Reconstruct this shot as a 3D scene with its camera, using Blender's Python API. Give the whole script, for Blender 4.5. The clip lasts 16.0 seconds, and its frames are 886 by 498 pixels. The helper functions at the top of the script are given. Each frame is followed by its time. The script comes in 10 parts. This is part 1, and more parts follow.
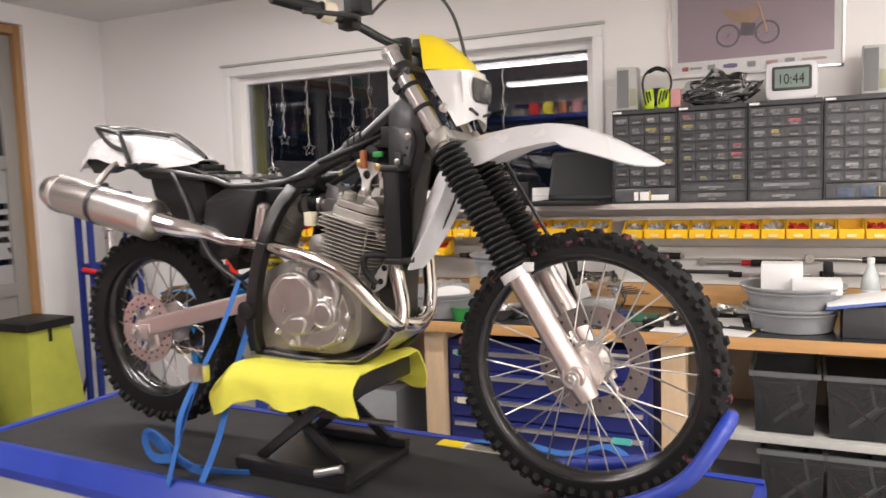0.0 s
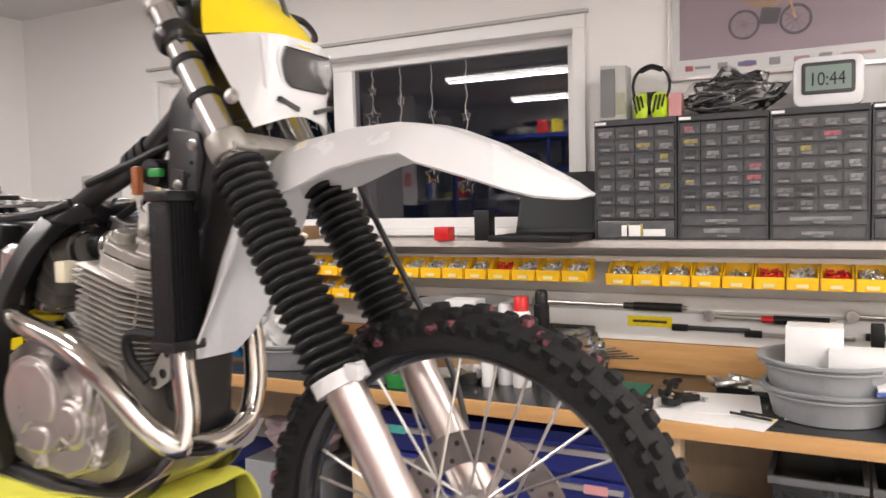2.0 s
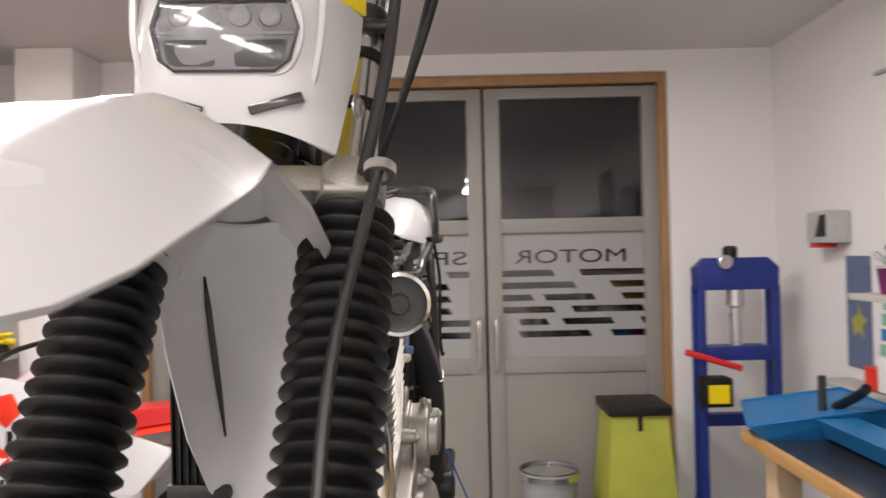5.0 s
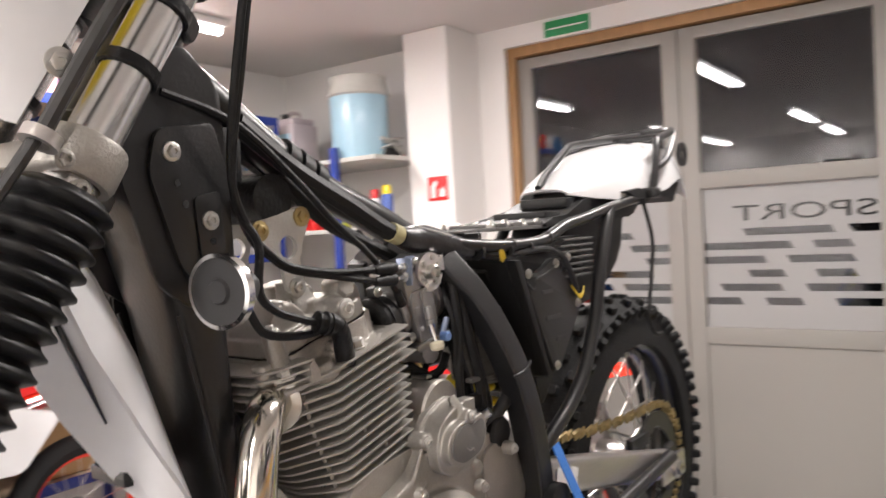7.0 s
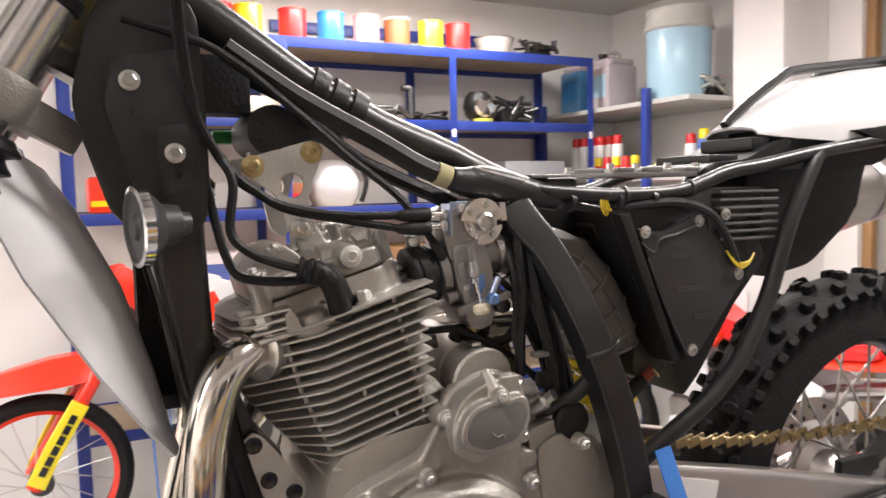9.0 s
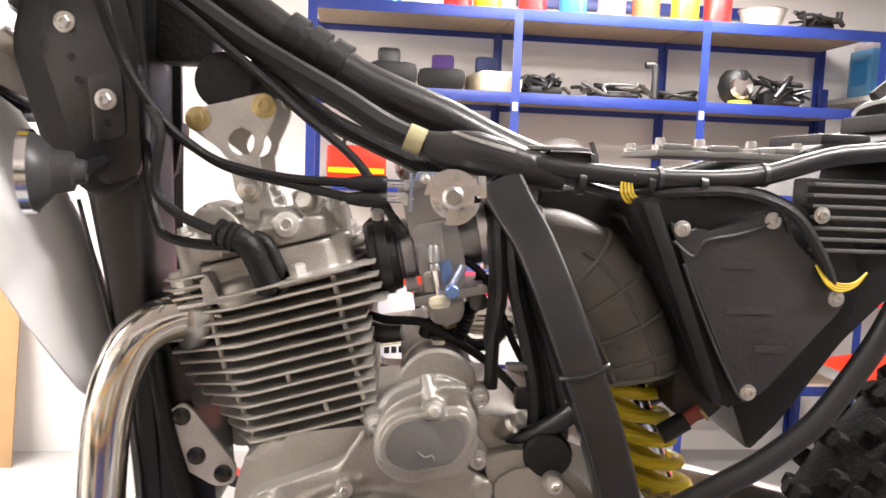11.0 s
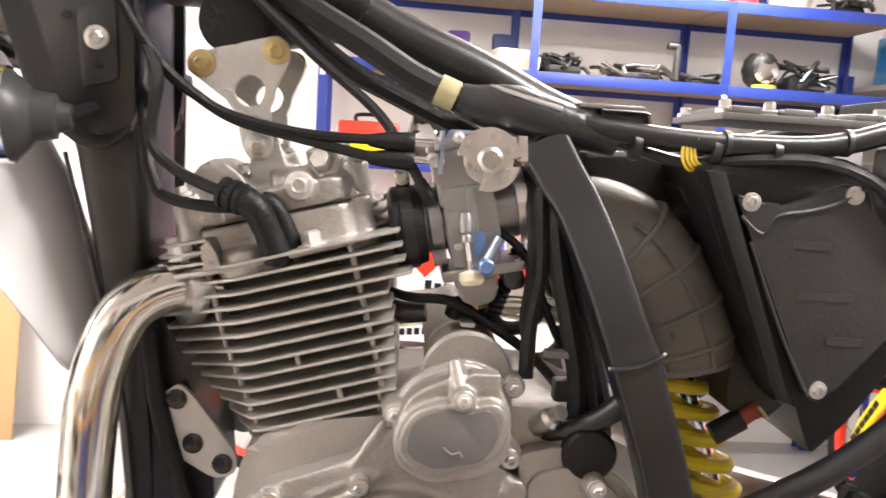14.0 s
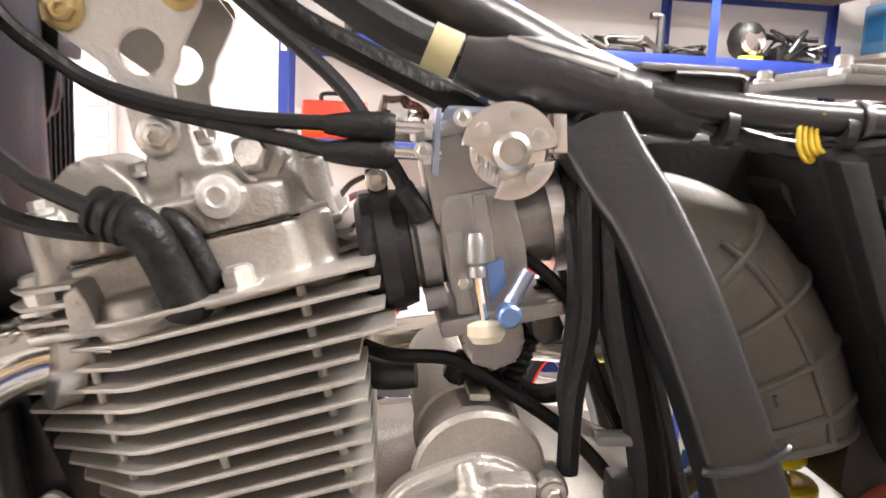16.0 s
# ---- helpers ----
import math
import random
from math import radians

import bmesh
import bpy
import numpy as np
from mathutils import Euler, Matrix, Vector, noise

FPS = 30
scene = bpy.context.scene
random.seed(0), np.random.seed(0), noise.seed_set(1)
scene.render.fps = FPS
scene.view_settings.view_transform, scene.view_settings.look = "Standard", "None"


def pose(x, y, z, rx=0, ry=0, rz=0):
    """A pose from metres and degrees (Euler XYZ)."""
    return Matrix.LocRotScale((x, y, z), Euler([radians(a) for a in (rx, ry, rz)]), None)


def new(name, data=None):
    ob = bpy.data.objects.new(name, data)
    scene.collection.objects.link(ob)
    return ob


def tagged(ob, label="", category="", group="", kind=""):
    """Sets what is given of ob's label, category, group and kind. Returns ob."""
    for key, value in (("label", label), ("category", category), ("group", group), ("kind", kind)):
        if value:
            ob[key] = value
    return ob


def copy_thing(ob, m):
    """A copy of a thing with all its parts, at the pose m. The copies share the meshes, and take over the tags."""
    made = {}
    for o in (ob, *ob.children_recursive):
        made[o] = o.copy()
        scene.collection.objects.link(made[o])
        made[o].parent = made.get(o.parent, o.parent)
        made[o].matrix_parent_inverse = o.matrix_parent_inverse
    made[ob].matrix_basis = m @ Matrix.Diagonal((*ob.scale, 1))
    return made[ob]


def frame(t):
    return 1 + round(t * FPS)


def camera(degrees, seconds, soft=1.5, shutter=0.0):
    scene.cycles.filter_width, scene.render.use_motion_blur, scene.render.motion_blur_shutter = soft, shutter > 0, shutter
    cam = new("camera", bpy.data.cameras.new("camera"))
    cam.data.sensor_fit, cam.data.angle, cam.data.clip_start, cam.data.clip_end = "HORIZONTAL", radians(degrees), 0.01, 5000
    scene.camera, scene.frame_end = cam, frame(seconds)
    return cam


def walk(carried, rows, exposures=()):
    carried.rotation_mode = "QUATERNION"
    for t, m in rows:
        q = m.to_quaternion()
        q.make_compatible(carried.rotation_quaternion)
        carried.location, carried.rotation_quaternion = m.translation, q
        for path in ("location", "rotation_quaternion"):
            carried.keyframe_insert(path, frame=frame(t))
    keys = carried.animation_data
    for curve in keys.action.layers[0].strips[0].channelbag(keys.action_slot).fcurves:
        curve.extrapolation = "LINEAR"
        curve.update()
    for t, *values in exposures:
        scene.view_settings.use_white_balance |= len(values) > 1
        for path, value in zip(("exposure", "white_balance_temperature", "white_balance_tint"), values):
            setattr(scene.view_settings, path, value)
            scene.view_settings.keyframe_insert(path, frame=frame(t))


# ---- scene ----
cam = camera(60.1, 16.0, shutter=0.5)
PATH = [
    (0.00, (0.000, 0.000, 1.560, 84.90, 1.90, 24.80)),
    (0.50, (-0.095, 0.204, 1.562, 85.20, 2.70, 22.40)),
    (1.00, (-0.129, 0.397, 1.572, 85.60, 3.90, 20.70)),
    (1.50, (-0.053, 0.661, 1.576, 86.20, 2.30, 24.40)),
    (2.00, (-0.000, 0.885, 1.576, 86.50, 1.30, 27.20)),
    (2.50, (-0.061, 1.154, 1.572, 87.30, 1.20, 28.40)),
    (3.00, (-0.091, 1.362, 1.584, 87.20, 2.40, 30.70)),
    (3.50, (-0.026, 1.634, 1.586, 87.90, 1.60, 42.40)),
    (4.00, (-0.015, 1.796, 1.599, 89.20, 3.00, 60.20)),
    (4.50, (-0.064, 1.929, 1.597, 90.60, 2.50, 78.10)),
    (5.75, (-0.200, 2.270, 1.605, 89.40, 1.20, 101.50)),
    (7.00, (-0.492, 2.564, 1.595, 88.40, 3.17, 125.00)),
    (7.50, (-0.560, 2.697, 1.599, 86.53, 1.67, 137.62)),
    (8.00, (-0.632, 2.764, 1.606, 87.12, 2.56, 144.23)),
    (8.50, (-0.740, 2.721, 1.584, 86.19, 2.23, 147.23)),
    (11.00, (-1.188, 2.668, 1.565, 84.04, -2.24, 173.70)),
    (11.50, (-1.208, 2.638, 1.557, 83.80, -2.81, 172.88)),
    (12.00, (-1.199, 2.587, 1.557, 83.60, -3.25, 170.97)),
    (12.50, (-1.186, 2.543, 1.557, 82.61, -2.76, 171.19)),
    (13.00, (-1.180, 2.527, 1.544, 82.34, -2.28, 171.80)),
    (13.50, (-1.179, 2.549, 1.542, 82.34, -3.47, 171.56)),
    (14.00, (-1.177, 2.586, 1.544, 82.77, -3.66, 174.35)),
    (14.50, (-1.181, 2.608, 1.552, 82.91, -2.97, 177.36)),
    (15.00, (-1.177, 2.565, 1.551, 82.51, -2.99, 175.27)),
    (15.50, (-1.174, 2.466, 1.555, 82.79, -3.01, 172.77)),
    (16.00, (-1.184, 2.379, 1.548, 81.36, -2.69, 172.09)),
]
walk(cam, [(t, pose(*p)) for t, p in PATH], [(0.0, 0.04), (3.0, 0.12), (4.5, -0.15), (7.0, 0.42), (8.5, 0.36), (11.0, 1.0), (12.5, 1.2), (14.5, 1.18), (16.0, 1.36)])

# ---- world and light ----
world = bpy.data.worlds.new("night")
world.use_nodes = True
scene.world = world
world.node_tree.nodes["Background"].inputs[0].default_value = (0.02, 0.025, 0.04, 1)
world.node_tree.nodes["Background"].inputs[1].default_value = 0.25
scene.view_settings.exposure = 0.0
LAMP_WATTS = 30.0
LAMP_COLOUR = (1.0, 0.935, 0.905)

# ---- plan: metres ----
XL, XR, YW, YS, ZC = -4.365, 4.2, 3.90, -1.45, 2.72
Z0 = 0.725                      # top of the lift table
BIKE = Matrix.Translation((-1.9506, 1.9408, Z0)) @ Matrix.Rotation(radians(-3.0), 4, "Z")


# ---- materials ----
def mat(name, rgb, rough=0.5, metal=0.0, var=0.12, scale=8.0, bump=0.0, bscale=60.0, fine=0.06, coat=0.0, spec=0.5, stretch=(1, 1, 1)):
    m = bpy.data.materials.new(name)
    m.use_nodes = True
    nt = m.node_tree
    b = nt.nodes["Principled BSDF"]
    tc = nt.nodes.new("ShaderNodeTexCoord")
    mp = nt.nodes.new("ShaderNodeMapping")
    mp.inputs["Scale"].default_value = stretch
    nt.links.new(tc.outputs["Object"], mp.inputs["Vector"])
    n1 = nt.nodes.new("ShaderNodeTexNoise")
    n1.inputs["Scale"].default_value, n1.inputs["Detail"].default_value = scale, 5
    n2 = nt.nodes.new("ShaderNodeTexNoise")
    n2.inputs["Scale"].default_value, n2.inputs["Detail"].default_value = bscale, 3
    for n in (n1, n2):
        nt.links.new(mp.outputs[0], n.inputs["Vector"])
    add = nt.nodes.new("ShaderNodeMath")
    add.operation = "MULTIPLY_ADD"
    nt.links.new(n2.outputs[0], add.inputs[0])
    add.inputs[1].default_value = fine / max(var, 0.01)
    nt.links.new(n1.outputs[0], add.inputs[2])
    ramp = nt.nodes.new("ShaderNodeValToRGB")
    ramp.color_ramp.elements[0].position, ramp.color_ramp.elements[1].position = 0.3, 1.0
    ramp.color_ramp.elements[0].color = (*[max(0.0, c * (1 - var)) for c in rgb], 1)
    ramp.color_ramp.elements[1].color = (*[min(1.0, c * (1 + var)) for c in rgb], 1)
    nt.links.new(add.outputs[0], ramp.inputs[0])
    nt.links.new(ramp.outputs[0], b.inputs["Base Color"])
    mr = nt.nodes.new("ShaderNodeMapRange")
    mr.inputs["To Min"].default_value, mr.inputs["To Max"].default_value = max(0.03, rough * 0.8), min(1, rough * 1.2)
    nt.links.new(n1.outputs[0], mr.inputs[0])
    nt.links.new(mr.outputs[0], b.inputs["Roughness"])
    b.inputs["Metallic"].default_value = metal
    b.inputs["Specular IOR Level"].default_value = spec
    b.inputs["Coat Weight"].default_value = coat
    b.inputs["Coat Roughness"].default_value = 0.12
    if bump:
        bp = nt.nodes.new("ShaderNodeBump")
        bp.inputs["Strength"].default_value, bp.inputs["Distance"].default_value = bump, 0.004
        nt.links.new(n2.outputs[0], bp.inputs["Height"])
        nt.links.new(bp.outputs[0], b.inputs["Normal"])
    return m


def emit(name, rgb, power):
    m = bpy.data.materials.new(name)
    m.use_nodes = True
    b = m.node_tree.nodes["Principled BSDF"]
    b.inputs["Base Color"].default_value = (0.8, 0.8, 0.8, 1)
    b.inputs["Emission Color"].default_value = (*rgb, 1)
    b.inputs["Emission Strength"].default_value = power
    return m


def glass(name, tint=(1, 1, 1), rough=0.02, gloss=1.0):
    m = bpy.data.materials.new(name)
    m.use_nodes = True
    nt = m.node_tree
    nt.nodes.remove(nt.nodes["Principled BSDF"])
    tr, gl, mx, fr = (nt.nodes.new(k) for k in ("ShaderNodeBsdfTransparent", "ShaderNodeBsdfGlossy", "ShaderNodeMixShader", "ShaderNodeFresnel"))
    tr.inputs[0].default_value = (*tint, 1)
    gl.inputs["Roughness"].default_value = rough
    fr.inputs["IOR"].default_value = 1.52
    mul = nt.nodes.new("ShaderNodeMath")
    mul.operation, mul.use_clamp = "MULTIPLY", True
    mul.inputs[1].default_value = gloss
    nt.links.new(fr.outputs[0], mul.inputs[0])
    nt.links.new(mul.outputs[0], mx.inputs[0])
    nt.links.new(tr.outputs[0], mx.inputs[1])
    nt.links.new(gl.outputs[0], mx.inputs[2])
    nt.links.new(mx.outputs[0], nt.nodes["Material Output"].inputs[0])
    return m


WALL = mat("wall_paint", (0.83, 0.81, 0.79), 0.75, var=0.03, scale=1.2, bump=0.25, bscale=180, fine=0.02)
CEIL = mat("ceiling_paint", (0.66, 0.635, 0.615), 0.85, var=0.04, scale=1.0, bump=0.2, bscale=150, fine=0.02)
FLOOR = mat("floor_tile", (0.43, 0.43, 0.42), 0.45, var=0.08, scale=2.0, bump=0.1, bscale=90)
WHITE = mat("white_plastic", (0.68, 0.675, 0.68), 0.26, var=0.03, scale=6, fine=0.01, coat=0.3)
WHITE_FRAME = mat("white_window_frame", (0.82, 0.81, 0.79), 0.4, var=0.03, scale=4, fine=0.01)
GREYWHITE = mat("inner_fender_plastic", (0.80, 0.80, 0.81), 0.35, var=0.04, scale=9, fine=0.02)
YELLOW = mat("yellow_plastic", (0.92, 0.70, 0.01), 0.3, var=0.05, scale=10, fine=0.02, coat=0.3)
BINYEL = mat("bin_yellow", (0.90, 0.52, 0.01), 0.4, var=0.08, scale=14, fine=0.03)
BLACK = mat("black_frame_paint", (0.013, 0.013, 0.014), 0.34, spec=0.55, var=0.25, scale=12, bump=0.08, bscale=240, coat=0.15)
BLACKPL = mat("black_plastic", (0.008, 0.008, 0.0084), 0.48, spec=0.4, var=0.25, scale=16, bump=0.12, bscale=260)
RUBBER = mat("black_rubber", (0.007, 0.007, 0.0075), 0.5, spec=0.4, var=0.3, scale=18, bump=0.3, bscale=220)
TYRE = mat("tyre_rubber", (0.0075, 0.0073, 0.0075), 0.7, spec=0.3, var=0.35, scale=14, bump=0.4, bscale=180)


def dabbed(base):
    """The same rubber with dried pink paint dabs on a few tread blocks."""
    m = base.copy()
    m.name = "tread_rubber_with_paint"
    nt = m.node_tree
    b = nt.nodes["Principled BSDF"]
    old = b.inputs["Base Color"].links[0].from_socket
    info, tc = nt.nodes.new("ShaderNodeObjectInfo"), nt.nodes.new("ShaderNodeTexCoord")
    few = nt.nodes.new("ShaderNodeMath")
    few.operation = "GREATER_THAN"
    few.inputs[1].default_value = 0.86
    nt.links.new(info.outputs["Random"], few.inputs[0])
    no = nt.nodes.new("ShaderNodeTexNoise")
    no.noise_dimensions = "4D"
    no.inputs["Scale"].default_value = 70
    nt.links.new(tc.outputs["Object"], no.inputs["Vector"])
    grow = nt.nodes.new("ShaderNodeMath")
    grow.operation = "MULTIPLY"
    grow.inputs[1].default_value = 90
    nt.links.new(info.outputs["Random"], grow.inputs[0])
    nt.links.new(grow.outputs[0], no.inputs["W"])
    cut = nt.nodes.new("ShaderNodeMapRange")
    cut.inputs["From Min"].default_value, cut.inputs["From Max"].default_value = 0.52, 0.60
    nt.links.new(no.outputs[0], cut.inputs[0])
    both = nt.nodes.new("ShaderNodeMath")
    both.operation = "MULTIPLY"
    nt.links.new(few.outputs[0], both.inputs[0])
    nt.links.new(cut.outputs[0], both.inputs[1])
    mix = nt.nodes.new("ShaderNodeMix")
    mix.data_type = "RGBA"
    nt.links.new(both.outputs[0], mix.inputs["Factor"])
    nt.links.new(old, mix.inputs[6])
    mix.inputs[7].default_value = (0.17, 0.05, 0.065, 1)
    nt.links.new(mix.outputs[2], b.inputs["Base Color"])
    return m


TREAD = dabbed(TYRE)
GAITER = mat("gaiter_rubber", (0.006, 0.006, 0.0065), 0.45, spec=0.4, var=0.2, scale=20, bump=0.1, bscale=200)
CHROME = mat("chrome", (0.82, 0.81, 0.80), 0.14, 1.0, var=0.05, scale=5, fine=0.02)
FORKTUBE = mat("polished_fork_tube", (0.74, 0.73, 0.72), 0.24, 1.0, var=0.06, scale=5, fine=0.02)
STEEL = mat("zinc_steel", (0.62, 0.61, 0.58), 0.3, 1.0, var=0.15, scale=30)
BRASS = mat("gold_zinc_bolt", (0.55, 0.44, 0.22), 0.35, 1.0, var=0.2, scale=40)
ALU = mat("brushed_aluminium", (0.72, 0.69, 0.67), 0.3, 1.0, var=0.08, scale=6, bump=0.08, bscale=120, stretch=(0.3, 4, 4))
ALUPINK = mat("dull_fork_aluminium", (0.66, 0.58, 0.55), 0.38, 1.0, var=0.1, scale=8, bump=0.08, bscale=120)
CAST = mat("cast_aluminium", (0.36, 0.342, 0.312), 0.44, 0.62, var=0.2, scale=22, bump=0.22, bscale=420, fine=0.12)
FIN = mat("fin_aluminium", (0.42, 0.40, 0.368), 0.48, 0.6, var=0.22, scale=20, bump=0.14, bscale=420, fine=0.15)
CARB = mat("carburettor_alloy", (0.33, 0.325, 0.322), 0.36, 0.75, var=0.2, scale=30, bump=0.1, bscale=420)
DARKMET = mat("dark_metal", (0.09, 0.09, 0.09), 0.4, 0.8, var=0.25, scale=18)
PLATE = mat("bead_blasted_plate", (0.62, 0.61, 0.58), 0.5, 0.7, var=0.1, scale=40, bump=0.2, bscale=400)
GREYMET = mat("worn_grey_paint", (0.17, 0.165, 0.16), 0.42, 0.3, var=0.12, scale=20, bump=0.08, bscale=300)
LOOMWRAP = mat("loom_wrapping", (0.020, 0.020, 0.021), 0.34, spec=0.6, var=0.35, scale=30, bump=0.4, bscale=70)
HEADER = mat("heat_stained_steel", (0.70, 0.66, 0.60), 0.14, 1.0, var=0.16, scale=7, fine=0.05)
SPRINGY = mat("yellow_spring", (0.72, 0.56, 0.02), 0.35, var=0.12, scale=20, coat=0.2)
GOLDRIM = mat("black_rim", (0.02, 0.02, 0.02), 0.22, 0.2, var=0.2, scale=10, coat=0.4)
CHAIN = mat("gold_chain", (0.42, 0.33, 0.18), 0.38, 1.0, var=0.3, scale=60)
BLUE = mat("blue_steel", (0.020, 0.043, 0.25), 0.38, var=0.12, scale=8, bump=0.08, bscale=120, coat=0.15)
LIFTBLUE = mat("lift_blue", (0.02, 0.045, 0.33), 0.34, var=0.15, scale=6, bump=0.1, bscale=100)
TEALBLUE = mat("bender_blue", (0.01, 0.15, 0.38), 0.4, var=0.15, scale=8)
STRAP = mat("blue_strap", (0.035, 0.16, 0.50), 0.75, var=0.2, scale=30, bump=0.4, bscale=500)
MAT_GREY = mat("rubber_mat", (0.021, 0.021, 0.023), 0.6, var=0.25, scale=9, bump=0.35, bscale=260)
CLOTH = mat("yellow_towel", (0.83, 0.80, 0.10), 0.95, var=0.12, scale=14, bump=0.9, bscale=420, fine=0.12)
WOOD = mat("beech_edge", (0.56, 0.31, 0.12), 0.45, var=0.2, scale=5, bump=0.1, bscale=60, stretch=(1, 8, 8))
WOODPALE = mat("pale_wood", (0.60, 0.44, 0.28), 0.55, var=0.15, scale=4, stretch=(6, 6, 1))
CHIP = mat("chipboard", (0.42, 0.33, 0.24), 0.8, var=0.15, scale=30, bump=0.2, bscale=200)
PINE = mat("door_frame_wood", (0.36, 0.20, 0.085), 0.5, var=0.22, scale=4, stretch=(8, 8, 1))
BENCHTOP = mat("black_bench_top", (0.03, 0.031, 0.033), 0.22, var=0.3, scale=5, fine=0.1)
GREYALU = mat("grey_door_aluminium", (0.27, 0.255, 0.235), 0.5, var=0.05, scale=3, bump=0.1, bscale=200)
FROST = mat("frosted_film", (0.32, 0.315, 0.31), 0.6, var=0.05, scale=3)
DRAWER = mat("clear_grey_drawer", (0.105, 0.107, 0.112), 0.22, var=0.25, scale=25, coat=0.3)
CABINET = mat("dark_grey_cabinet", (0.045, 0.046, 0.050), 0.45, var=0.15, scale=12)
GREYTUB = mat("grey_plastic_tub", (0.30, 0.31, 0.32), 0.45, var=0.1, scale=8)
CLEARBOX = mat("smoky_clear_plastic", (0.095, 0.098, 0.10), 0.2, var=0.3, scale=9, coat=0.4)
PAPER = mat("paper", (0.82, 0.81, 0.80), 0.7, var=0.05, scale=12)
BLUEPAPER = mat("blue_paper", (0.10, 0.16, 0.45), 0.6, var=0.1, scale=12)
RED = mat("orange_red_plastic", (0.80, 0.035, 0.012), 0.3, var=0.08, scale=8, coat=0.4)
REDC = mat("red_enamel", (0.62, 0.02, 0.02), 0.35, var=0.1, scale=8)
GREEN = mat("green_plastic", (0.03, 0.28, 0.06), 0.4, var=0.15, scale=10)
DKGREEN = mat("green_cutting_mat", (0.015, 0.16, 0.10), 0.6, var=0.15, scale=10)
LIME = mat("lime_fabric", (0.40, 0.42, 0.06), 0.85, var=0.15, scale=10, bump=0.3, bscale=200)
LIMEWALL = mat("lime_render", (0.50, 0.51, 0.08), 0.8, var=0.1, scale=6)
LEAF = mat("leaf", (0.035, 0.10, 0.03), 0.5, var=0.4, scale=30)
PURPLE = mat("purple_pot", (0.14, 0.015, 0.09), 0.4, var=0.1, scale=10)
POSTER = mat("poster_field", (0.40, 0.31, 0.36), 0.25, var=0.06, scale=3, coat=0.5)
GREYLIGHT = mat("light_grey_plastic", (0.45, 0.45, 0.42), 0.45, var=0.08, scale=9)
LCD = mat("lcd_panel", (0.20, 0.26, 0.23), 0.2, var=0.05, scale=9, coat=0.5)
SCREEN = mat("laptop_screen", (0.008, 0.008, 0.009), 0.35, var=0.1, scale=4, spec=0.12)
BUCKET = mat("pale_blue_drum", (0.34, 0.52, 0.63), 0.35, var=0.06, scale=5, coat=0.3)
BLUELIQ = mat("blue_canister", (0.10, 0.30, 0.55), 0.25, var=0.15, scale=7, coat=0.4)
PINKLIQ = mat("pale_canister", (0.46, 0.40, 0.42), 0.3, var=0.15, scale=7, coat=0.4)
SIGNGREEN = mat("exit_green", (0.02, 0.26, 0.09), 0.4, var=0.08, scale=9)
SIGNRED = mat("sign_red", (0.70, 0.03, 0.03), 0.4, var=0.08, scale=9)
BROWN = mat("brown_pot", (0.32, 0.10, 0.035), 0.5, var=0.15, scale=9)
CARDB = mat("cardboard", (0.40, 0.25, 0.12), 0.8, var=0.12, scale=6, bump=0.2, bscale=120)
CREAM = mat("cream_paint", (0.72, 0.66, 0.50), 0.5, var=0.08, scale=6)
PURPLESEAT = mat("purple_seat_vinyl", (0.10, 0.04, 0.24), 0.5, var=0.15, scale=12)
TAPE = mat("cream_tape", (0.42, 0.38, 0.21), 0.7, var=0.1, scale=30)
OILBLK = mat("gloss_black", (0.015, 0.015, 0.016), 0.15, var=0.2, scale=9, coat=0.4)
LAMPHOUSE = mat("lamp_housing", (0.8, 0.8, 0.79), 0.45, var=0.03, scale=5)
TUBE = emit("lamp_tube", (1.0, 0.93, 0.89), 9.0)
PANE = glass("window_pane", (0.75, 0.76, 0.8), 0.015, 1.6)
CLEAR = glass("clear_plastic", (0.86, 0.88, 0.88), 0.08, 1.4)
LENS = glass("headlight_lens", (0.80, 0.80, 0.81), 0.05, 0.9)
SHEETGLASS = glass("poster_glass", (0.96, 0.96, 0.96), 0.02, 1.6)
SMOKE = glass("smoky_box", (0.52, 0.54, 0.55), 0.06, 1.3)
FILM = glass("thin_film", (0.88, 0.88, 0.88), 0.10, 2.2)
DISC = mat("brake_disc_steel", (0.36, 0.34, 0.33), 0.32, 0.95, var=0.12, scale=30)


# ---- mesh helpers ----
def finish(bm, smooth=35):
    bmesh.ops.recalc_face_normals(bm, faces=bm.faces)
    for f in bm.faces:
        f.smooth = True
    for e in bm.edges:
        if len(e.link_faces) == 2 and e.calc_face_angle(0) > radians(smooth):
            e.smooth = False
    return bm


def obj(name, bm, material, smooth=35):
    finish(bm, smooth)
    me = bpy.data.meshes.new(name)
    bm.to_mesh(me)
    bm.free()
    me.materials.append(material)
    return new(name, me)


def part(name, bm, material, parent, label="", smooth=35):
    ob = obj(name, bm, material, smooth)
    ob.parent = parent
    return tagged(ob, label)


def share(ob, m, parent=None):
    c = new(ob.name.split(".")[0], ob.data)
    c.parent = parent if parent is not None else ob.parent
    c.matrix_basis = m
    return c


def thing(name, label, category, m=None, group=""):
    e = new(name)
    e.empty_display_size = 0.05
    if m is not None:
        e.matrix_basis = m
    return tagged(e, label, category, group)


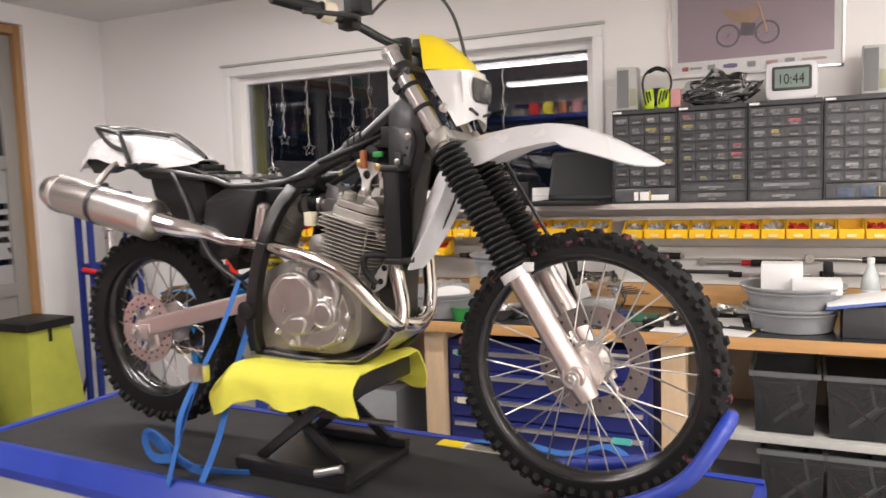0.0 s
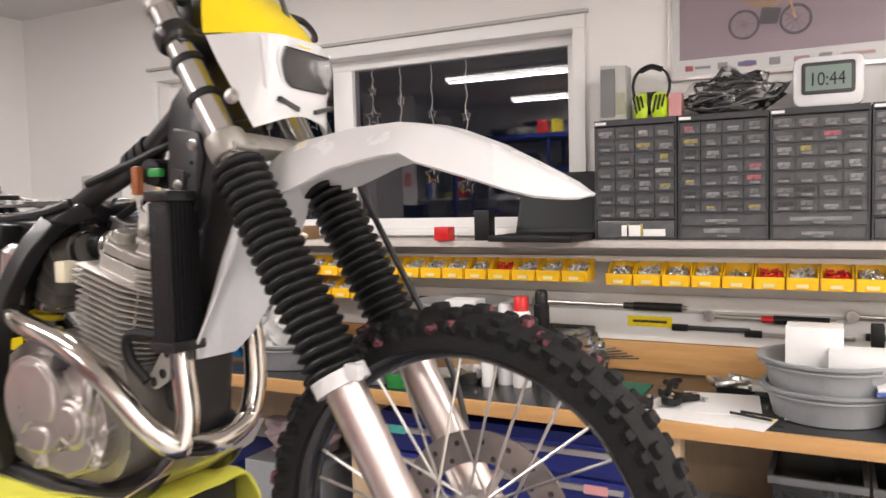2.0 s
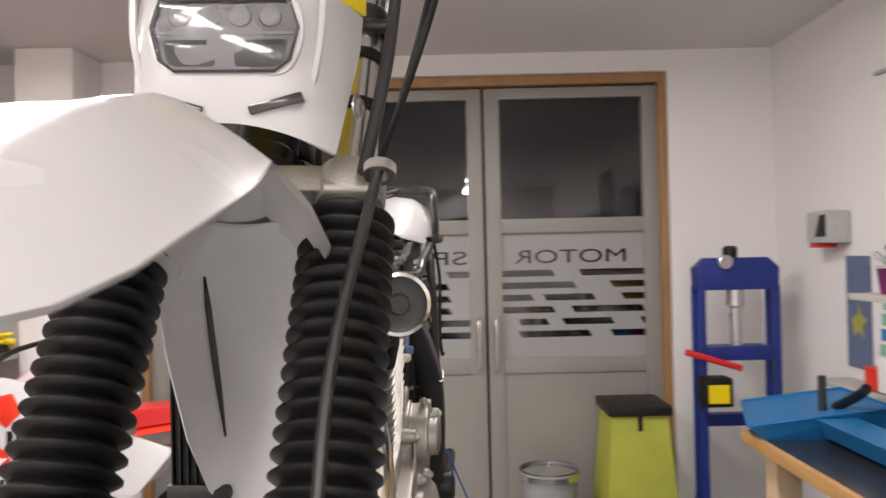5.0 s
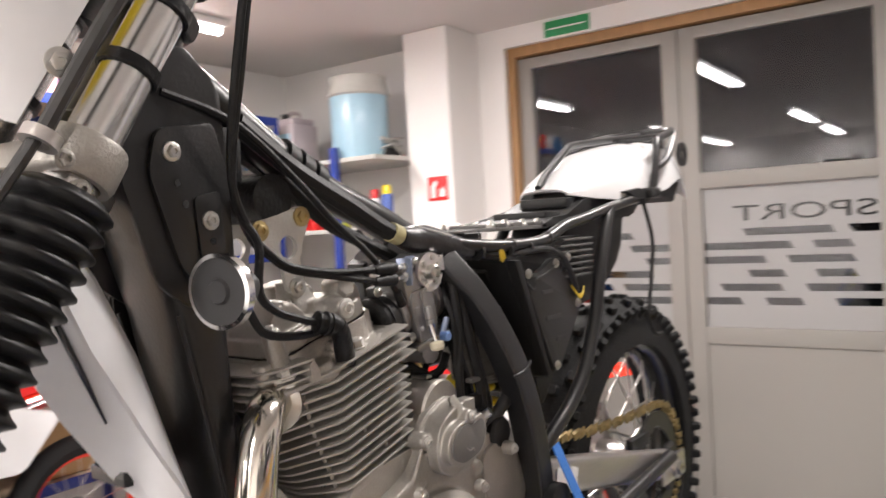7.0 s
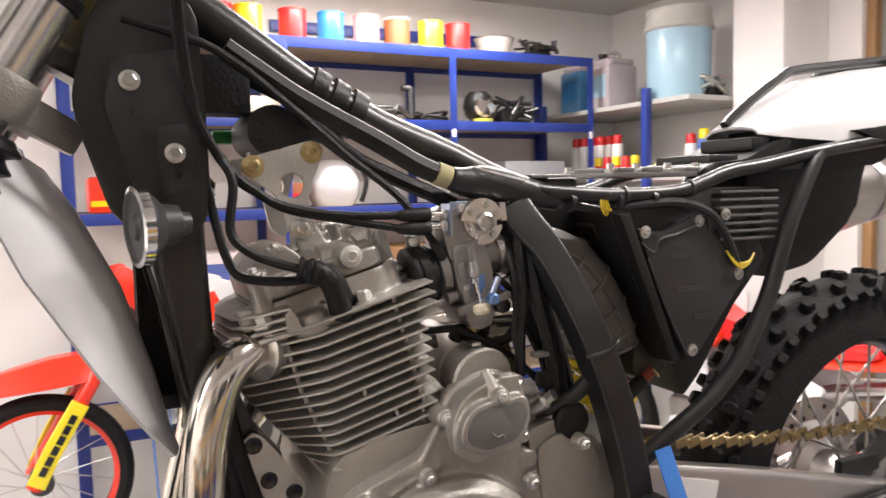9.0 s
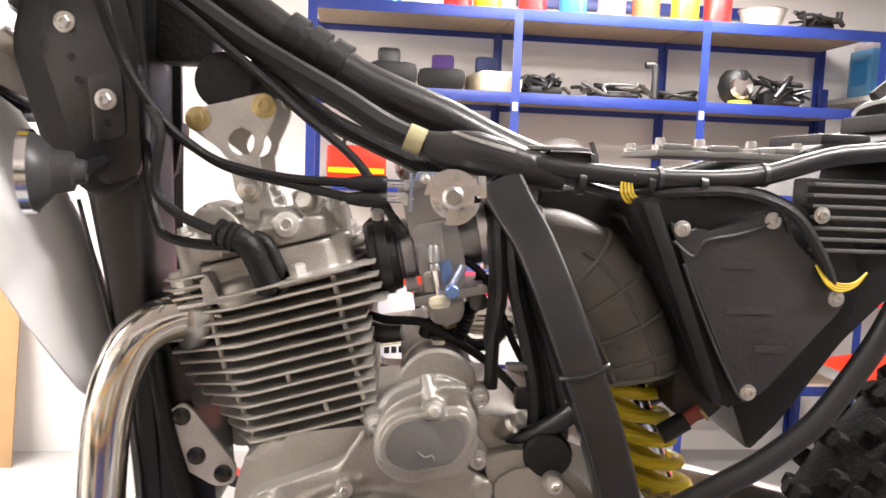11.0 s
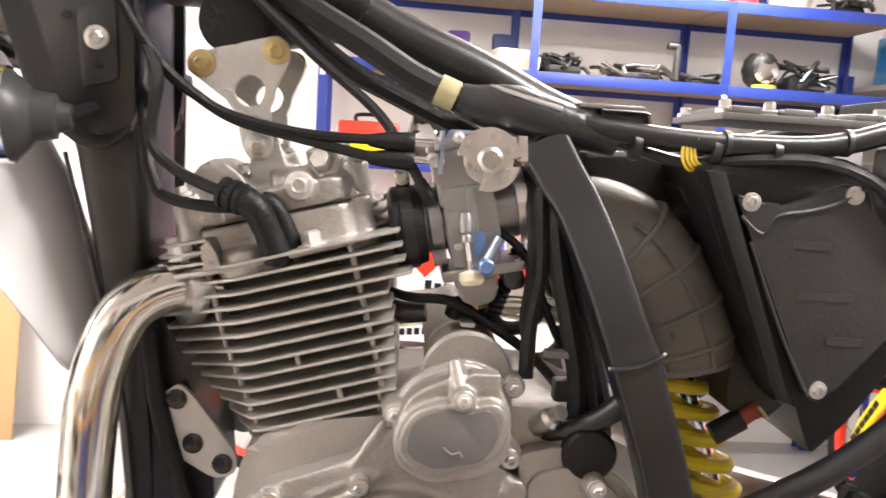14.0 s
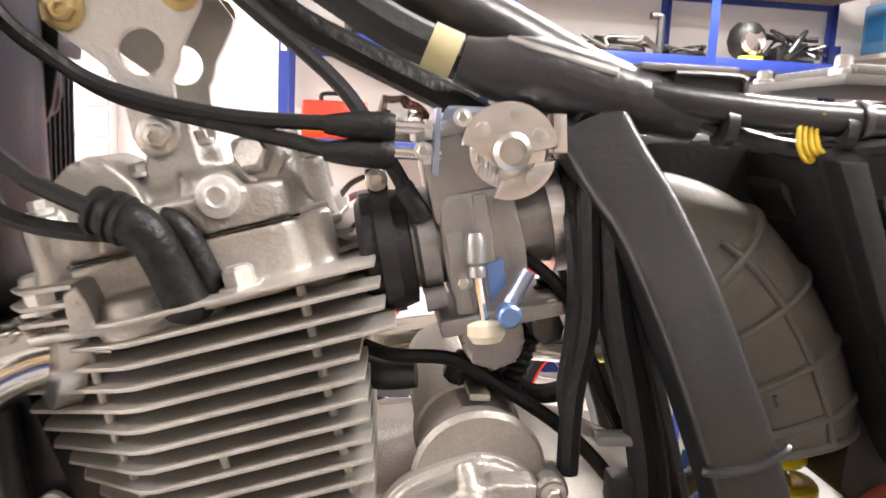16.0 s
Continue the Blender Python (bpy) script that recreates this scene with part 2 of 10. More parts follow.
def box(x0, x1, y0, y1, z0, z1, bevel=0.0, bm=None, m=None):
    bm = bm if bm is not None else bmesh.new()
    vs = [bm.verts.new((x, y, z)) for x in (x0, x1) for y in (y0, y1) for z in (z0, z1)]
    fs = [bm.faces.new([vs[i] for i in q]) for q in ((0, 1, 3, 2), (4, 6, 7, 5), (0, 4, 5, 1), (2, 3, 7, 6), (0, 2, 6, 4), (1, 5, 7, 3))]
    if bevel:
        es = list({e for f in fs for e in f.edges})
        r = bmesh.ops.bevel(bm, geom=es, offset=bevel, segments=2, affect="EDGES", profile=0.6)
        vs = list({v for f in r["faces"] for v in f.verts} | {v for v in vs if v.is_valid})
    if m is not None:
        bmesh.ops.transform(bm, matrix=m, verts=[v for v in vs if v.is_valid])
    return bm


def frame_of(d):
    d = Vector(d).normalized()
    up = Vector((0, 0, 1)) if abs(d.z) < 0.95 else Vector((1, 0, 0))
    s = d.cross(up).normalized()
    return s, s.cross(d).normalized()


def smooth_path(pts, n=6):
    pts = [Vector(p) for p in pts]
    out = []
    for i in range(len(pts) - 1):
        p0, p1, p2, p3 = pts[max(i - 1, 0)], pts[i], pts[i + 1], pts[min(i + 2, len(pts) - 1)]
        for k in range(n):
            t = k / n
            out.append(0.5 * ((2 * p1) + (p2 - p0) * t + (2 * p0 - 5 * p1 + 4 * p2 - p3) * t * t + (3 * p1 - p0 - 3 * p2 + p3) * t ** 3))
    return out + [pts[-1]]


def tube(pts, r, seg=10, n=6, bm=None, section=None, cap=True):
    """A swept tube; r is a number or one per given point; section: list of (u, v) instead of a circle."""
    bm = bm if bm is not None else bmesh.new()
    raw = [Vector(p) for p in pts]
    path = smooth_path(raw, n) if len(raw) > 2 and n > 1 else raw
    if isinstance(r, (int, float)):
        rad = [r] * len(path)
    else:
        rad = []
        for i in range(len(path)):
            f = i / (len(path) - 1) * (len(r) - 1)
            k = min(int(f), len(r) - 2)
            rad.append(r[k] + (r[k + 1] - r[k]) * (f - k))
    sec = section or [(math.cos(2 * math.pi * k / seg), math.sin(2 * math.pi * k / seg)) for k in range(seg)]
    s, rings = None, []
    for i, p in enumerate(path):
        d = (path[min(i + 1, len(path) - 1)] - path[max(i - 1, 0)]).normalized()
        if s is None:
            s, u = frame_of(d)
        else:
            s = (s - d * s.dot(d)).normalized()
            u = s.cross(d).normalized()
        rings.append([bm.verts.new(p + (s * a + u * b) * rad[i]) for a, b in sec])
    k = len(sec)
    for a, b in zip(rings, rings[1:]):
        for j in range(k):
            bm.faces.new((a[j], a[(j + 1) % k], b[(j + 1) % k], b[j]))
    if cap:
        bm.faces.new(rings[0][::-1])
        bm.faces.new(rings[-1])
    return bm


def rod(p0, p1, r, seg=12, bm=None, r1=None):
    return tube([p0, p1], [r, r if r1 is None else r1], seg, 1, bm)


def lathe(profile, origin=(0, 0, 0), axis=(0, 0, 1), seg=24, bm=None, cap=True, close=False):
    """profile: (radius, distance along the axis)."""
    bm = bm if bm is not None else bmesh.new()
    o, d = Vector(origin), Vector(axis).normalized()
    s, u = frame_of(d)
    rings = []
    for r, h in profile:
        rings.append([bm.verts.new(o + d * h + (s * math.cos(2 * math.pi * k / seg) + u * math.sin(2 * math.pi * k / seg)) * max(r, 0.0004)) for k in range(seg)])
    pairs = list(zip(rings, rings[1:])) + ([(rings[-1], rings[0])] if close else [])
    for a, b in pairs:
        for j in range(seg):
            bm.faces.new((a[j], a[(j + 1) % seg], b[(j + 1) % seg], b[j]))
    if cap and not close:
        bm.faces.new(rings[0][::-1])
        bm.faces.new(rings[-1])
    return bm


def prism(poly, y0, y1, bevel=0.0, bm=None, plane="xz", round_=0):
    """A slab: outline in the x-z plane (or xy, yz), from y0 to y1 across it."""
    bm = bm if bm is not None else bmesh.new()
    if round_:
        q, n = [], len(poly)
        for i in range(n):
            a, b, c = (Vector(poly[(i + k - 1) % n]) for k in range(3))
            r1, r2 = min(round_, (a - b).length * 0.45), min(round_, (c - b).length * 0.45)
            p, e = b + (a - b).normalized() * r1, b + (c - b).normalized() * r2
            q += [p * (1 - t) ** 2 + b * 2 * t * (1 - t) + e * t * t for t in (0, 0.33, 0.67, 1)]
        poly = [tuple(v) for v in q]
    f = {"xz": lambda a, b, y: (a, y, b), "xy": lambda a, b, y: (a, b, y), "yz": lambda a, b, y: (y, a, b)}[plane]
    A = [bm.verts.new(f(a, b, y0)) for a, b in poly]
    B = [bm.verts.new(f(a, b, y1)) for a, b in poly]
    n = len(poly)
    fa, fb = bm.faces.new(A), bm.faces.new(B[::-1])
    for i in range(n):
        bm.faces.new((A[i], B[i], B[(i + 1) % n], A[(i + 1) % n]))
    if bevel:
        bmesh.ops.bevel(bm, geom=list(set(fa.edges) | set(fb.edges)), offset=bevel, segments=2, affect="EDGES", profile=0.6)
    return bm


def loft(rings, bm=None, cap=False, closed=False):
    bm = bm if bm is not None else bmesh.new()
    vs = [[bm.verts.new(p) for p in r] for r in rings]
    n = len(vs[0])
    for a, b in zip(vs, vs[1:]):
        for j in range(n if closed else n - 1):
            bm.faces.new((a[j], a[(j + 1) % n], b[(j + 1) % n], b[j]))
    if cap:
        bm.faces.new(vs[0][::-1])
        bm.faces.new(vs[-1])
    return bm


def thicken(bm, t):
    """Gives an open sheet its thickness."""
    bmesh.ops.recalc_face_normals(bm, faces=bm.faces)
    bmesh.ops.solidify(bm, geom=list(bm.faces), thickness=t)
    return bm


def bolt(p, d, r=0.008, h=0.006, bm=None):
    bm = bm if bm is not None else bmesh.new()
    p, d = Vector(p), Vector(d).normalized()
    lathe([(r * 1.5, 0), (r * 1.5, h * 0.35), (r * 1.3, h * 0.45)], p, d, 14, bm)
    lathe([(r, h * 0.4), (r, h), (r * 0.8, h * 1.15), (r * 0.45, h * 1.15), (r * 0.45, h * 0.7)], p, d, 6, bm)
    return bm


def merged(bms):
    """Several meshes in one bmesh."""
    out = bmesh.new()
    for q in bms:
        me = bpy.data.meshes.new("piece")
        q.to_mesh(me)
        q.free()
        out.from_mesh(me)
        bpy.data.meshes.remove(me)
    return out


def casting(name, bms, material, parent, voxel=0.0018, soften=5, label=""):
    """One casting: overlapping solids fused into a skin with soft fillets."""
    ob = part(name, merged(bms), material, parent, label)
    md = ob.modifiers.new("fuse", "REMESH")
    md.mode, md.voxel_size, md.use_smooth_shade = "VOXEL", voxel, True
    sm = ob.modifiers.new("soften", "SMOOTH")
    sm.factor, sm.iterations = 0.5, soften
    return ob


def structure(ob, label):
    return tagged(ob, label, kind="structure")


def letters(text, size, depth, material, name, m):
    cu = bpy.data.curves.new(name, "FONT")
    cu.body, cu.size, cu.extrude, cu.align_x = text, size, depth, "LEFT"
    tmp = new(name + "_curve", cu)
    me = bpy.data.meshes.new_from_object(tmp.evaluated_get(bpy.context.evaluated_depsgraph_get()))
    bpy.data.objects.remove(tmp)
    bpy.data.curves.remove(cu)
    me.materials.append(material)
    ob = new(name, me)
    ob.matrix_basis = m
    return ob


# ---- structure ----
structure(obj("floor", box(XL - 0.3, XR + 0.3, YS - 0.3, YW + 0.4, -0.12, 0), FLOOR), "pale grey smooth workshop floor")
structure(obj("ceiling", box(XL - 0.3, XR + 0.3, YS - 0.3, YW + 0.4, ZC, ZC + 0.15), CEIL), "painted light grey ceiling")
WX0, WX1, WZ0, WZ1 = -3.25, -0.945, 1.46, 2.255     # window opening
wn = bmesh.new()
box(XL - 0.3, WX0, YW, YW + 0.3, 0, ZC, bm=wn)
box(WX1, XR + 0.3, YW, YW + 0.3, 0, ZC, bm=wn)
box(WX0, WX1, YW, YW + 0.3, 0, WZ0, bm=wn)
box(WX0, WX1, YW, YW + 0.3, WZ1, ZC, bm=wn)
structure(obj("wall_north", wn, WALL), "white plastered wall with a wide window")
structure(obj("wall_south", box(XL - 0.3, XR + 0.3, YS - 0.3, YS, 0, ZC), WALL), "white plastered wall behind the blue shelves")
structure(obj("wall_east", box(XR, XR + 0.3, YS, YW, 0, ZC), WALL), "plain white wall")
DY0, DY1, DZ = 0.345, 3.32, 2.605                    # door recess
wl = bmesh.new()
box(XL - 0.3, XL, YS, DY0, 0, ZC, bm=wl)
box(XL - 0.3, XL, DY1, YW, 0, ZC, bm=wl)
box(XL - 0.3, XL, DY0, DY1, DZ, ZC, bm=wl)
structure(obj("wall_west", wl, WALL), "white plastered wall round the glazed double doors")
structure(obj("pillar", box(XL + 0.002, XL + 0.33, -0.13, 0.17, 0, ZC - 0.002, 0.006), WALL), "white square pillar beside the door")


# window with frame, mullion and panes
win = structure(new("window_1"), "white two-part window against the night")
fr = bmesh.new()
cw = 0.05
for a in ((WX0 - cw, WX1 + cw, YW - 0.018, YW - 0.002, WZ1, WZ1 + cw + 0.005), (WX0 - cw, WX0, YW - 0.018, YW - 0.002, WZ0, WZ1), (WX1, WX1 + cw, YW - 0.018, YW - 0.002, WZ0 - 0.02, WZ1)):
    box(*a, 0.003, bm=fr)
part("casing", fr, WHITE_FRAME, win)
part("window_sill", box(WX0 - 0.03, WX1 + 0.03, YW - 0.03, YW + 0.12, WZ0 - 0.03, WZ0 + 0.002, 0.004), WHITE_FRAME, win)
sash = bmesh.new()
for a in ((WX0, WX1, WZ1 - 0.045, WZ1), (WX0, WX1, WZ0, WZ0 + 0.045), (WX0, WX0 + 0.05, WZ0 + 0.045, WZ1 - 0.045), (WX1 - 0.05, WX1, WZ0 + 0.045, WZ1 - 0.045), (-2.17, -2.06, WZ0 + 0.045, WZ1 - 0.045)):
    box(a[0], a[1], YW + 0.075, YW + 0.14, a[2], a[3], 0.004, bm=sash)
part("window_frame", sash, WHITE_FRAME, win)
for a, b in ((WX0 + 0.05, -2.17), (-2.06, WX1 - 0.05)):
    p = part("pane", box(a, b, YW + 0.10, YW + 0.106, WZ0 + 0.045, WZ1 - 0.045), PANE, win)
    p.visible_shadow = False
part("top_rail", box(WX0 - cw - 0.01, WX1 + cw + 0.015, YW - 0.035, YW - 0.004, WZ1 + cw + 0.006, WZ1 + cw + 0.02, 0.003), GREYLIGHT, win)
structure(obj("trim", box(WX0 + 0.001, WX0 + 0.012, YW + 0.142, YW + 0.298, WZ0 + 0.01, WZ1 - 0.01), LIMEWALL), "lime green painted lining of the window reveal")

# hanging star chains in the window
def star_chain(x, z0, z1, y):
    e = thing("star_garland", "silver star garland hanging in the window", "garland", group="star garlands")
    n = 14
    pts = [(x + 0.006 * math.sin(k * 2.1 + x * 9), y + 0.003 * math.cos(k * 1.7), z1 + (z0 - z1) * k / n) for k in range(n + 1)]
    part("cord", tube(pts, 0.0015, 6, 2), STEEL, e)
    for k, s in ((1.0, 0.045), (0.45, 0.025)):
        zc = z1 + (z0 - z1) * k
        bm = bmesh.new()
        q = [(x + s * (1 if i % 2 == 0 else 0.45) * math.sin(i * math.pi / 5), y, zc + s * (1 if i % 2 == 0 else 0.45) * math.cos(i * math.pi / 5)) for i in range(11)]
        tube(q, 0.0015, 5, 1, bm)
        part("star", bm, STEEL, e)


for x, z in ((-3.0, 1.66), (-2.9, 1.85), (-2.72, 1.78), (-2.55, 1.72), (-2.4, 1.88), (-2.28, 1.98), (-1.93, 1.98), (-1.78, 1.86), (-1.62, 1.70), (-1.45, 1.65)):
    star_chain(x, z, 2.2, YW + 0.05)

# doors: timber frame, four glazed grey leaves
def door_leaf(name, y0, y1, handle_side, word=""):
    d = structure(new(name), "grey aluminium door with a glass pane and frosted film")
    x0, x1 = XL - 0.13, XL - 0.07
    st = 0.085
    bm = bmesh.new()
    z_top, z_r1, z_r0, z_f0, z_p1, z_b = 2.54, 1.80, 1.72, 1.015, 0.93, 0.14
    for a in ((y0, y0 + st, 0.02, z_top), (y1 - st, y1, 0.02, z_top), (y0 + st, y1 - st, z_top - 0.06, z_top), (y0 + st, y1 - st, z_r0, z_r1), (y0 + st, y1 - st, z_p1, z_f0), (y0 + st, y1 - st, 0.02, z_b)):
        box(x0, x1, a[0], a[1], a[2], a[3], 0.003, bm=bm)
    part("leaf_frame", bm, GREYALU, d)
    part("lower_panel", box(x0 + 0.015, x1 - 0.012, y0 + st, y1 - st, z_b, z_p1, 0.0), GREYALU, d)
    part("pane", box(x0 + 0.025, x0 + 0.031, y0 + st, y1 - st, z_r1, z_top - 0.06), PANE, d)
    part("lower_pane", box(x0 + 0.025, x0 + 0.031, y0 + st, y1 - st, z_f0, z_r0), PANE, d)
    # frosted film with clear stripes left open
    rnd = random.Random(len(name) + int(y0 * 10))
    bm = bmesh.new()
    ya, yb = y0 + st, y1 - st
    rows = [(z_f0 + 0.018, z_f0 + 0.06, 0), (0, 0, 0)]
    z = z_r0 - 0.21
    xs0, xs1 = x0 + 0.033, x0 + 0.0345
    box(xs0, xs1, ya, yb, z, z_r0, bm=bm)
    k = 0
    while z > z_f0 + 0.09:
        hgt, gap = 0.037, 0.032
        y, slit, first = ya, rnd.random() < 0.55, True
        while y < yb - 0.002:
            w = rnd.choice((0.16, 0.28, 0.40)) if slit else rnd.uniform(0.05, 0.22)
            e = min(yb, y + w)
            if not slit:
                a, b = (0.0 if first else 0.022), (0.0 if e >= yb - 0.025 else 0.022)
                e = yb if e >= yb - 0.025 else e
                prism([(y, z), (e, z), (e + b, z - hgt), (y + a, z - hgt)], xs0, xs1, plane="yz", bm=bm)
            y, slit, first = e, not slit, False
        z -= hgt
        g = min(gap, z - z_f0)
        box(xs0, xs1, ya, yb, z - g, z, bm=bm)
        z -= g
        k += 1
    if z > z_f0:
        box(xs0, xs1, ya, yb, z_f0, z, bm=bm)
    part("frosted_film", bm, FROST, d)
    if handle_side:
        hy = y1 - 0.04 if handle_side > 0 else y0 + 0.04
        bm = bmesh.new()
        tube([(x1, hy, 1.24), (x1 + 0.05, hy, 1.23), (x1 + 0.055, hy, 1.1), (x1 + 0.05, hy, 0.97), (x1, hy, 0.96)], 0.011, 10, 4, bm)
        part("door_handle", bm, ALU, d, "brushed metal pull handle")
    else:
        part("latch", box(x1, x1 + 0.012, y0 + 0.03, y0 + 0.055, 1.50, 1.60, 0.003), WHITE_FRAME, d)
    if word:
        t = letters(word, 0.105, 0.001, OILBLK, "lettering", Matrix.Translation((x0 + 0.0365, 0.0, 1.555)) @ Matrix.Rotation(radians(-90), 4, "Z") @ Matrix.Rotation(radians(90), 4, "X") @ Matrix.Identity(4))
        wd_ = max(v.co.x for v in t.data.vertices) - min(v.co.x for v in t.data.vertices)
        ht_ = max(v.co.y for v in t.data.vertices)
        start = 3.10 if word == "MOTOR" else 2.195
        t.matrix_basis = Matrix.Translation((x0 + 0.037, start, 1.548)) @ Matrix(((0, 0, 1, 0), (-1, 0, 0, 0), (0, 1, 0, 0), (0, 0, 0, 1))) @ Matrix.Diagonal((0.63 / wd_, 0.075 / ht_, 1, 1))
        t.parent = d
    return d


door_leaf("door_1", DY0 + 0.05, 1.32, 0)
door_leaf("door_2", 1.325, 2.285, 1, "SPORT")
door_leaf("door_3", 2.30, DY1 - 0.045, -1, "MOTOR")
bm = bmesh.new()
for a in ((DY0 + 0.002, DY0 + 0.05, 0, DZ - 0.002), (DY1 - 0.045, DY1 - 0.002, 0, DZ - 0.002), (DY0 + 0.05, DY1 - 0.045, 2.55, DZ - 0.002)):
    box(XL - 0.16, XL - 0.03, *a, 0.004, bm=bm)
structure(obj("door_frame", bm, PINE), "brown wooden frame round the doors")
structure(obj("night_backdrop", box(XL - 2.2, XL - 2.15, -1.5, 5.5, -0.1, 3.5), mat("night", (0.012, 0.012, 0.014), 0.9)), "dark night outside the doors")
ex = thing("exit_sign", "green and white emergency exit sign above the doors", "sign")
part("board", box(XL + 0.001, XL + 0.008, 0.615, 0.885, 2.615, 2.70, 0.002), SIGNGREEN, ex)
part("stripe", box(XL + 0.008, XL + 0.0095, 0.64, 0.86, 2.652, 2.66), PAPER, ex)
fs = thing("fire_sign", "red and white fire extinguisher sign on the pillar", "sign")
part("board", box(XL + 0.331, XL + 0.336, 0.0, 0.135, 1.75, 1.885, 0.001), SIGNRED, fs)
part("pictogram", prism([(0.02, 1.765), (0.05, 1.765), (0.05, 1.82), (0.065, 1.85), (0.05, 1.865), (0.035, 1.845), (0.02, 1.83)], XL + 0.336, XL + 0.3375, plane="yz"), PAPER, fs)
part("flame_mark", prism([(0.075, 1.77), (0.115, 1.77), (0.12, 1.80), (0.105, 1.83), (0.10, 1.81), (0.085, 1.82)], XL + 0.336, XL + 0.3375, plane="yz"), PAPER, fs)


# ceiling lamps
def ceiling_lamp(x, y, along="x", length=1.42):
    e = thing("ceiling_lamp", "white ceiling batten with a bright tube", "lamp", Matrix.Translation((x, y, ZC)) @ Matrix.Rotation(0 if along == "x" else math.pi / 2, 4, "Z"), "ceiling lamps")
    part("housing", box(-length / 2, length / 2, -0.045, 0.045, -0.04, -0.002, 0.008), LAMPHOUSE, e)
    part("tube", rod((-length / 2 + 0.02, 0, -0.062), (length / 2 - 0.02, 0, -0.062), 0.018, 12), TUBE, e)
    li = bpy.data.lights.new("lamp_light", "AREA")
    li.shape, li.size, li.size_y, li.energy, li.color = "RECTANGLE", length - 0.1, 0.1, LAMP_WATTS, LAMP_COLOUR
    lo = new("lamp_light", li)
    lo.matrix_basis = Matrix.Translation((x, y, ZC - 0.09)) @ Matrix.Rotation(0 if along == "x" else math.pi / 2, 4, "Z")


for x in (-2.42, 1.2, 3.3):
    for y in (-0.60, 0.95, 2.42):
        ceiling_lamp(x, y)


# ---- workbench along the window wall ----
BZ = 0.90
bench = thing("workbench", "long workbench with a black top and beech edge", "workbench")
part("top", box(-3.10, 2.6, 3.222, YW - 0.01, BZ - 0.045, BZ, 0.003), BENCHTOP, bench)
part("edge", box(-3.102, 2.6, 3.20, 3.221, BZ - 0.047, BZ + 0.002, 0.004), WOOD, bench)
for x in (-3.0, -1.63, -0.52, 0.9, 2.4):
    part("leg", box(x, x + 0.10, 3.25, 3.34, 0, BZ - 0.048, 0.004), WOODPALE, bench)
part("apron", box(-3.0, 2.5, 3.75, 3.78, 0.5, BZ - 0.05), WOODPALE, bench)
part("low_shelf", box(-0.40, 0.88, 3.24, 3.85, 0.47, 0.50, 0.003), GREYLIGHT, bench)
bs = thing("backboard", "white board above a wooden splashback on the wall", "board")
part("splashback", box(-3.05, 2.5, YW - 0.035, YW - 0.003, BZ + 0.001, BZ + 0.115, 0.002), WOOD, bs)
part("panel", box(-3.05, 2.5, YW - 0.022, YW - 0.003, BZ + 0.118, 1.20, 0.002), WHITE_FRAME, bs)
part("rail", box(-3.05, 2.5, YW - 0.03, YW - 0.022, 1.135, 1.145, 0.001), GREYLIGHT, bs)
ws = thing("wall_shelf", "pale wooden wall shelf carrying drawers and a laptop", "shelf")
part("board", box(-3.12, 2.2, 3.64, YW - 0.003, 1.395, 1.42, 0.003), mat("shelf_board", (0.55, 0.50, 0.46), 0.5, var=0.1), ws)
part("bin_rail", box(-2.9, 2.0, 3.80, 3.86, 1.33, 1.355, 0.002), WHITE_FRAME, ws)
part("low_bin_rail", box(-2.75, -1.68, 3.80, 3.86, 1.235, 1.25, 0.002), WHITE_FRAME, ws)


# yellow storage bins on the rails
def bin_master(w):
    bm = bmesh.new()
    prof = [(0, 0), (-0.005, 0.082), (-0.05, 0.075), (-0.092, 0.042), (-0.125, 0.042), (-0.115, 0)]
    t = 0.004
    for x in (0, w - t):
        prism([(p[0], p[1]) for p in prof], x, x + t, plane="yz", bm=bm)
    box(t, w - t, -0.115, 0, 0, t, bm=bm)
    box(t, w - t, -0.126, -0.118, 0.002, 0.043, bm=bm)
    box(t, w - t, -0.005, 0, 0, 0.08, bm=bm)
    return bm


BINM = obj("storage_bin", bin_master(0.098), BINYEL)
def heap(seed, top):
    """A heap of small hardware: many little rods and nuts tipped together."""
    r, bm = random.Random(seed), bmesh.new()
    for k in range(34):
        x, y = r.uniform(0.018, 0.08), r.uniform(-0.105, -0.018)
        z = 0.014 + top * (0.35 + 0.65 * (y + 0.11) / 0.09) * r.uniform(0.6, 1.0)
        m = Matrix.Translation((x, y, z)) @ Matrix.Rotation(r.uniform(0, 3.1), 4, "Z") @ Matrix.Rotation(r.uniform(-0.8, 0.8), 4, "Y")
        box(-0.012, 0.012, -0.0035, 0.0035, -0.0035, 0.0035, bm=bm, m=m)
    box(0.008, 0.09, -0.112, -0.008, 0.004, 0.012 + top * 0.5, bm=bm)
    return bm


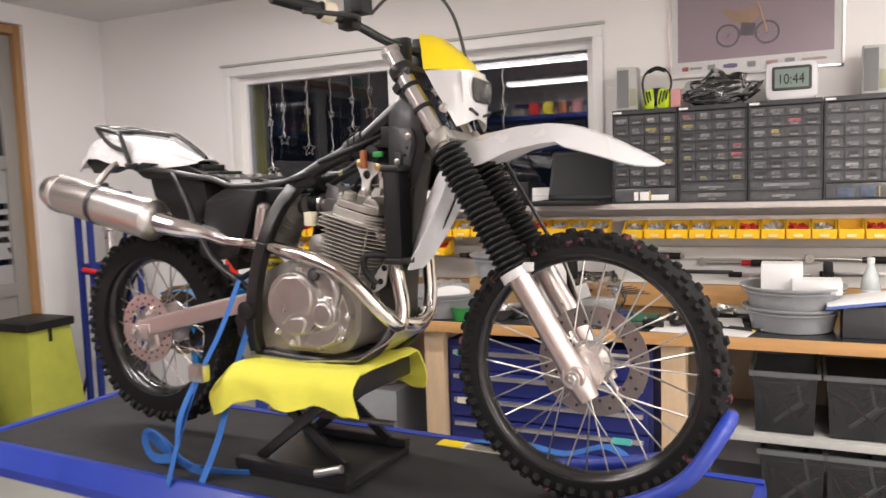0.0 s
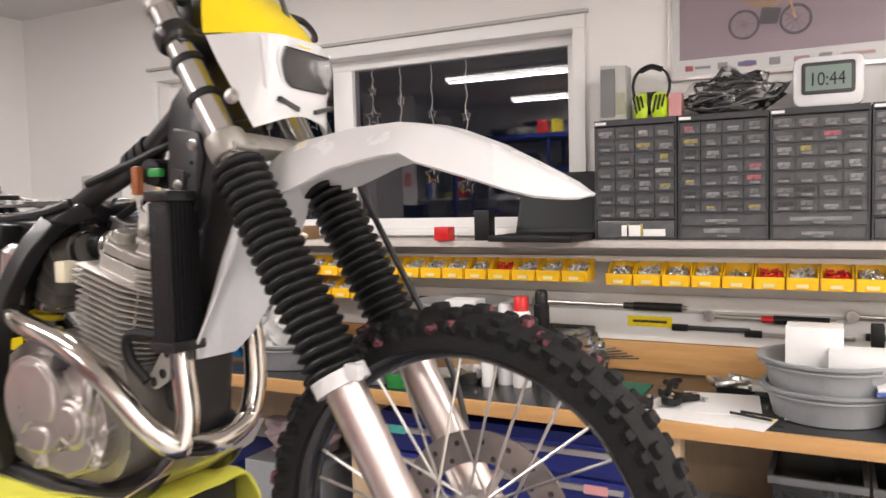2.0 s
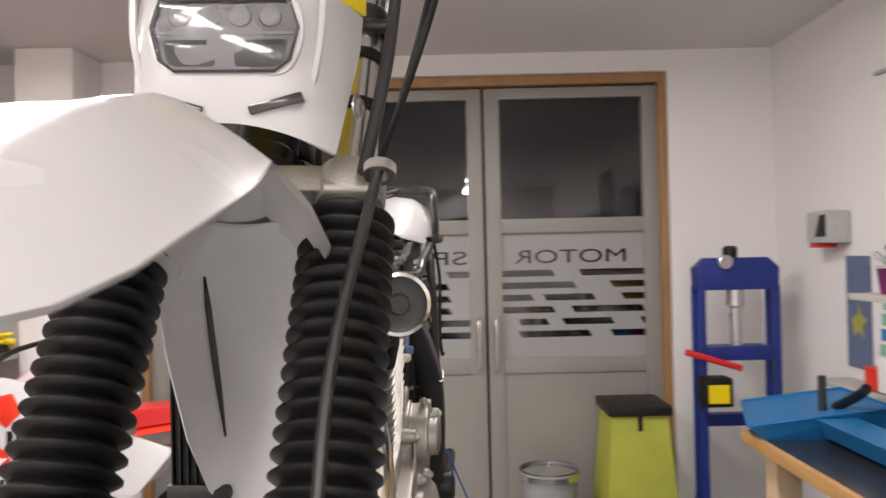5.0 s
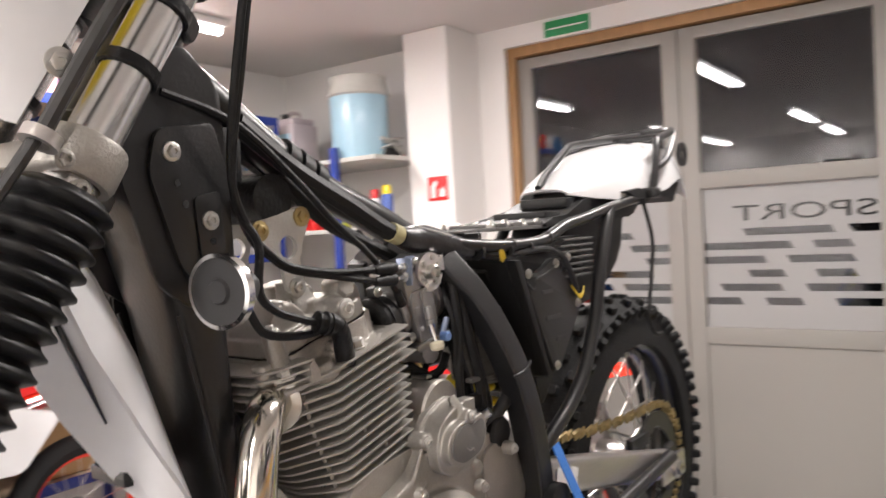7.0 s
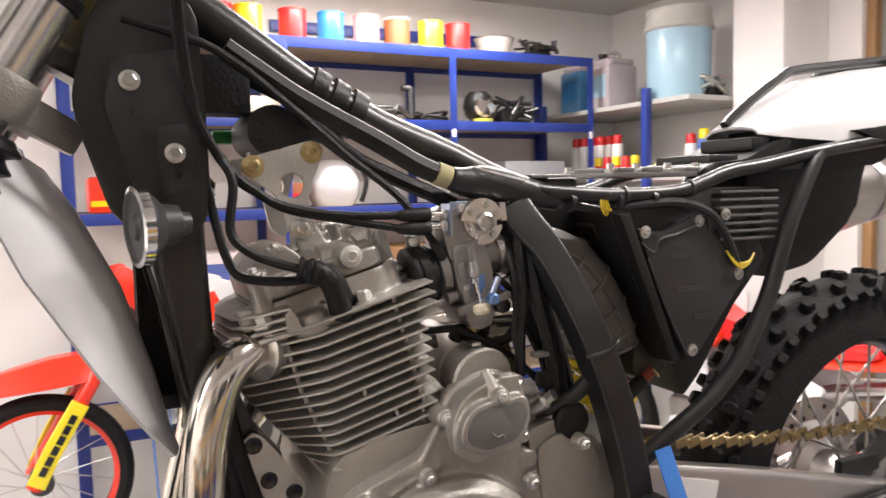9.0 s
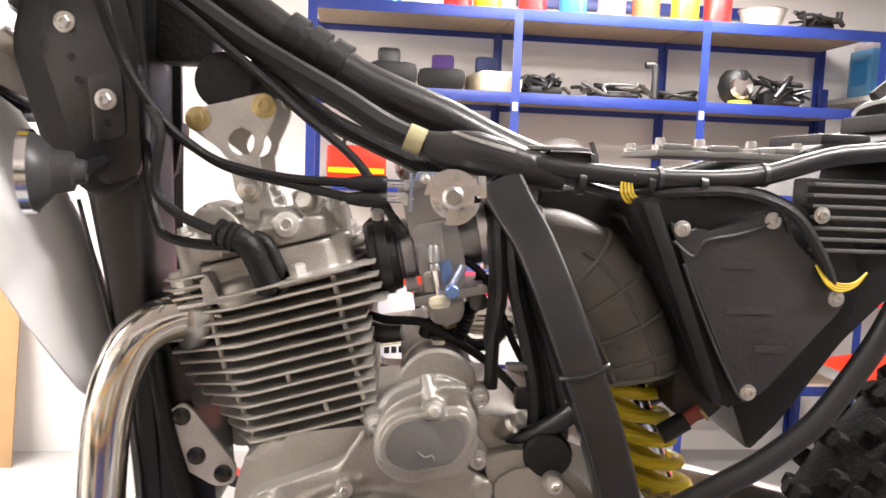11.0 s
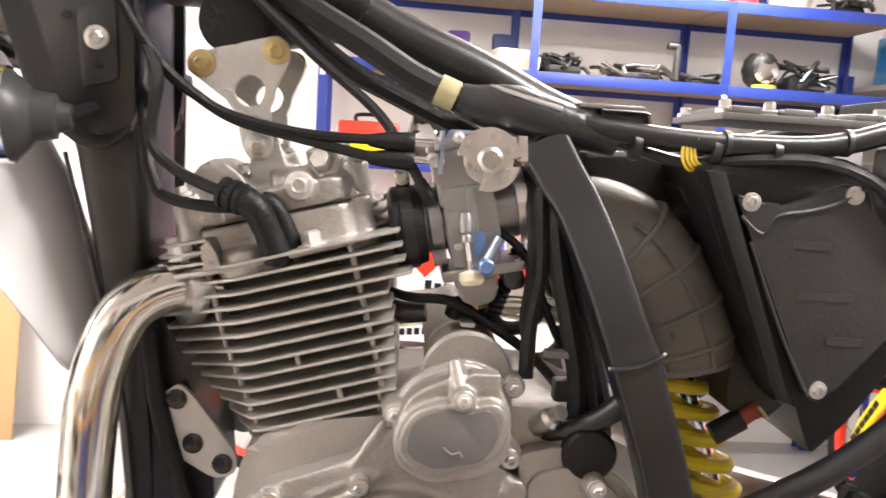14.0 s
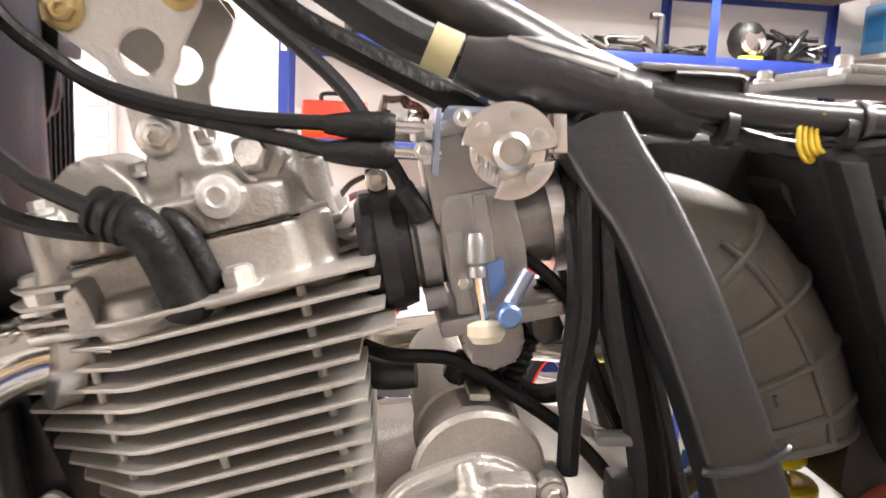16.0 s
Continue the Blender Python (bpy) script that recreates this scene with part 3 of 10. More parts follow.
HARDWARE = mat("bright_hardware", (0.66, 0.66, 0.66), 0.28, 0.85, var=0.4, scale=90)
PALEHW = mat("zinc_washers", (0.74, 0.74, 0.72), 0.4, 0.3, var=0.4, scale=90)
CONTS = [obj("filling", heap(k, t_), m_) for k, (t_, m_) in enumerate(((0.04, HARDWARE), (0.055, HARDWARE), (0.03, HARDWARE), (0.05, REDC), (0.055, PALEHW), (0.06, HARDWARE)))]
LAB = obj("label", box(0.03, 0.068, -0.1295, -0.1275, 0.008, 0.022), mat("bin_label", (0.80, 0.66, 0.30), 0.5))
rnd = random.Random(4)
bins = [(-2.78 + 0.1025 * i, 1.262) for i in range(19)] + [(-0.765 + 0.1025 * i, 1.255) for i in range(16)] + [(-2.72 + 0.1025 * i, 1.162) for i in range(10)]
for i, (x, z) in enumerate(bins):
    e = thing("storage_bin", "open-fronted yellow plastic storage bin on a rail", "bin", Matrix.Translation((x, 3.80, z)), "storage bins")
    share(BINM, Matrix.Identity(4), e).name = "tray"
    if rnd.random() < 0.93:
        share(CONTS[rnd.choice((0, 0, 1, 1, 4, 5, 3, 3))], Matrix.Identity(4), e)
    share(LAB, Matrix.Identity(4), e)
for o in (BINM, LAB, *CONTS):
    bpy.data.objects.remove(o)


# small-parts drawer cabinets
YTUB_PRINT = mat("ochre_print", (0.42, 0.34, 0.08), 0.5)
BLUEGREY = mat("blue_grey_parts", (0.10, 0.13, 0.19), 0.4, var=0.3, scale=30)
def drawer_front(w):
    """A hollow clear front: dark pane, raised rim, scooped pull."""
    bm = box(0.0015, w - 0.0015, -0.003, 0.02, 0.001, 0.035)
    for a in ((0, w, 0.0345, 0.037), (0, w, 0, 0.002), (0, 0.002, 0.002, 0.0345), (w - 0.002, w, 0.002, 0.0345)):
        box(a[0], a[1], -0.008, 0.0, a[2], a[3], bm=bm)
    return bm


DR = {w: obj("drawer", drawer_front(w), DRAWER) for w in (0.069, 0.285)}
PULL = mat("drawer_pull", (0.20, 0.20, 0.205), 0.25, var=0.3, scale=40, coat=0.3)
HND = obj("drawer_handle", box(-0.017, 0.017, -0.016, -0.0032, 0.0035, 0.0125, 0.001), PULL)
DLAB = [obj("drawer_label", box(-0.022, 0.022, -0.0052, -0.0033, 0.016, 0.030), mat(n_, c_, 0.4, var=0.5, scale=70)) for n_, c_ in (("dim_label", (0.17, 0.17, 0.17)), ("steel_contents", (0.27, 0.27, 0.27)), ("pale_contents", (0.40, 0.39, 0.37)), ("dark_contents", (0.05, 0.05, 0.05)), ("pink_contents", (0.42, 0.12, 0.14)), ("amber_contents", (0.36, 0.30, 0.10)))]
for ci in range(4):
    x0 = -0.815 + ci * 0.305
    e = thing("drawer_cabinet", "dark grey small-parts cabinet with clear drawers", "cabinet", Matrix.Translation((x0, 3.735, 1.42)), "drawer cabinets")
    bm = bmesh.new()
    W, H = 0.30, 0.445
    for a in ((0, 0.006, 0, H), (W - 0.006, W, 0, H), (0.006, W - 0.006, 0, 0.006), (0.006, W - 0.006, H - 0.020, H)):
        box(a[0], a[1], -0.006, 0.155, a[2], a[3], 0.0, bm=bm)
    box(0.006, W - 0.006, 0.022, 0.155, 0.006, H - 0.020, bm=bm)
    tall = 0.075 if ci in (0, 3) else 0.0
    nrow = 7 if tall else 9
    pitch = (H - 0.028 - tall) / nrow
    for r in range(nrow):
        part("divider", box(0.006, W - 0.006, -0.010, 0.0218, tall + 0.004 + r * pitch - 0.003, tall + 0.004 + r * pitch + 0.001), CABINET, e)
    part("body", bm, CABINET, e)
    if tall:
        tr = part("deep_drawer", box(0.008, W - 0.008, -0.006, 0.02, 0.008, tall - 0.003, 0.003), DRAWER, e)
        for k, (u0, u1, z1, m_) in enumerate(((0.10, 0.17, 0.055, PAPER), (0.18, 0.26, 0.040, PAPER), (0.12, 0.128, 0.06, YTUB_PRINT), (0.17, 0.178, 0.06, YTUB_PRINT)) if ci == 0 else ((0.05, 0.12, 0.05, BLUEGREY), (0.14, 0.20, 0.058, BLUEGREY), (0.21, 0.215, 0.06, YTUB_PRINT))):
            part("filling", box(u0, u1, -0.0085, -0.0062, 0.014, z1, 0.0005), m_, tr)
    part("rim_tag", box(0.004, 0.045, -0.008, -0.0062, H - 0.016, H - 0.006), PAPER, e)
    for r in range(nrow):
        big = not tall and r < 2
        z = tall + 0.0065 + r * pitch
        x = 0.008
        for w in ([0.285] if big else [0.069] * 4):
            d = share(DR[w], Matrix.Translation((x, 0.0, z)) @ Matrix.Scale((pitch - 0.006) / 0.037, 4, (0, 0, 1)), e)
            share(HND, Matrix.Translation((w / 2, 0, 0)), d)
            if rnd.random() < 0.92:
                share(DLAB[rnd.choice((0, 0, 0, 0, 1, 1, 1, 2, 3, 3, 3, 4, 5)) if not big else 1], Matrix.Translation((w / 2 + rnd.uniform(-0.006, 0.006), 0, rnd.uniform(-0.002, 0.001))) @ Matrix.Diagonal((rnd.uniform(0.6, 1.25) * (3.6 if big else 1.0), 1, rnd.uniform(0.6, 1.1), 1)), d)
            x += w + 0.0025
for o in (*DR.values(), HND, *DLAB):
    bpy.data.objects.remove(o)

# ---- laptop ----
lap = thing("laptop", "open black laptop on the wall shelf", "laptop", Matrix.Translation((-1.0, 3.66, 1.421)) @ Matrix.Rotation(radians(-6), 4, "Z"))
part("base", box(-0.17, 0.17, -0.13, 0.10, 0, 0.024, 0.005), BLACKPL, lap)
scr = box(-0.17, 0.17, 0, 0.012, 0, 0.25, 0.004)
bmesh.ops.transform(scr, matrix=Matrix.Translation((0, 0.10, 0.026)) @ Matrix.Rotation(radians(-18), 4, "X"), verts=scr.verts)
lid = part("lid", scr, BLACKPL, lap)
s2_ = box(-0.155, 0.155, -0.002, 0.0, 0.018, 0.235)
bmesh.ops.transform(s2_, matrix=Matrix.Translation((0, 0.10, 0.026)) @ Matrix.Rotation(radians(-18), 4, "X"), verts=s2_.verts)
part("screen", s2_, SCREEN, lap)
kb = bmesh.new()
for r in range(5):
    for c in range(13):
        box(-0.145 + c * 0.0225, -0.126 + c * 0.0225, -0.03 + r * 0.022, -0.011 + r * 0.022, 0.0245, 0.027, bm=kb)
part("keyboard", kb, RUBBER, lap)
part("touchpad", box(-0.045, 0.045, -0.115, -0.06, 0.0242, 0.0255), DARKMET, lap)

# ---- poster ----
po = thing("poster", "glossy framed poster of two small motorcycles on mauve", "poster")
part("sheet", box(-0.56, 0.17, YW - 0.012, YW - 0.004, 2.02, 2.52, 0.001), PAPER, po)
part("field", box(-0.53, 0.14, YW - 0.0145, YW - 0.0122, 2.085, 2.49), POSTER, po)
PRINTS = (mat("faded_red_print", (0.50, 0.10, 0.11), 0.5), mat("grey_print", (0.34, 0.33, 0.34), 0.5), mat("faded_blue_print", (0.16, 0.18, 0.36), 0.5), mat("rose_print", (0.55, 0.36, 0.36), 0.5))
for i, (x_, w_, h_, c_) in enumerate(((-0.51, 0.028, 0.020, 0), (-0.475, 0.055, 0.010, 1), (-0.395, 0.034, 0.024, 1), (-0.325, 0.062, 0.016, 2), (-0.305, 0.030, 0.022, 0), (-0.22, 0.036, 0.026, 1), (-0.14, 0.05, 0.018, 3), (-0.06, 0.04, 0.024, 1), (0.01, 0.10, 0.012, 3))):
    part("printed_mark", box(x_, x_ + w_, YW - 0.0145 - 0.0004 * (i % 2), YW - 0.0122, 2.052 - h_ / 2, 2.052 + h_ / 2), PRINTS[c_], po)
INKDARK = mat("print_dark", (0.13, 0.11, 0.14), 0.5, var=0.3, scale=30)
INKWARM = mat("print_warm", (0.46, 0.30, 0.20), 0.5, var=0.3, scale=30)
for x in (-0.305, -0.135):
    part("printed_wheel", lathe([(0.054, 0), (0.054, 0.001), (0.044, 0.001), (0.044, 0)], (x, YW - 0.0158, 2.19), (0, 1, 0), 24, close=True), INKDARK, po)
    for k in range(5):
        a_ = k * math.pi / 5
        part("printed_spoke", rod((x - 0.044 * math.cos(a_), YW - 0.0152, 2.19 - 0.044 * math.sin(a_)), (x + 0.044 * math.cos(a_), YW - 0.0152, 2.19 + 0.044 * math.sin(a_)), 0.0008, 5), INKDARK, po)
part("printed_engine", prism([(-0.255, 2.185), (-0.195, 2.18), (-0.18, 2.235), (-0.245, 2.245)], YW - 0.0162, YW - 0.0150), INKDARK, po)
part("printed_body", prism([(-0.275, 2.245), (-0.20, 2.238), (-0.165, 2.275), (-0.19, 2.315), (-0.255, 2.30), (-0.335, 2.318), (-0.33, 2.30)], YW - 0.0162, YW - 0.0150), INKWARM, po)
part("printed_fork", rod((-0.135, YW - 0.0154, 2.19), (-0.175, YW - 0.0154, 2.33), 0.006, 6), INKWARM, po)
part("glazing", box(-0.555, 0.165, YW - 0.0195, YW - 0.0175, 2.024, 2.513), SHEETGLASS, po).visible_shadow = False
fr = bmesh.new()
for a in ((-0.57, 0.18, 2.515, 2.53), (-0.57, 0.18, 2.01, 2.022), (-0.572, -0.558, 2.01, 2.53), (0.168, 0.182, 2.01, 2.53)):
    box(a[0], a[1], YW - 0.018, YW - 0.002, a[2], a[3], 0.001, bm=fr)
part("clip_frame", fr, ALU, po)


# ---- the motorcycle, in its own frame: x forward from the rear axle, y to its left, z from the table ----
bike = thing("motorcycle", "half-dismantled enduro motorcycle with white plastics and bare black frame", "motorcycle", BIKE)
AXIS = Vector((-0.511, 0, 0.86)).normalized()
STEER = Matrix.Translation((1.085, 0, 0.93)) @ Matrix.Rotation(radians(2.8), 4, AXIS) @ Matrix.Translation((-1.085, 0, -0.93))


def fx(z):
    return 1.123 + (0.942 - z) * 0.594


def steer(bm):
    bmesh.ops.transform(bm, matrix=STEER, verts=bm.verts)
    return bm


def turned(bm, m):
    bmesh.ops.transform(bm, matrix=m, verts=bm.verts)
    return bm


def wheel(name, R, hw, rim_r, m, disc_r, disc_y, hub_r, label):
    """A spoked wheel about the y axis at the origin."""
    prof = []
    for k in range(15):
        a = math.pi * k / 14
        prof.append((rim_r + 0.004 + (R - 0.020 - rim_r) * math.sin(a) ** 0.75, -hw * 0.92 * math.cos(a) * (1.0 if 2 < k < 12 else 0.86)))
    bm = lathe(prof, (0, 0, 0), (0, 1, 0), 72, close=True)
    blocks = []
    n = int(2 * math.pi * R / 0.036) // 2 * 2
    for i in range(n):
        a0 = 2 * math.pi * i / n
        rows = ((-0.16, 0.0), (0.16, 0.0)) if i % 2 else ((-0.55, 0.0), (0.55, 0.0))
        for f, off in rows + (((-0.98, 0.5), (0.98, 0.5)) if i % 2 else ((-0.90, 0.4), (0.90, 0.4))):
            ang = f * 0.95
            up = R - 0.020 if abs(f) < 0.3 else R - 0.027 if abs(f) < 0.7 else R - 0.043
            y = hw * 0.95 * math.sin(ang)
            mm = Matrix.Rotation(a0, 4, "Y") @ Matrix.Translation((0, y, up)) @ Matrix.Rotation(-ang * 0.9, 4, "X")
            blocks.append((m @ mm, abs(f) < 0.7))
    rimp = [(rim_r + 0.008, -hw * 0.62), (rim_r + 0.010, -hw * 0.55), (rim_r - 0.004, -hw * 0.45), (rim_r - 0.014, -hw * 0.2), (rim_r - 0.016, 0), (rim_r - 0.014, hw * 0.2), (rim_r - 0.004, hw * 0.45), (rim_r + 0.010, hw * 0.55), (rim_r + 0.008, hw * 0.62), (rim_r + 0.001, 0)]
    w = part(name, turned(lathe(rimp, (0, 0, 0), (0, 1, 0), 72, close=True), m), GOLDRIM, bike, label)
    part("tyre", turned(bm, m), TYRE, w, "black knobbly off-road tyre")
    for k, big in enumerate((True, False)):
        s_ = (0.0088, 0.0072)[k]
        vb, bb = [], bmesh.new()
        for dz, q in ((-0.014, 1.25), (0.008, 1.0), (0.0115, 0.80)):
            vb.append([bb.verts.new((x * s_ * q * 1.15, yy * s_ * q, dz)) for x, yy in ((-1, -0.6), (-0.6, -1), (0.6, -1), (1, -0.6), (1, 0.6), (0.6, 1), (-0.6, 1), (-1, 0.6))])
        bb.faces.new(vb[2])
        for lo_, hi_ in zip(vb, vb[1:]):
            for j in range(8):
                bb.faces.new((lo_[j], lo_[(j + 1) % 8], hi_[(j + 1) % 8], hi_[j]))
        master = obj("tread_block", bb, TREAD if name == "front_wheel" else TYRE)
        for mb, is_big in blocks:
            if is_big == big:
                share(master, mb, w)
        bpy.data.objects.remove(master)
    lab = bmesh.new()
    for c in (0.35, 0.35 + math.pi):
        for k in range(6):
            a = c + k * 0.055
            if k == 3:
                continue
            mm = Matrix.Rotation(a, 4, "Y") @ Matrix.Translation((0, -hw * 0.70, rim_r + 0.012))
            box(-0.0055, 0.0055, -0.0015, 0.001, -0.0028, 0.0028, bm=lab, m=mm)
    part("tyre_marking", turned(lab, m), YELLOW, w)
    hub = lathe([(0.016, -0.075), (0.022, -0.06), (hub_r, -0.055), (hub_r, -0.045), (hub_r * 0.62, -0.038), (hub_r * 0.55, 0), (hub_r * 0.62, 0.038), (hub_r, 0.045), (hub_r, 0.055), (0.022, 0.06), (0.016, 0.075)], (0, 0, 0), (0, 1, 0), 28)
    hb_ = part("hub", turned(hub, m), ALU, w)
    for sd in (-1, 1):
        part("hub_flange", turned(lathe([(hub_r * 0.80, -0.003), (hub_r * 1.16, -0.003), (hub_r * 1.18, 0), (hub_r * 1.16, 0.003), (hub_r * 0.80, 0.003)], (0, sd * 0.05, 0), (0, 1, 0), 40, close=True), m), ALU, hb_)
        for k in range(16):
            a = 2 * math.pi * k / 16
            part("flange_bead", turned(lathe([(0.0030, -0.0045), (0.0030, 0.0045)], (hub_r * 1.03 * math.sin(a), sd * 0.05, hub_r * 1.03 * math.cos(a)), (0, 1, 0), 8), m), STEEL, hb_)
    for i in range(32):
        side = 1 if i % 2 else -1
        a = 2 * math.pi * i / 32
        b = a + (0.55 if (i // 2) % 2 else -0.55)
        p0 = (hub_r * 0.95 * math.sin(b), side * 0.05, hub_r * 0.95 * math.cos(b))
        p1 = ((rim_r - 0.014) * math.sin(a), side * 0.006, (rim_r - 0.014) * math.cos(a))
        part("spoke", turned(rod(p0, p1, 0.0024, 6), m), STEEL, w)
    if disc_r:
        d = lathe([(disc_r * 0.66, disc_y), (disc_r, disc_y), (disc_r, disc_y + 0.004), (disc_r * 0.66, disc_y + 0.004)], (0, 0, 0), (0, 1, 0), 48, close=True)
        part("brake_disc", turned(d, m), DISC if disc_y > 0 else ALUPINK, w, "drilled steel brake disc")
        for k in range(6):
            a = k * math.pi / 3
            part("spider_arm", turned(tube([(hub_r * 0.7 * math.sin(a), disc_y, hub_r * 0.7 * math.cos(a)), (disc_r * 0.66 * math.sin(a + 0.35), disc_y + 0.002, disc_r * 0.66 * math.cos(a + 0.35))], 0.007, 6, 1), m), ALU, w)
        for k in range(36):
            a = k * math.pi / 18
            rr = disc_r * (0.72 if k % 2 else 0.88)
            part("disc_hole", turned(lathe([(0.0045, -0.0006), (0.0045, 0.0046)], (rr * math.sin(a), disc_y, rr * math.cos(a)), (0, 1, 0), 10), m), DARKMET, w)
    return w


FW = STEER @ Matrix.Translation((fx(0.357), 0, 0.357))
wheel("front_wheel", 0.358, 0.046, 0.283, FW, 0.145, 0.066, 0.05, "black rimmed spoked front wheel")
RW = Matrix.Translation((-0.014, 0, 0.377))
rw = wheel("rear_wheel", 0.345, 0.066, 0.232, RW, 0.115, -0.072, 0.06, "black rimmed spoked rear wheel")
spr = bmesh.new()
lathe([(0.07, 0.078), (0.104, 0.078), (0.104, 0.084), (0.07, 0.084)], (0, 0, 0), (0, 1, 0), 42, spr, close=True)
for k in range(5):
    a = k * 2 * math.pi / 5
    tube([(0.03 * math.sin(a), 0.08, 0.03 * math.cos(a)), (0.075 * math.sin(a), 0.081, 0.075 * math.cos(a))], 0.010, 6, 1, spr)
part("sprocket", turned(spr, RW), DARKMET, rw)

# front fork
for s, lab in ((-1, ""), (1, "")):
    y = 0.1 * s
    ax = Vector((0.511, 0, -0.86)).normalized()
    p = lambda z: Vector((fx(z), y, z))
    tubeb = steer(rod(p(0.90), p(1.165), 0.0225, 24))
    leg = part("fork_leg", tubeb, FORKTUBE, bike, "chromed upper fork tube")
    part("fork_cap", steer(lathe([(0.0225, 0), (0.026, 0.002), (0.026, 0.012), (0.012, 0.013), (0.012, 0.02)], p(1.165), -ax, 18)), ALU, leg)
    part("slider", steer(tube([p(0.615), p(0.60), p(0.42), p(0.34), p(0.30)], [0.030, 0.030, 0.030, 0.032, 0.026], 24, 1)), ALUPINK, leg, "dull aluminium lower fork slider")
    foot = bmesh.new()
    q = p(0.355)
    lathe([(0.026, -0.03), (0.03, -0.026), (0.03, 0.026), (0.026, 0.03)], q, (0, 1, 0), 20, foot)
    part("axle_clamp", steer(foot), ALUPINK, leg)
    part("axle_nut", steer(bolt(q + Vector((0, s * 0.03, 0)), (0, s, 0), 0.012, 0.012)), STEEL, leg)
    rng = lathe([(0.034, -0.011), (0.042, -0.011), (0.042, 0.011), (0.034, 0.011)], p(0.598), ax, 24, close=True)
    box(-0.012, 0.012, -0.008, 0.008, -0.011, 0.011, 0.002, bm=rng, m=Matrix.Translation(p(0.598) + Vector((0.036, -0.02, 0.02))))
    part("guard_clamp", steer(rng), WHITE, leg, "white guard clamp ring")
    prof, nr, L0, L1 = [], 22, 0.0, (p(0.915) - p(0.607)).length
    for k in range(nr):
        h = L1 * k / nr
        c = 0.0395 + 0.0025 * k / nr
        d = L1 / nr
        prof += [(c - 0.0065, h), (c - 0.003, h + d * 0.25), (c + 0.003, h + d * 0.50), (c + 0.003, h + d * 0.62), (c - 0.004, h + d * 0.9)]
    prof.append((0.026, L1 + 0.002))
    part("gaiter", steer(lathe(prof, p(0.915), ax, 28)), GAITER, leg, "ribbed black rubber fork gaiter", 60)
    for z in (1.018, 1.075):
        part("band", steer(lathe([(0.0235, -0.006), (0.0262, -0.005), (0.0262, 0.005), (0.0235, 0.006)], p(z), ax, 20, close=True)), RUBBER, leg)

# triple clamps, head tube, bars
def clamp(z, h, mtl, name):
    bm = bmesh.new()
    for s in (-1, 1):
        lathe([(0.0235, -h), (0.0305, -h), (0.0325, -h * 0.7), (0.0325, h * 0.7), (0.0305, h), (0.0235, h)], (fx(z), 0.1 * s, z), AXIS, 28, bm, close=True)
        for dx in (-0.011, 0.011):
            rod((fx(z) + 0.022 + dx * 0.5, 0.1 * s + 0.026, z - 0.012 + dx), (fx(z) + 0.022 + dx * 0.5, 0.1 * s - 0.020, z - 0.012 + dx), 0.0075, 14, bm)
            bolt((fx(z) + 0.022 + dx * 0.5, 0.1 * s + 0.026, z - 0.012 + dx), (0, 1, 0), 0.0055, 0.006, bm)
    o = Vector((fx(z), 0, z))
    poly = [(-0.075, 0.03), (-0.075, -0.03), (-0.02, -0.058), (0.02, -0.09), (0.025, -0.07), (0.02, 0.07), (0.02, 0.09), (-0.02, 0.058)]
    mm = Matrix.Translation(o) @ Matrix.Rotation(radians(-30.7), 4, "Y")
    q = prism(poly, -h * 0.8, h * 0.8, 0.004, plane="xy")
    turned(q, mm)
    me = bpy.data.meshes.new("tmp")
    q.to_mesh(me)
    q.free()
    bm.from_mesh(me)
    bpy.data.meshes.remove(me)
    return part(name, steer(bm), mtl, bike)


clamp(0.94, 0.018, CAST, "lower_triple_clamp")
clamp(1.118, 0.014, BLACK, "upper_triple_clamp")
bars = bmesh.new()
pts = [(0.845, 0.40, 1.262), (0.895, 0.30, 1.245), (0.925, 0.18, 1.235), (0.965, 0.10, 1.205), (0.995, 0.05, 1.19), (0.995, -0.05, 1.19), (0.965, -0.10, 1.205), (0.925, -0.18, 1.235), (0.895, -0.30, 1.245), (0.845, -0.40, 1.262)]
hb = part("handlebar", steer(tube(pts, 0.0115, 14, 5)), BLACK, bike, "black bent handlebar")
for s in (-1, 1):
    part("bar_clamp", steer(box(0.965, 1.015, s * 0.045 - 0.015, s * 0.045 + 0.015, 1.125, 1.215, 0.006)), BLACK, hb)
    a, b = Vector((0.905, s * 0.285, 1.2475)), Vector((0.845, s * 0.405, 1.263))
    part("grip", steer(tube([a, a + (b - a) * 0.06, a + (b - a) * 0.1, b], [0.022, 0.022, 0.0165, 0.0165], 18, 1)), RUBBER, hb)
    mc = Vector((0.925, s * 0.20, 1.237))
    part("switch_block", steer(box(mc.x - 0.02, mc.x + 0.025, mc.y - 0.022, mc.y + 0.022, mc.z - 0.022, mc.z + 0.024, 0.006)), BLACKPL, hb)
    lev = tube([mc + Vector((0.03, s * 0.01, 0)), mc + Vector((0.06, s * 0.06, -0.008)), mc + Vector((0.03, s * 0.14, -0.012)), mc + Vector((-0.005, s * 0.19, -0.012))], [0.007, 0.007, 0.006, 0.008], 10, 5)
    part("lever", steer(lev), BLACK, hb)
part("throttle_tube", steer(rod((0.918, -0.262, 1.243), (0.904, -0.29, 1.2475), 0.026, 20)), CREAM, hb, "cream throttle housing")
part("brake_reservoir", steer(box(0.915, 0.97, -0.21, -0.155, 1.255, 1.30, 0.007)), BLACKPL, hb, "black brake fluid reservoir")
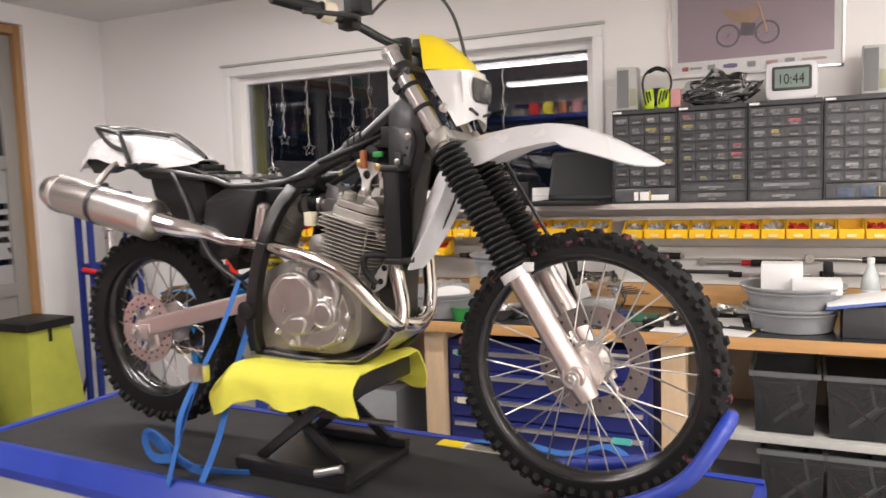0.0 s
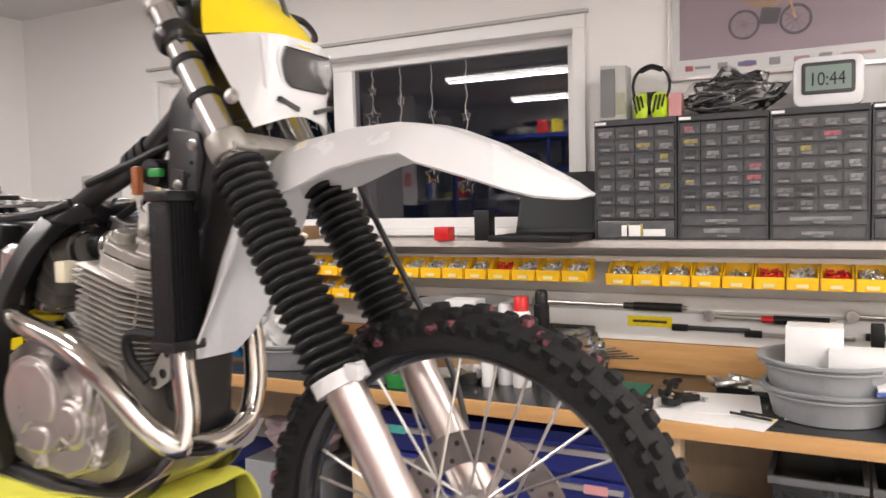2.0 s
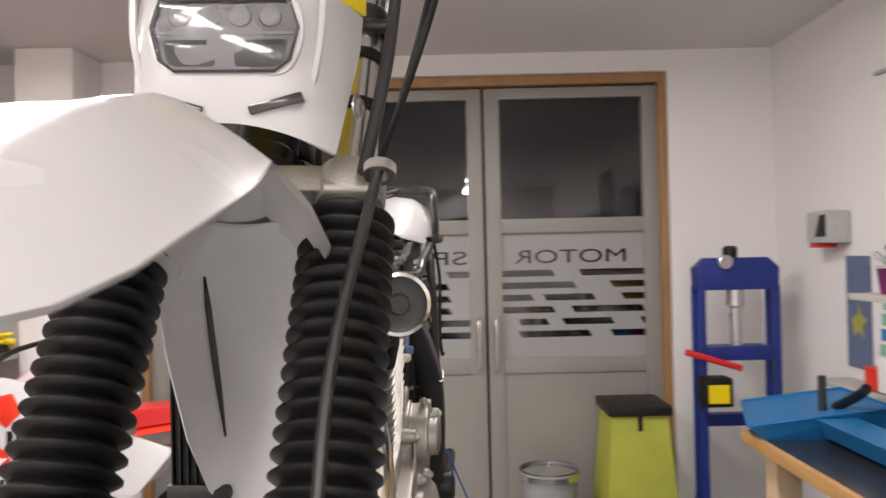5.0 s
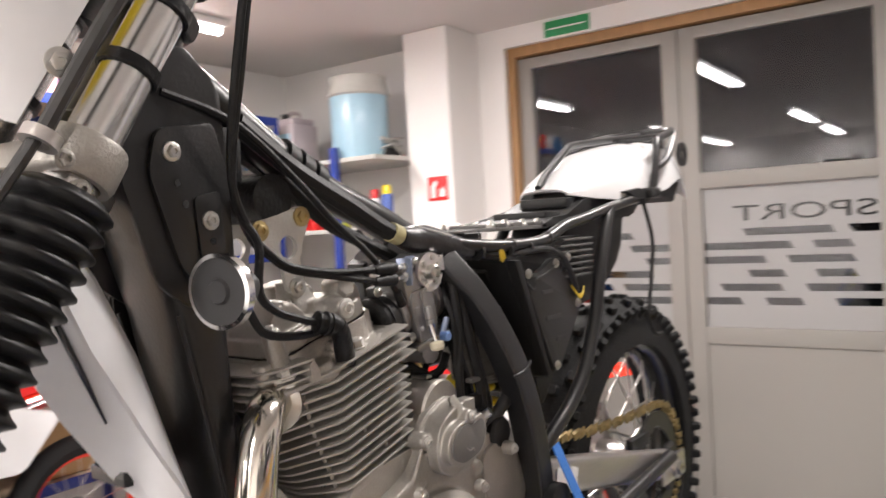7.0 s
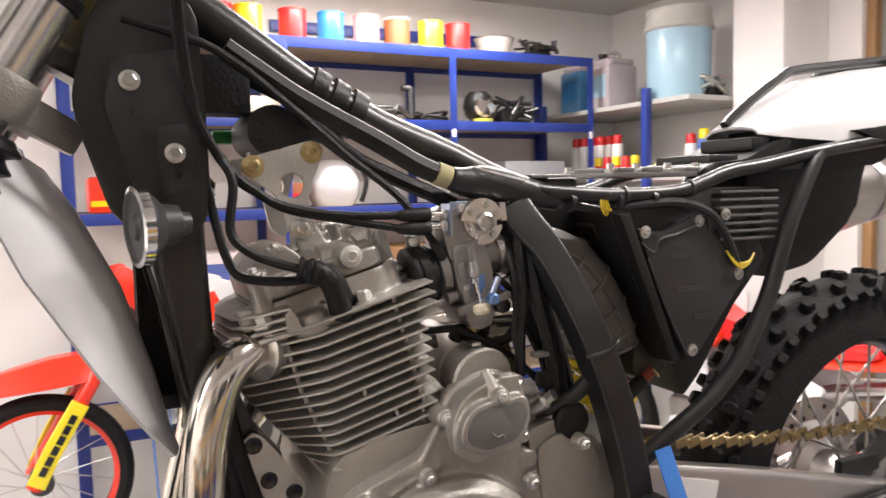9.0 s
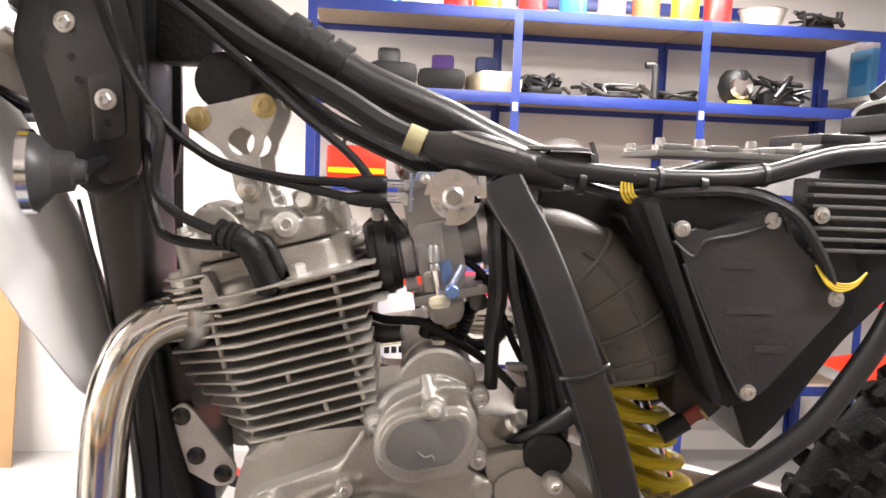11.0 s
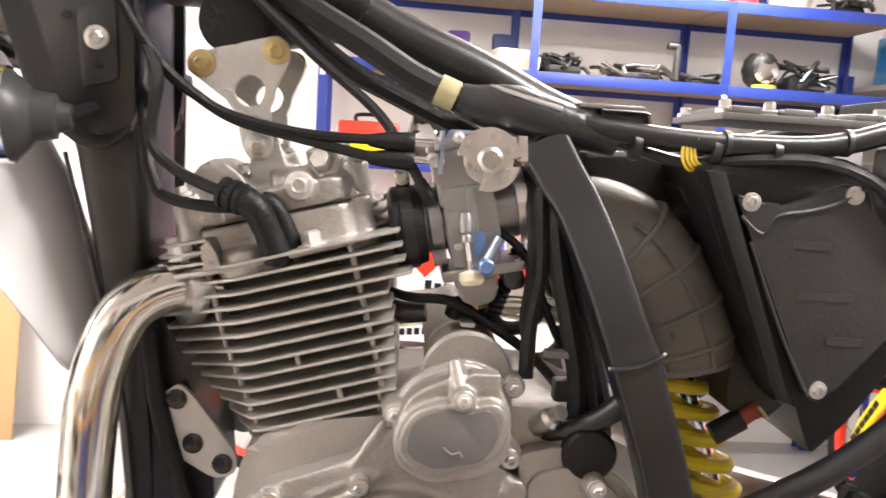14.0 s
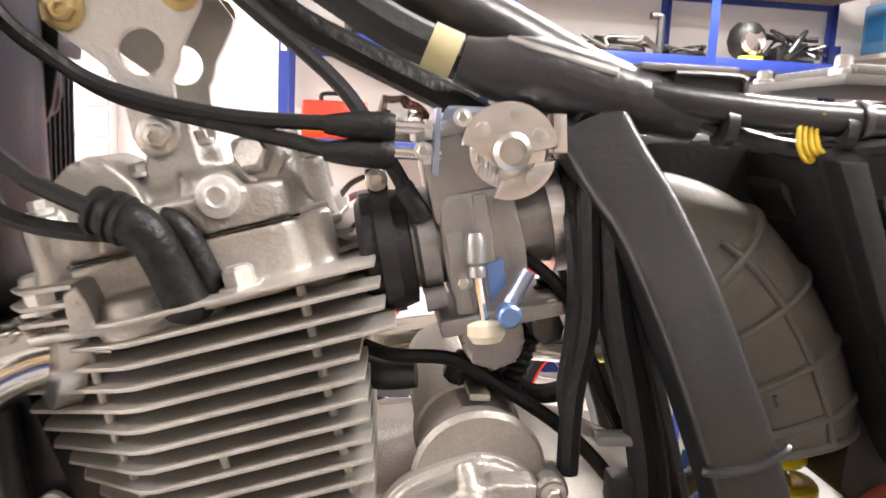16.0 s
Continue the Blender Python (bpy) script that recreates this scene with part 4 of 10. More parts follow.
part("brake_hose", steer(tube([(0.96, -0.15, 1.26), (1.02, -0.13, 1.31), (1.10, -0.09, 1.315), (1.14, -0.04, 1.26), (1.15, 0.02, 1.15)], 0.0045, 8, 6)), DARKMET, hb)

# headlight mask: a shield whose sides hang lower than its chin, and a yellow screen over it
def shield(v, n=21):
    r = []
    for k in range(n):
        t = -1 + 2 * k / (n - 1)
        zb = 0.992 - 0.024 * abs(t) ** 1.6
        hw_ = 0.092 + 0.014 * min(1.0, v * 1.4)
        xf = 1.176 + 0.023 * math.sin(math.pi * (0.22 + 0.50 * v))
        xr = 1.168 - 0.080 * v
        r.append((xr + (xf - xr) * (1 - abs(t) ** 4.2), hw_ * math.copysign(abs(t) ** 0.92, t), zb + (1.113 - zb) * v))
    return r


def screen_ring(z, hw_, xf, xr, n=21):
    return [(xr + (xf - xr) * (1 - abs(t) ** 2.6), hw_ * t, z - 0.018 * max(0.0, 0.9 - abs(t)) * (z < 1.12)) for t in [-1 + 2 * k / (n - 1) for k in range(n)]]


mask = part("headlight_mask", steer(thicken(loft([shield(v / 8) for v in range(9)]), 0.004)), WHITE, bike, "white plastic headlight mask")
part("visor", steer(thicken(loft([screen_ring(*v) for v in ((1.116, 0.109, 1.197, 1.086), (1.14, 0.108, 1.172, 1.083), (1.17, 0.103, 1.142, 1.078), (1.195, 0.094, 1.112, 1.070), (1.212, 0.078, 1.090, 1.062))]), 0.004)), YELLOW, mask, "yellow plastic screen")
part("side_crease", steer(tube([(1.1795, 0.083, 1.105), (1.1820, 0.080, 1.06), (1.1770, 0.070, 1.02), (1.1710, 0.052, 1.002)], 0.0035, 8, 5)), WHITE, mask)
part("side_crease", steer(tube([(1.1795, -0.083, 1.105), (1.1820, -0.080, 1.06), (1.1770, -0.070, 1.02), (1.1710, -0.052, 1.002)], 0.0035, 8, 5)), WHITE, mask)
lens_shift = Matrix.Translation((0.0055, 0, 0))
part("mask_screw", steer(bolt((1.140, 0.1065, 1.015), (0.25, 1, 0), 0.008, 0.005)), STEEL, mask)
part("mask_screw", steer(bolt((1.140, -0.1065, 1.015), (0.25, -1, 0), 0.008, 0.005)), STEEL, mask)
lens_poly = [(a * 0.86, 1.064 + (b - 1.053) * 0.92) for a, b in ((-0.060, 1.085), (0.060, 1.085), (0.068, 1.060), (0.060, 1.030), (0.046, 1.020), (-0.046, 1.020), (-0.060, 1.030), (-0.068, 1.060))]
part("lens_bezel", steer(prism([(a * 1.08, 1.064 + (b - 1.064) * 1.12) for a, b in lens_poly], 1.236, 1.2535, 0.002, plane="yz", round_=0.01)), GREYWHITE, mask)
part("reflector", steer(prism(lens_poly, 1.2537, 1.2545, plane="yz", round_=0.008)), mat("smoked_reflector", (0.34, 0.34, 0.34), 0.35, 0.45, var=0.3, scale=60), mask)
for k in range(4):
    part("led_cup", steer(lathe([(0.0095, 0.0), (0.0085, 0.003), (0.003, 0.001), (0.001, 0.001)], (1.2545, -0.036 + k * 0.024, 1.080), (1, 0, 0), 14)), PLATE, mask)
part("light_bar", steer(box(1.2545, 1.2565, -0.054, 0.054, 1.0645, 1.0675, 0.0008)), PLATE, mask)
for k in (-1, 1):
    part("lamp_bowl", steer(prism([(k * 0.006, 1.061), (k * 0.050, 1.061), (k * 0.046, 1.042), (k * 0.040, 1.038), (k * 0.008, 1.038)], 1.2545, 1.256, 0.0006, plane="yz", round_=0.004)), GREYMET, mask)
    part("bowl_shade", steer(box(1.256, 1.2572, k * 0.030 - 0.016, k * 0.030 + 0.016, 1.056, 1.0605, 0.0006)), DARKMET, mask)
    part("chin_slot", steer(turned(box(1.228, 1.2560, -0.022, 0.022, -0.0036, 0.0036, 0.001), Matrix.Translation((0, k * 0.040, 1.0075)) @ Matrix.Rotation(radians(16 * k), 4, "X"))), OILBLK, mask)
part("lens", steer(prism(lens_poly, 1.258, 1.2605, 0.0015, plane="yz", round_=0.01)), LENS, mask, "clear headlight lens")
part("lens_seal", steer(tube([(1.2592, a, b) for a, b in lens_poly + lens_poly[:1]], 0.0014, 6, 1)), DARKMET, mask)

# the mask is short and wide
for ob in mask.children:
    if not ob.name.startswith(("visor", "side_crease", "mask_screw")):
        ob.data.transform(lens_shift @ Matrix.Translation((1.09, 0, 0)) @ Matrix.Diagonal((0.62, 1.07, 1, 1)) @ Matrix.Translation((-1.09, 0, 0)))

# front fender
def fender_ring(x, zt, ze, hw_, n=17, crown=0.55):
    r = []
    for k in range(n):
        t = -1 + 2 * k / (n - 1)
        drop = (max(0, abs(t) - 0.30) / 0.70) ** 1.45
        rib = 0.005 * math.exp(-((abs(t) - 0.38) / 0.10) ** 2) * max(0.0, min(1.0, (1.5 - x) * 6)) - 0.004 * max(0, 0.3 - abs(t)) * (x < 1.5)
        r.append((x, hw_ * t, zt - (zt - ze) * drop + rib))
    return r


fr_ = [fender_ring(*v) for v in ((1.135, 0.915, 0.865, 0.064), (1.175, 0.938, 0.868, 0.082), (1.235, 0.952, 0.880, 0.096), (1.31, 0.963, 0.908, 0.096), (1.39, 0.968, 0.922, 0.096), (1.425, 0.965, 0.924, 0.097), (1.445, 0.961, 0.912, 0.095), (1.465, 0.956, 0.906, 0.096), (1.53, 0.931, 0.886, 0.091), (1.575, 0.908, 0.870, 0.083), (1.61, 0.890, 0.860, 0.072), (1.64, 0.874, 0.856, 0.054), (1.656, 0.863, 0.855, 0.034), (1.664, 0.859, 0.857, 0.014))]
TILT = Matrix.Translation((1.3, 0, 0.93)) @ Matrix.Rotation(radians(4), 4, "X") @ Matrix.Translation((-1.3, 0, -0.93))
fend = part("front_fender", steer(turned(thicken(loft(fr_), 0.004), TILT)), WHITE, bike, "white plastic high front fender")
def guard_ring(x, z, hw_, depth, n=11):
    return [(x + depth * abs(-1 + 2 * k / (n - 1)) ** 2.2, hw_ * (-1 + 2 * k / (n - 1)), z + 0.3 * depth * abs(-1 + 2 * k / (n - 1)) ** 2) for k in range(n)]


gr = [guard_ring(*v) for v in ((1.135, 0.905, 0.062, 0.04), (1.095, 0.875, 0.070, 0.06), (1.070, 0.836, 0.074, 0.075), (1.034, 0.76, 0.076, 0.080), (1.008, 0.675, 0.074, 0.052), (0.996, 0.62, 0.066, 0.022), (0.988, 0.592, 0.045, 0.008))]
part("splash_guard", steer(thicken(loft(gr), 0.004)), GREYWHITE, fend, "white plastic splash guard behind the fork")
for col, a_, b_ in ((2, 1.6, 3.9), (9, 2.4, 3.8)):
    slot = []
    for k in range(5):
        f = a_ + (b_ - a_) * k / 4
        p_, q_ = Vector(gr[int(f)][col]), Vector(gr[int(f) + 1][col])
        slot.append(p_.lerp(q_, f - int(f)) + Vector((0.003, 0, 0)))
    part("guard_slot", steer(tube(slot, [0.0012, 0.0032, 0.0036, 0.0032, 0.0012], 8, 1)), OILBLK, fend)
stk = [[(x_, y_, z_ + 0.0016) for x_, y_, z_ in fender_ring(*v)[4:9]] for v in ((1.204, 0.9445, 0.8738, 0.0888), (1.230, 0.9508, 0.879, 0.0948))]
part("fender_sticker", steer(turned(thicken(loft(stk), 0.0005), TILT)), mat("pale_sticker", (0.74, 0.70, 0.55), 0.5), fend)

# frame
frame_p = bmesh.new()
lathe([(0.034, 0), (0.038, 0.004), (0.038, 0.02), (0.033, 0.026), (0.033, 0.15), (0.038, 0.156), (0.038, 0.172)], (1.062, 0, 0.958), AXIS, 24, frame_p)
frm = part("frame", frame_p, BLACK, bike, "satin black welded steel frame")
RECT = [(math.copysign(abs(math.cos(a)) ** 0.35, math.cos(a)) * 1.0, math.copysign(abs(math.sin(a)) ** 0.35, math.sin(a)) * 1.0) for a in [2 * math.pi * (k + 0.5) / 20 for k in range(20)]]
SQUARE = [(math.copysign(abs(math.cos(a)) ** 0.2, math.cos(a)), math.copysign(abs(math.sin(a)) ** 0.2, math.sin(a))) for a in [2 * math.pi * (k + 0.5) / 28 for k in range(28)]]
part("top_tube", tube([(1.02, 0, 1.076), (0.942, 0, 1.030), (0.842, 0, 0.963), (0.80, 0, 0.941), (0.754, 0, 0.917), (0.68, 0, 0.888), (0.625, 0, 0.862), (0.58, 0, 0.846)], [0.025, 0.023, 0.0215, 0.0215, 0.0215, 0.0215, 0.022, 0.021], 20, 5), BLACK, frm)
for s in (-1, 1):
    spar_path = smooth_path([Vector((0.633, 0.083, 0.834)), Vector((0.620, 0.100, 0.808)), Vector((0.605, 0.115, 0.782)), Vector((0.586, 0.133, 0.737)), Vector((0.562, 0.148, 0.673)), Vector((0.533, 0.150, 0.592)), Vector((0.506, 0.144, 0.495)), Vector((0.492, 0.134, 0.41)), Vector((0.496, 0.125, 0.35))], 5)
    rings = []
    for k, c in enumerate(spar_path):
        d = (spar_path[min(k + 1, len(spar_path) - 1)] - spar_path[max(k - 1, 0)]).normalized()
        nrm = Vector((d.z, 0, -d.x)).normalized()
        hw_ = 0.0178 + 0.0030 * max(0.0, 1 - k / 10)
        rings.append([(c.x + nrm.x * a * hw_, (c.y - 0.018 + b * 0.018) * s, c.z + nrm.z * a * hw_) for a, b in SQUARE])
    part("side_spar", loft(rings, cap=True, closed=True), BLACK, frm)
    part("spar_yoke", tube([(0.622, 0.070 * s, 0.822), (0.630, 0.040 * s, 0.838), (0.640, 0.0, 0.852)], 0.020, 12, 4, section=[(a * 0.9, b * 0.9) for a, b in RECT]), BLACK, frm)
    part("weld_bead", tube([(0.5818, 0.145 * s, 0.669), (0.576, 0.1485 * s, 0.670), (0.559, 0.1485 * s, 0.673), (0.546, 0.1485 * s, 0.680), (0.542, 0.146 * s, 0.6825)], 0.0024, 8, 3), BLACK, frm)
    part("cradle_tube", tube([(0.955, 0.045 * s, 0.47), (0.93, 0.085 * s, 0.40), (0.86, 0.10 * s, 0.35), (0.70, 0.105 * s, 0.335), (0.49, 0.10 * s, 0.345)], 0.014, 12, 5), BLACK, frm)
    part("pivot_boss", lathe([(0.02, 0), (0.028, 0.002), (0.028, 0.022), (0.016, 0.026)], (0.497, 0.136 * s, 0.475), (0, s, 0), 20), BLACKPL, frm)
    part("subframe_rail", tube([(0.66, 0.05 * s, 0.866), (0.61, 0.075 * s, 0.849), (0.553, 0.085 * s, 0.842), (0.50, 0.092 * s, 0.839), (0.436, 0.098 * s, 0.840), (0.397, 0.10 * s, 0.846), (0.338, 0.10 * s, 0.864), (0.28, 0.10 * s, 0.872), (0.18, 0.10 * s, 0.889), (0.07, 0.095 * s, 0.903), (0.02, 0.09 * s, 0.908)], 0.0090, 14, 5), BLACK, frm)
    part("subframe_strut", tube([(0.182, 0.10 * s, 0.886), (0.205, 0.105 * s, 0.860), (0.250, 0.112 * s, 0.790), (0.281, 0.116 * s, 0.720), (0.305, 0.118 * s, 0.679), (0.337, 0.12 * s, 0.634), (0.360, 0.12 * s, 0.611), (0.396, 0.12 * s, 0.584), (0.44, 0.118 * s, 0.558), (0.49, 0.112 * s, 0.525)], 0.0108, 14, 5), BLACK, frm)
    part("head_gusset", prism([(1.066, 0.935), (1.045, 1.02), (0.995, 1.06), (0.955, 1.02), (0.951, 0.93), (0.950, 0.86), (0.958, 0.815), (0.99, 0.80), (1.034, 0.83)], 0.054 * s, 0.0605 * s, 0.0015, round_=0.014), BLACK, frm)
    part("gusset_box", prism([(1.040, 0.935), (1.030, 0.975), (0.968, 0.985), (0.955, 0.93), (0.953, 0.830), (0.960, 0.820), (0.984, 0.814), (0.996, 0.824), (1.014, 0.850)], 0.0607 * s, 0.0665 * s, 0.0025, round_=0.008), BLACK, frm)
    part("gusset_tab", prism([(0.997, 0.912), (0.968, 0.918), (0.964, 0.858), (0.992, 0.850)], 0.0667 * s, 0.0695 * s, 0.001, round_=0.006), BLACK, frm)
    for x_, z_, y_ in ((1.0165, 0.954, 0.0665), (0.981, 0.889, 0.0695)):
        part("gusset_screw", bolt((x_, y_ * s, z_), (0, s, 0), 0.0062, 0.006), STEEL, frm)
    for x_, z_, y_ in ((0.979, 0.869, 0.0697), (1.005, 0.905, 0.0667), (1.012, 0.925, 0.0667)):
        part("gusset_hole", lathe([(0.0034, 0), (0.0034, 0.0006)], (x_, y_ * s, z_), (0, s, 0), 12), OILBLK, frm)
    part("tube_seam", tube([(1.012, 0.0535 * s, 0.80), (0.988, 0.0525 * s, 0.70), (0.966, 0.0505 * s, 0.60), (0.956, 0.0475 * s, 0.50)], 0.0022, 8, 4), BLACK, frm)
DT = [(0.955, 1.055, 0.055, 0.95), (0.954, 1.030, 0.055, 0.87), (0.953, 1.008, 0.054, 0.80), (0.950, 0.993, 0.053, 0.72), (0.944, 0.977, 0.051, 0.62), (0.938, 0.968, 0.048, 0.52), (0.938, 0.966, 0.045, 0.455)]
part("down_tube", loft([[((xr_ + xf_) / 2 + a * (xf_ - xr_) / 2, b * hy_, z_) for a, b in RECT] for xr_, xf_, hy_, z_ in DT], cap=True, closed=True), BLACK, frm)
for k in range(3):
    part("clamp_sleeve", tube([(0.838 - k * 0.021, 0, 0.961 - k * 0.011), (0.823 - k * 0.021, 0, 0.953 - k * 0.011)], [0.027, 0.0265], 20, 1), BLACKPL, frm)
part("cradle_plate", prism([(0.966, 0.70), (0.948, 0.70), (0.930, 0.655), (0.908, 0.60), (0.892, 0.56), (0.888, 0.50), (0.95, 0.47), (0.966, 0.52)], -0.040, 0.044, 0.004, round_=0.012), BLACK, frm)
part("oil_hose", tube([(0.945, 0.052, 0.66), (0.935, 0.056, 0.60), (0.918, 0.058, 0.54), (0.90, 0.06, 0.49)], 0.008, 12, 5), RUBBER, frm)
# tank grommet and head steady plates
part("mount_bush", lathe([(0.012, -0.05), (0.026, -0.048), (0.026, 0.048), (0.012, 0.05)], (0.885, 0, 0.912), (0, 1, 0), 24), RUBBER, frm)
part("cross_tube", rod((0.905, 0.0, 0.905), (0.80, 0.0, 0.925), 0.018, 14), BLACK, frm)
hole = [(0.8685 + 0.0125 * math.cos(2 * math.pi * k / 20), 0.858 + 0.0125 * math.sin(2 * math.pi * k / 20)) for k in range(20)]
for s in (-1, 1):
    y0, y1 = 0.043 * s, 0.0490 * s
    # plate with a round hole: ring of quads between the outline and the hole
    out = []
    corner = [(0.918, 0.884), (0.848, 0.903), (0.836, 0.888), (0.853, 0.850), (0.848, 0.812), (0.860, 0.800), (0.873, 0.812), (0.880, 0.845), (0.905, 0.862), (0.919, 0.872)]
    cx, cz = 0.8685, 0.858
    def on_outline(a):
        d = (math.cos(a), math.sin(a))
        best = 0.02
        for i in range(len(corner)):
            (ax_, az_), (bx_, bz_) = corner[i], corner[(i + 1) % len(corner)]
            ex_, ez_ = bx_ - ax_, bz_ - az_
            den = d[0] * ez_ - d[1] * ex_
            if abs(den) < 1e-9:
                continue
            tt = ((ax_ - cx) * ez_ - (az_ - cz) * ex_) / den
            u = ((ax_ - cx) * d[1] - (az_ - cz) * d[0]) / den
            if tt > 0 and -1e-6 <= u <= 1 + 1e-6:
                best = max(best, tt)
        return (cx + d[0] * best, cz + d[1] * best)
    bm = bmesh.new()
    N = 72
    rings = []
    for y in (y0, y1):
        rings.append(([bm.verts.new((*[on_outline(2 * math.pi * k / N)[0]], y, on_outline(2 * math.pi * k / N)[1])) for k in range(N)], [bm.verts.new((cx + 0.0125 * math.cos(2 * math.pi * k / N), y, cz + 0.0125 * math.sin(2 * math.pi * k / N))) for k in range(N)]))
    for k in range(N):
        j = (k + 1) % N
        for o_, i_ in rings:
            bm.faces.new((o_[k], o_[j], i_[j], i_[k]))
        bm.faces.new((rings[0][0][k], rings[1][0][k], rings[1][0][j], rings[0][0][j]))
        bm.faces.new((rings[0][1][k], rings[1][1][k], rings[1][1][j], rings[0][1][j]))
    pl = part("head_steady", bm, PLATE, frm, "bead-blasted aluminium head steady plate")
    for x_, z_, mt in ((0.907, 0.877, BRASS), (0.848, 0.891, BRASS), (0.860, 0.8135, STEEL)):
        part("bolt", bolt((x_, y1, z_), (0, s, 0), 0.0075, 0.006), mt, pl)
    pl2 = prism([(0.932, 0.603), (0.918, 0.614), (0.906, 0.603), (0.868, 0.553), (0.869, 0.536), (0.886, 0.531), (0.920, 0.551)], 0.05 * s, 0.0555 * s, 0.001, round_=0.006)
    q = part("engine_mount", pl2, PLATE, frm, "aluminium engine mount plate")
    for x_, z_ in ((0.919, 0.600), (0.905, 0.562), (0.880, 0.545)):
        part("bolt", lathe([(0.0088, 0), (0.0088, 0.0012), (0.0076, 0.0018), (0.004, 0.0010), (0.001, 0.0010)], (x_, 0.0555 * s, z_), (0, s, 0), 20), OILBLK, q)

# engine
eng = part("engine", prism([(0.46, 0.44), (0.48, 0.38), (0.56, 0.355), (0.80, 0.355), (0.85, 0.40), (0.865, 0.47), (0.86, 0.56), (0.84, 0.598), (0.74, 0.61), (0.62, 0.625), (0.52, 0.58), (0.47, 0.53)], -0.095, 0.10, 0.01, round_=0.03), CAST, bike, "air-cooled single-cylinder engine in bare aluminium")
CYL = Matrix.Translation((0.802, 0, 0.588)) @ Matrix.Rotation(radians(15.3), 4, "Y")
def in_cyl(bm):
    return turned(bm, CYL)


# the core is much darker than the fins, so the gaps read dark
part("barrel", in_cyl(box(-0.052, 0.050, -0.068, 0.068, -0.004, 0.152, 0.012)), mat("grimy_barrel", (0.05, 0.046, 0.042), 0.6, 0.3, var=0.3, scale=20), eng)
part("barrel_foot", in_cyl(box(-0.060, 0.058, -0.086, 0.086, -0.03, -0.002, 0.006)), CAST, eng)
for i in range(15):
    z = 0.1463 - (14 - i) * 0.0111
    u = i / 14
    x1 = 0.056 + 0.045 * min(1.0, u / 0.60) + (0.004 if i > 9 else 0.0)
    x0 = -0.054 - 0.022 * min(1.0, u / 0.22) - (0.010 * min(1.0, max(0.0, u - 0.22) / 0.4)) - (0.018 if i >= 11 else 0.0) - (0.003 if i == 11 else 0.0)
    hy = 0.098 + 0.008 * min(1.0, u / 0.6)
    xf = 0.036 - 0.014 * u
    part("fin", in_cyl(prism([(x0, -hy * 0.70), (x0 + 0.001, -hy), (xf, -hy), (xf + 0.010, -hy * 0.96), (x1 - 0.004, -0.058), (x1, -0.046), (x1, 0.046), (x1 - 0.004, 0.058), (xf + 0.010, hy * 0.96), (xf, hy), (x0 + 0.001, hy), (x0, hy * 0.70)], z, z + 0.0024, 0.0007, plane="xy")), FIN, eng)
for i in range(14):
    z = 0.1473 - (14 - i) * 0.0111
    for xs, ys in ((0.040 + 0.012 * min(1, i / 8), 0.079), (-0.055 - 0.008 * min(1, i / 3), 0.088), (0.05, -0.083), (-0.058, -0.083)):
        part("fin_rib", in_cyl(rod((xs, ys, z - 0.001), (xs, ys, z + 0.0102), 0.0026, 8)), FIN, eng)
for xs, i in ((-0.004, 6), (-0.030, 3)):
    z = 0.1473 - (14 - i) * 0.0111
    part("fin_rib", in_cyl(rod((xs, 0.096, z - 0.001), (xs, 0.096, z + 0.0102), 0.0022, 6)), FIN, eng)
def post(x, y, z, r, h, axis=(0, 0, 1)):
    """A cast boss with a broad foot."""
    return in_cyl(lathe([(r * 1.25, -0.006), (r * 1.08, 0.003), (r, 0.009), (r, h - 0.002), (r * 0.85, h)], (x, y, z), axis, 20))


HEAD_OUT = [(-0.079, -0.050), (-0.066, -0.080), (0.040, -0.083), (0.068, -0.058), (0.068, 0.058), (0.050, 0.078), (0.010, 0.070), (-0.010, 0.080), (-0.066, 0.080), (-0.079, 0.050)]
head = casting("cylinder_head", [
    in_cyl(prism(HEAD_OUT, 0.144, 0.1762, 0.002, plane="xy", round_=0.012)),
    in_cyl(prism([(-0.094, -0.07), (-0.094, 0.07), (-0.06, 0.096), (0.036, 0.100), (0.090, 0.080), (0.100, 0.0), (0.090, -0.08), (0.036, -0.100), (-0.06, -0.096)], 0.1425, 0.1475, 0.001, plane="xy", round_=0.014)),
    post(0.022, 0.080, 0.143, 0.017, 0.014), post(-0.004, 0.078, 0.143, 0.014, 0.018),
    post(-0.072, 0.060, 0.143, 0.013, 0.034), post(0.074, 0.056, 0.143, 0.012, 0.034), post(-0.072, -0.060, 0.143, 0.013, 0.034),
], FIN, eng, 0.0017, 4)
for k in range(3):
    z = 0.1515 + k * 0.0085
    part("head_fin", in_cyl(prism([(0.042, -0.100), (0.082 - 0.003 * k, -0.080), (0.098 - 0.003 * k, -0.055), (0.104 - 0.003 * k, 0.0), (0.098 - 0.003 * k, 0.055), (0.082 - 0.003 * k, 0.080), (0.042, 0.100)], z, z + 0.0026, 0.0007, plane="xy")), FIN, head)
part("stack_end", in_cyl(prism([(0.036, 0.1465), (0.050, 0.1465), (0.048, 0.166), (0.040, 0.170), (0.038, 0.160)], 0.074, 0.099, 0.0015)), FIN, head)
for k in range(4):
    z = 0.1505 + k * 0.0088
    part("head_fin", in_cyl(prism([(-0.070, -0.07), (-0.098 + 0.004 * k, -0.055), (-0.100 + 0.004 * k, 0.0), (-0.098 + 0.004 * k, 0.055), (-0.070, 0.072)], z, z + 0.0032, 0.0009, plane="xy")), FIN, head)
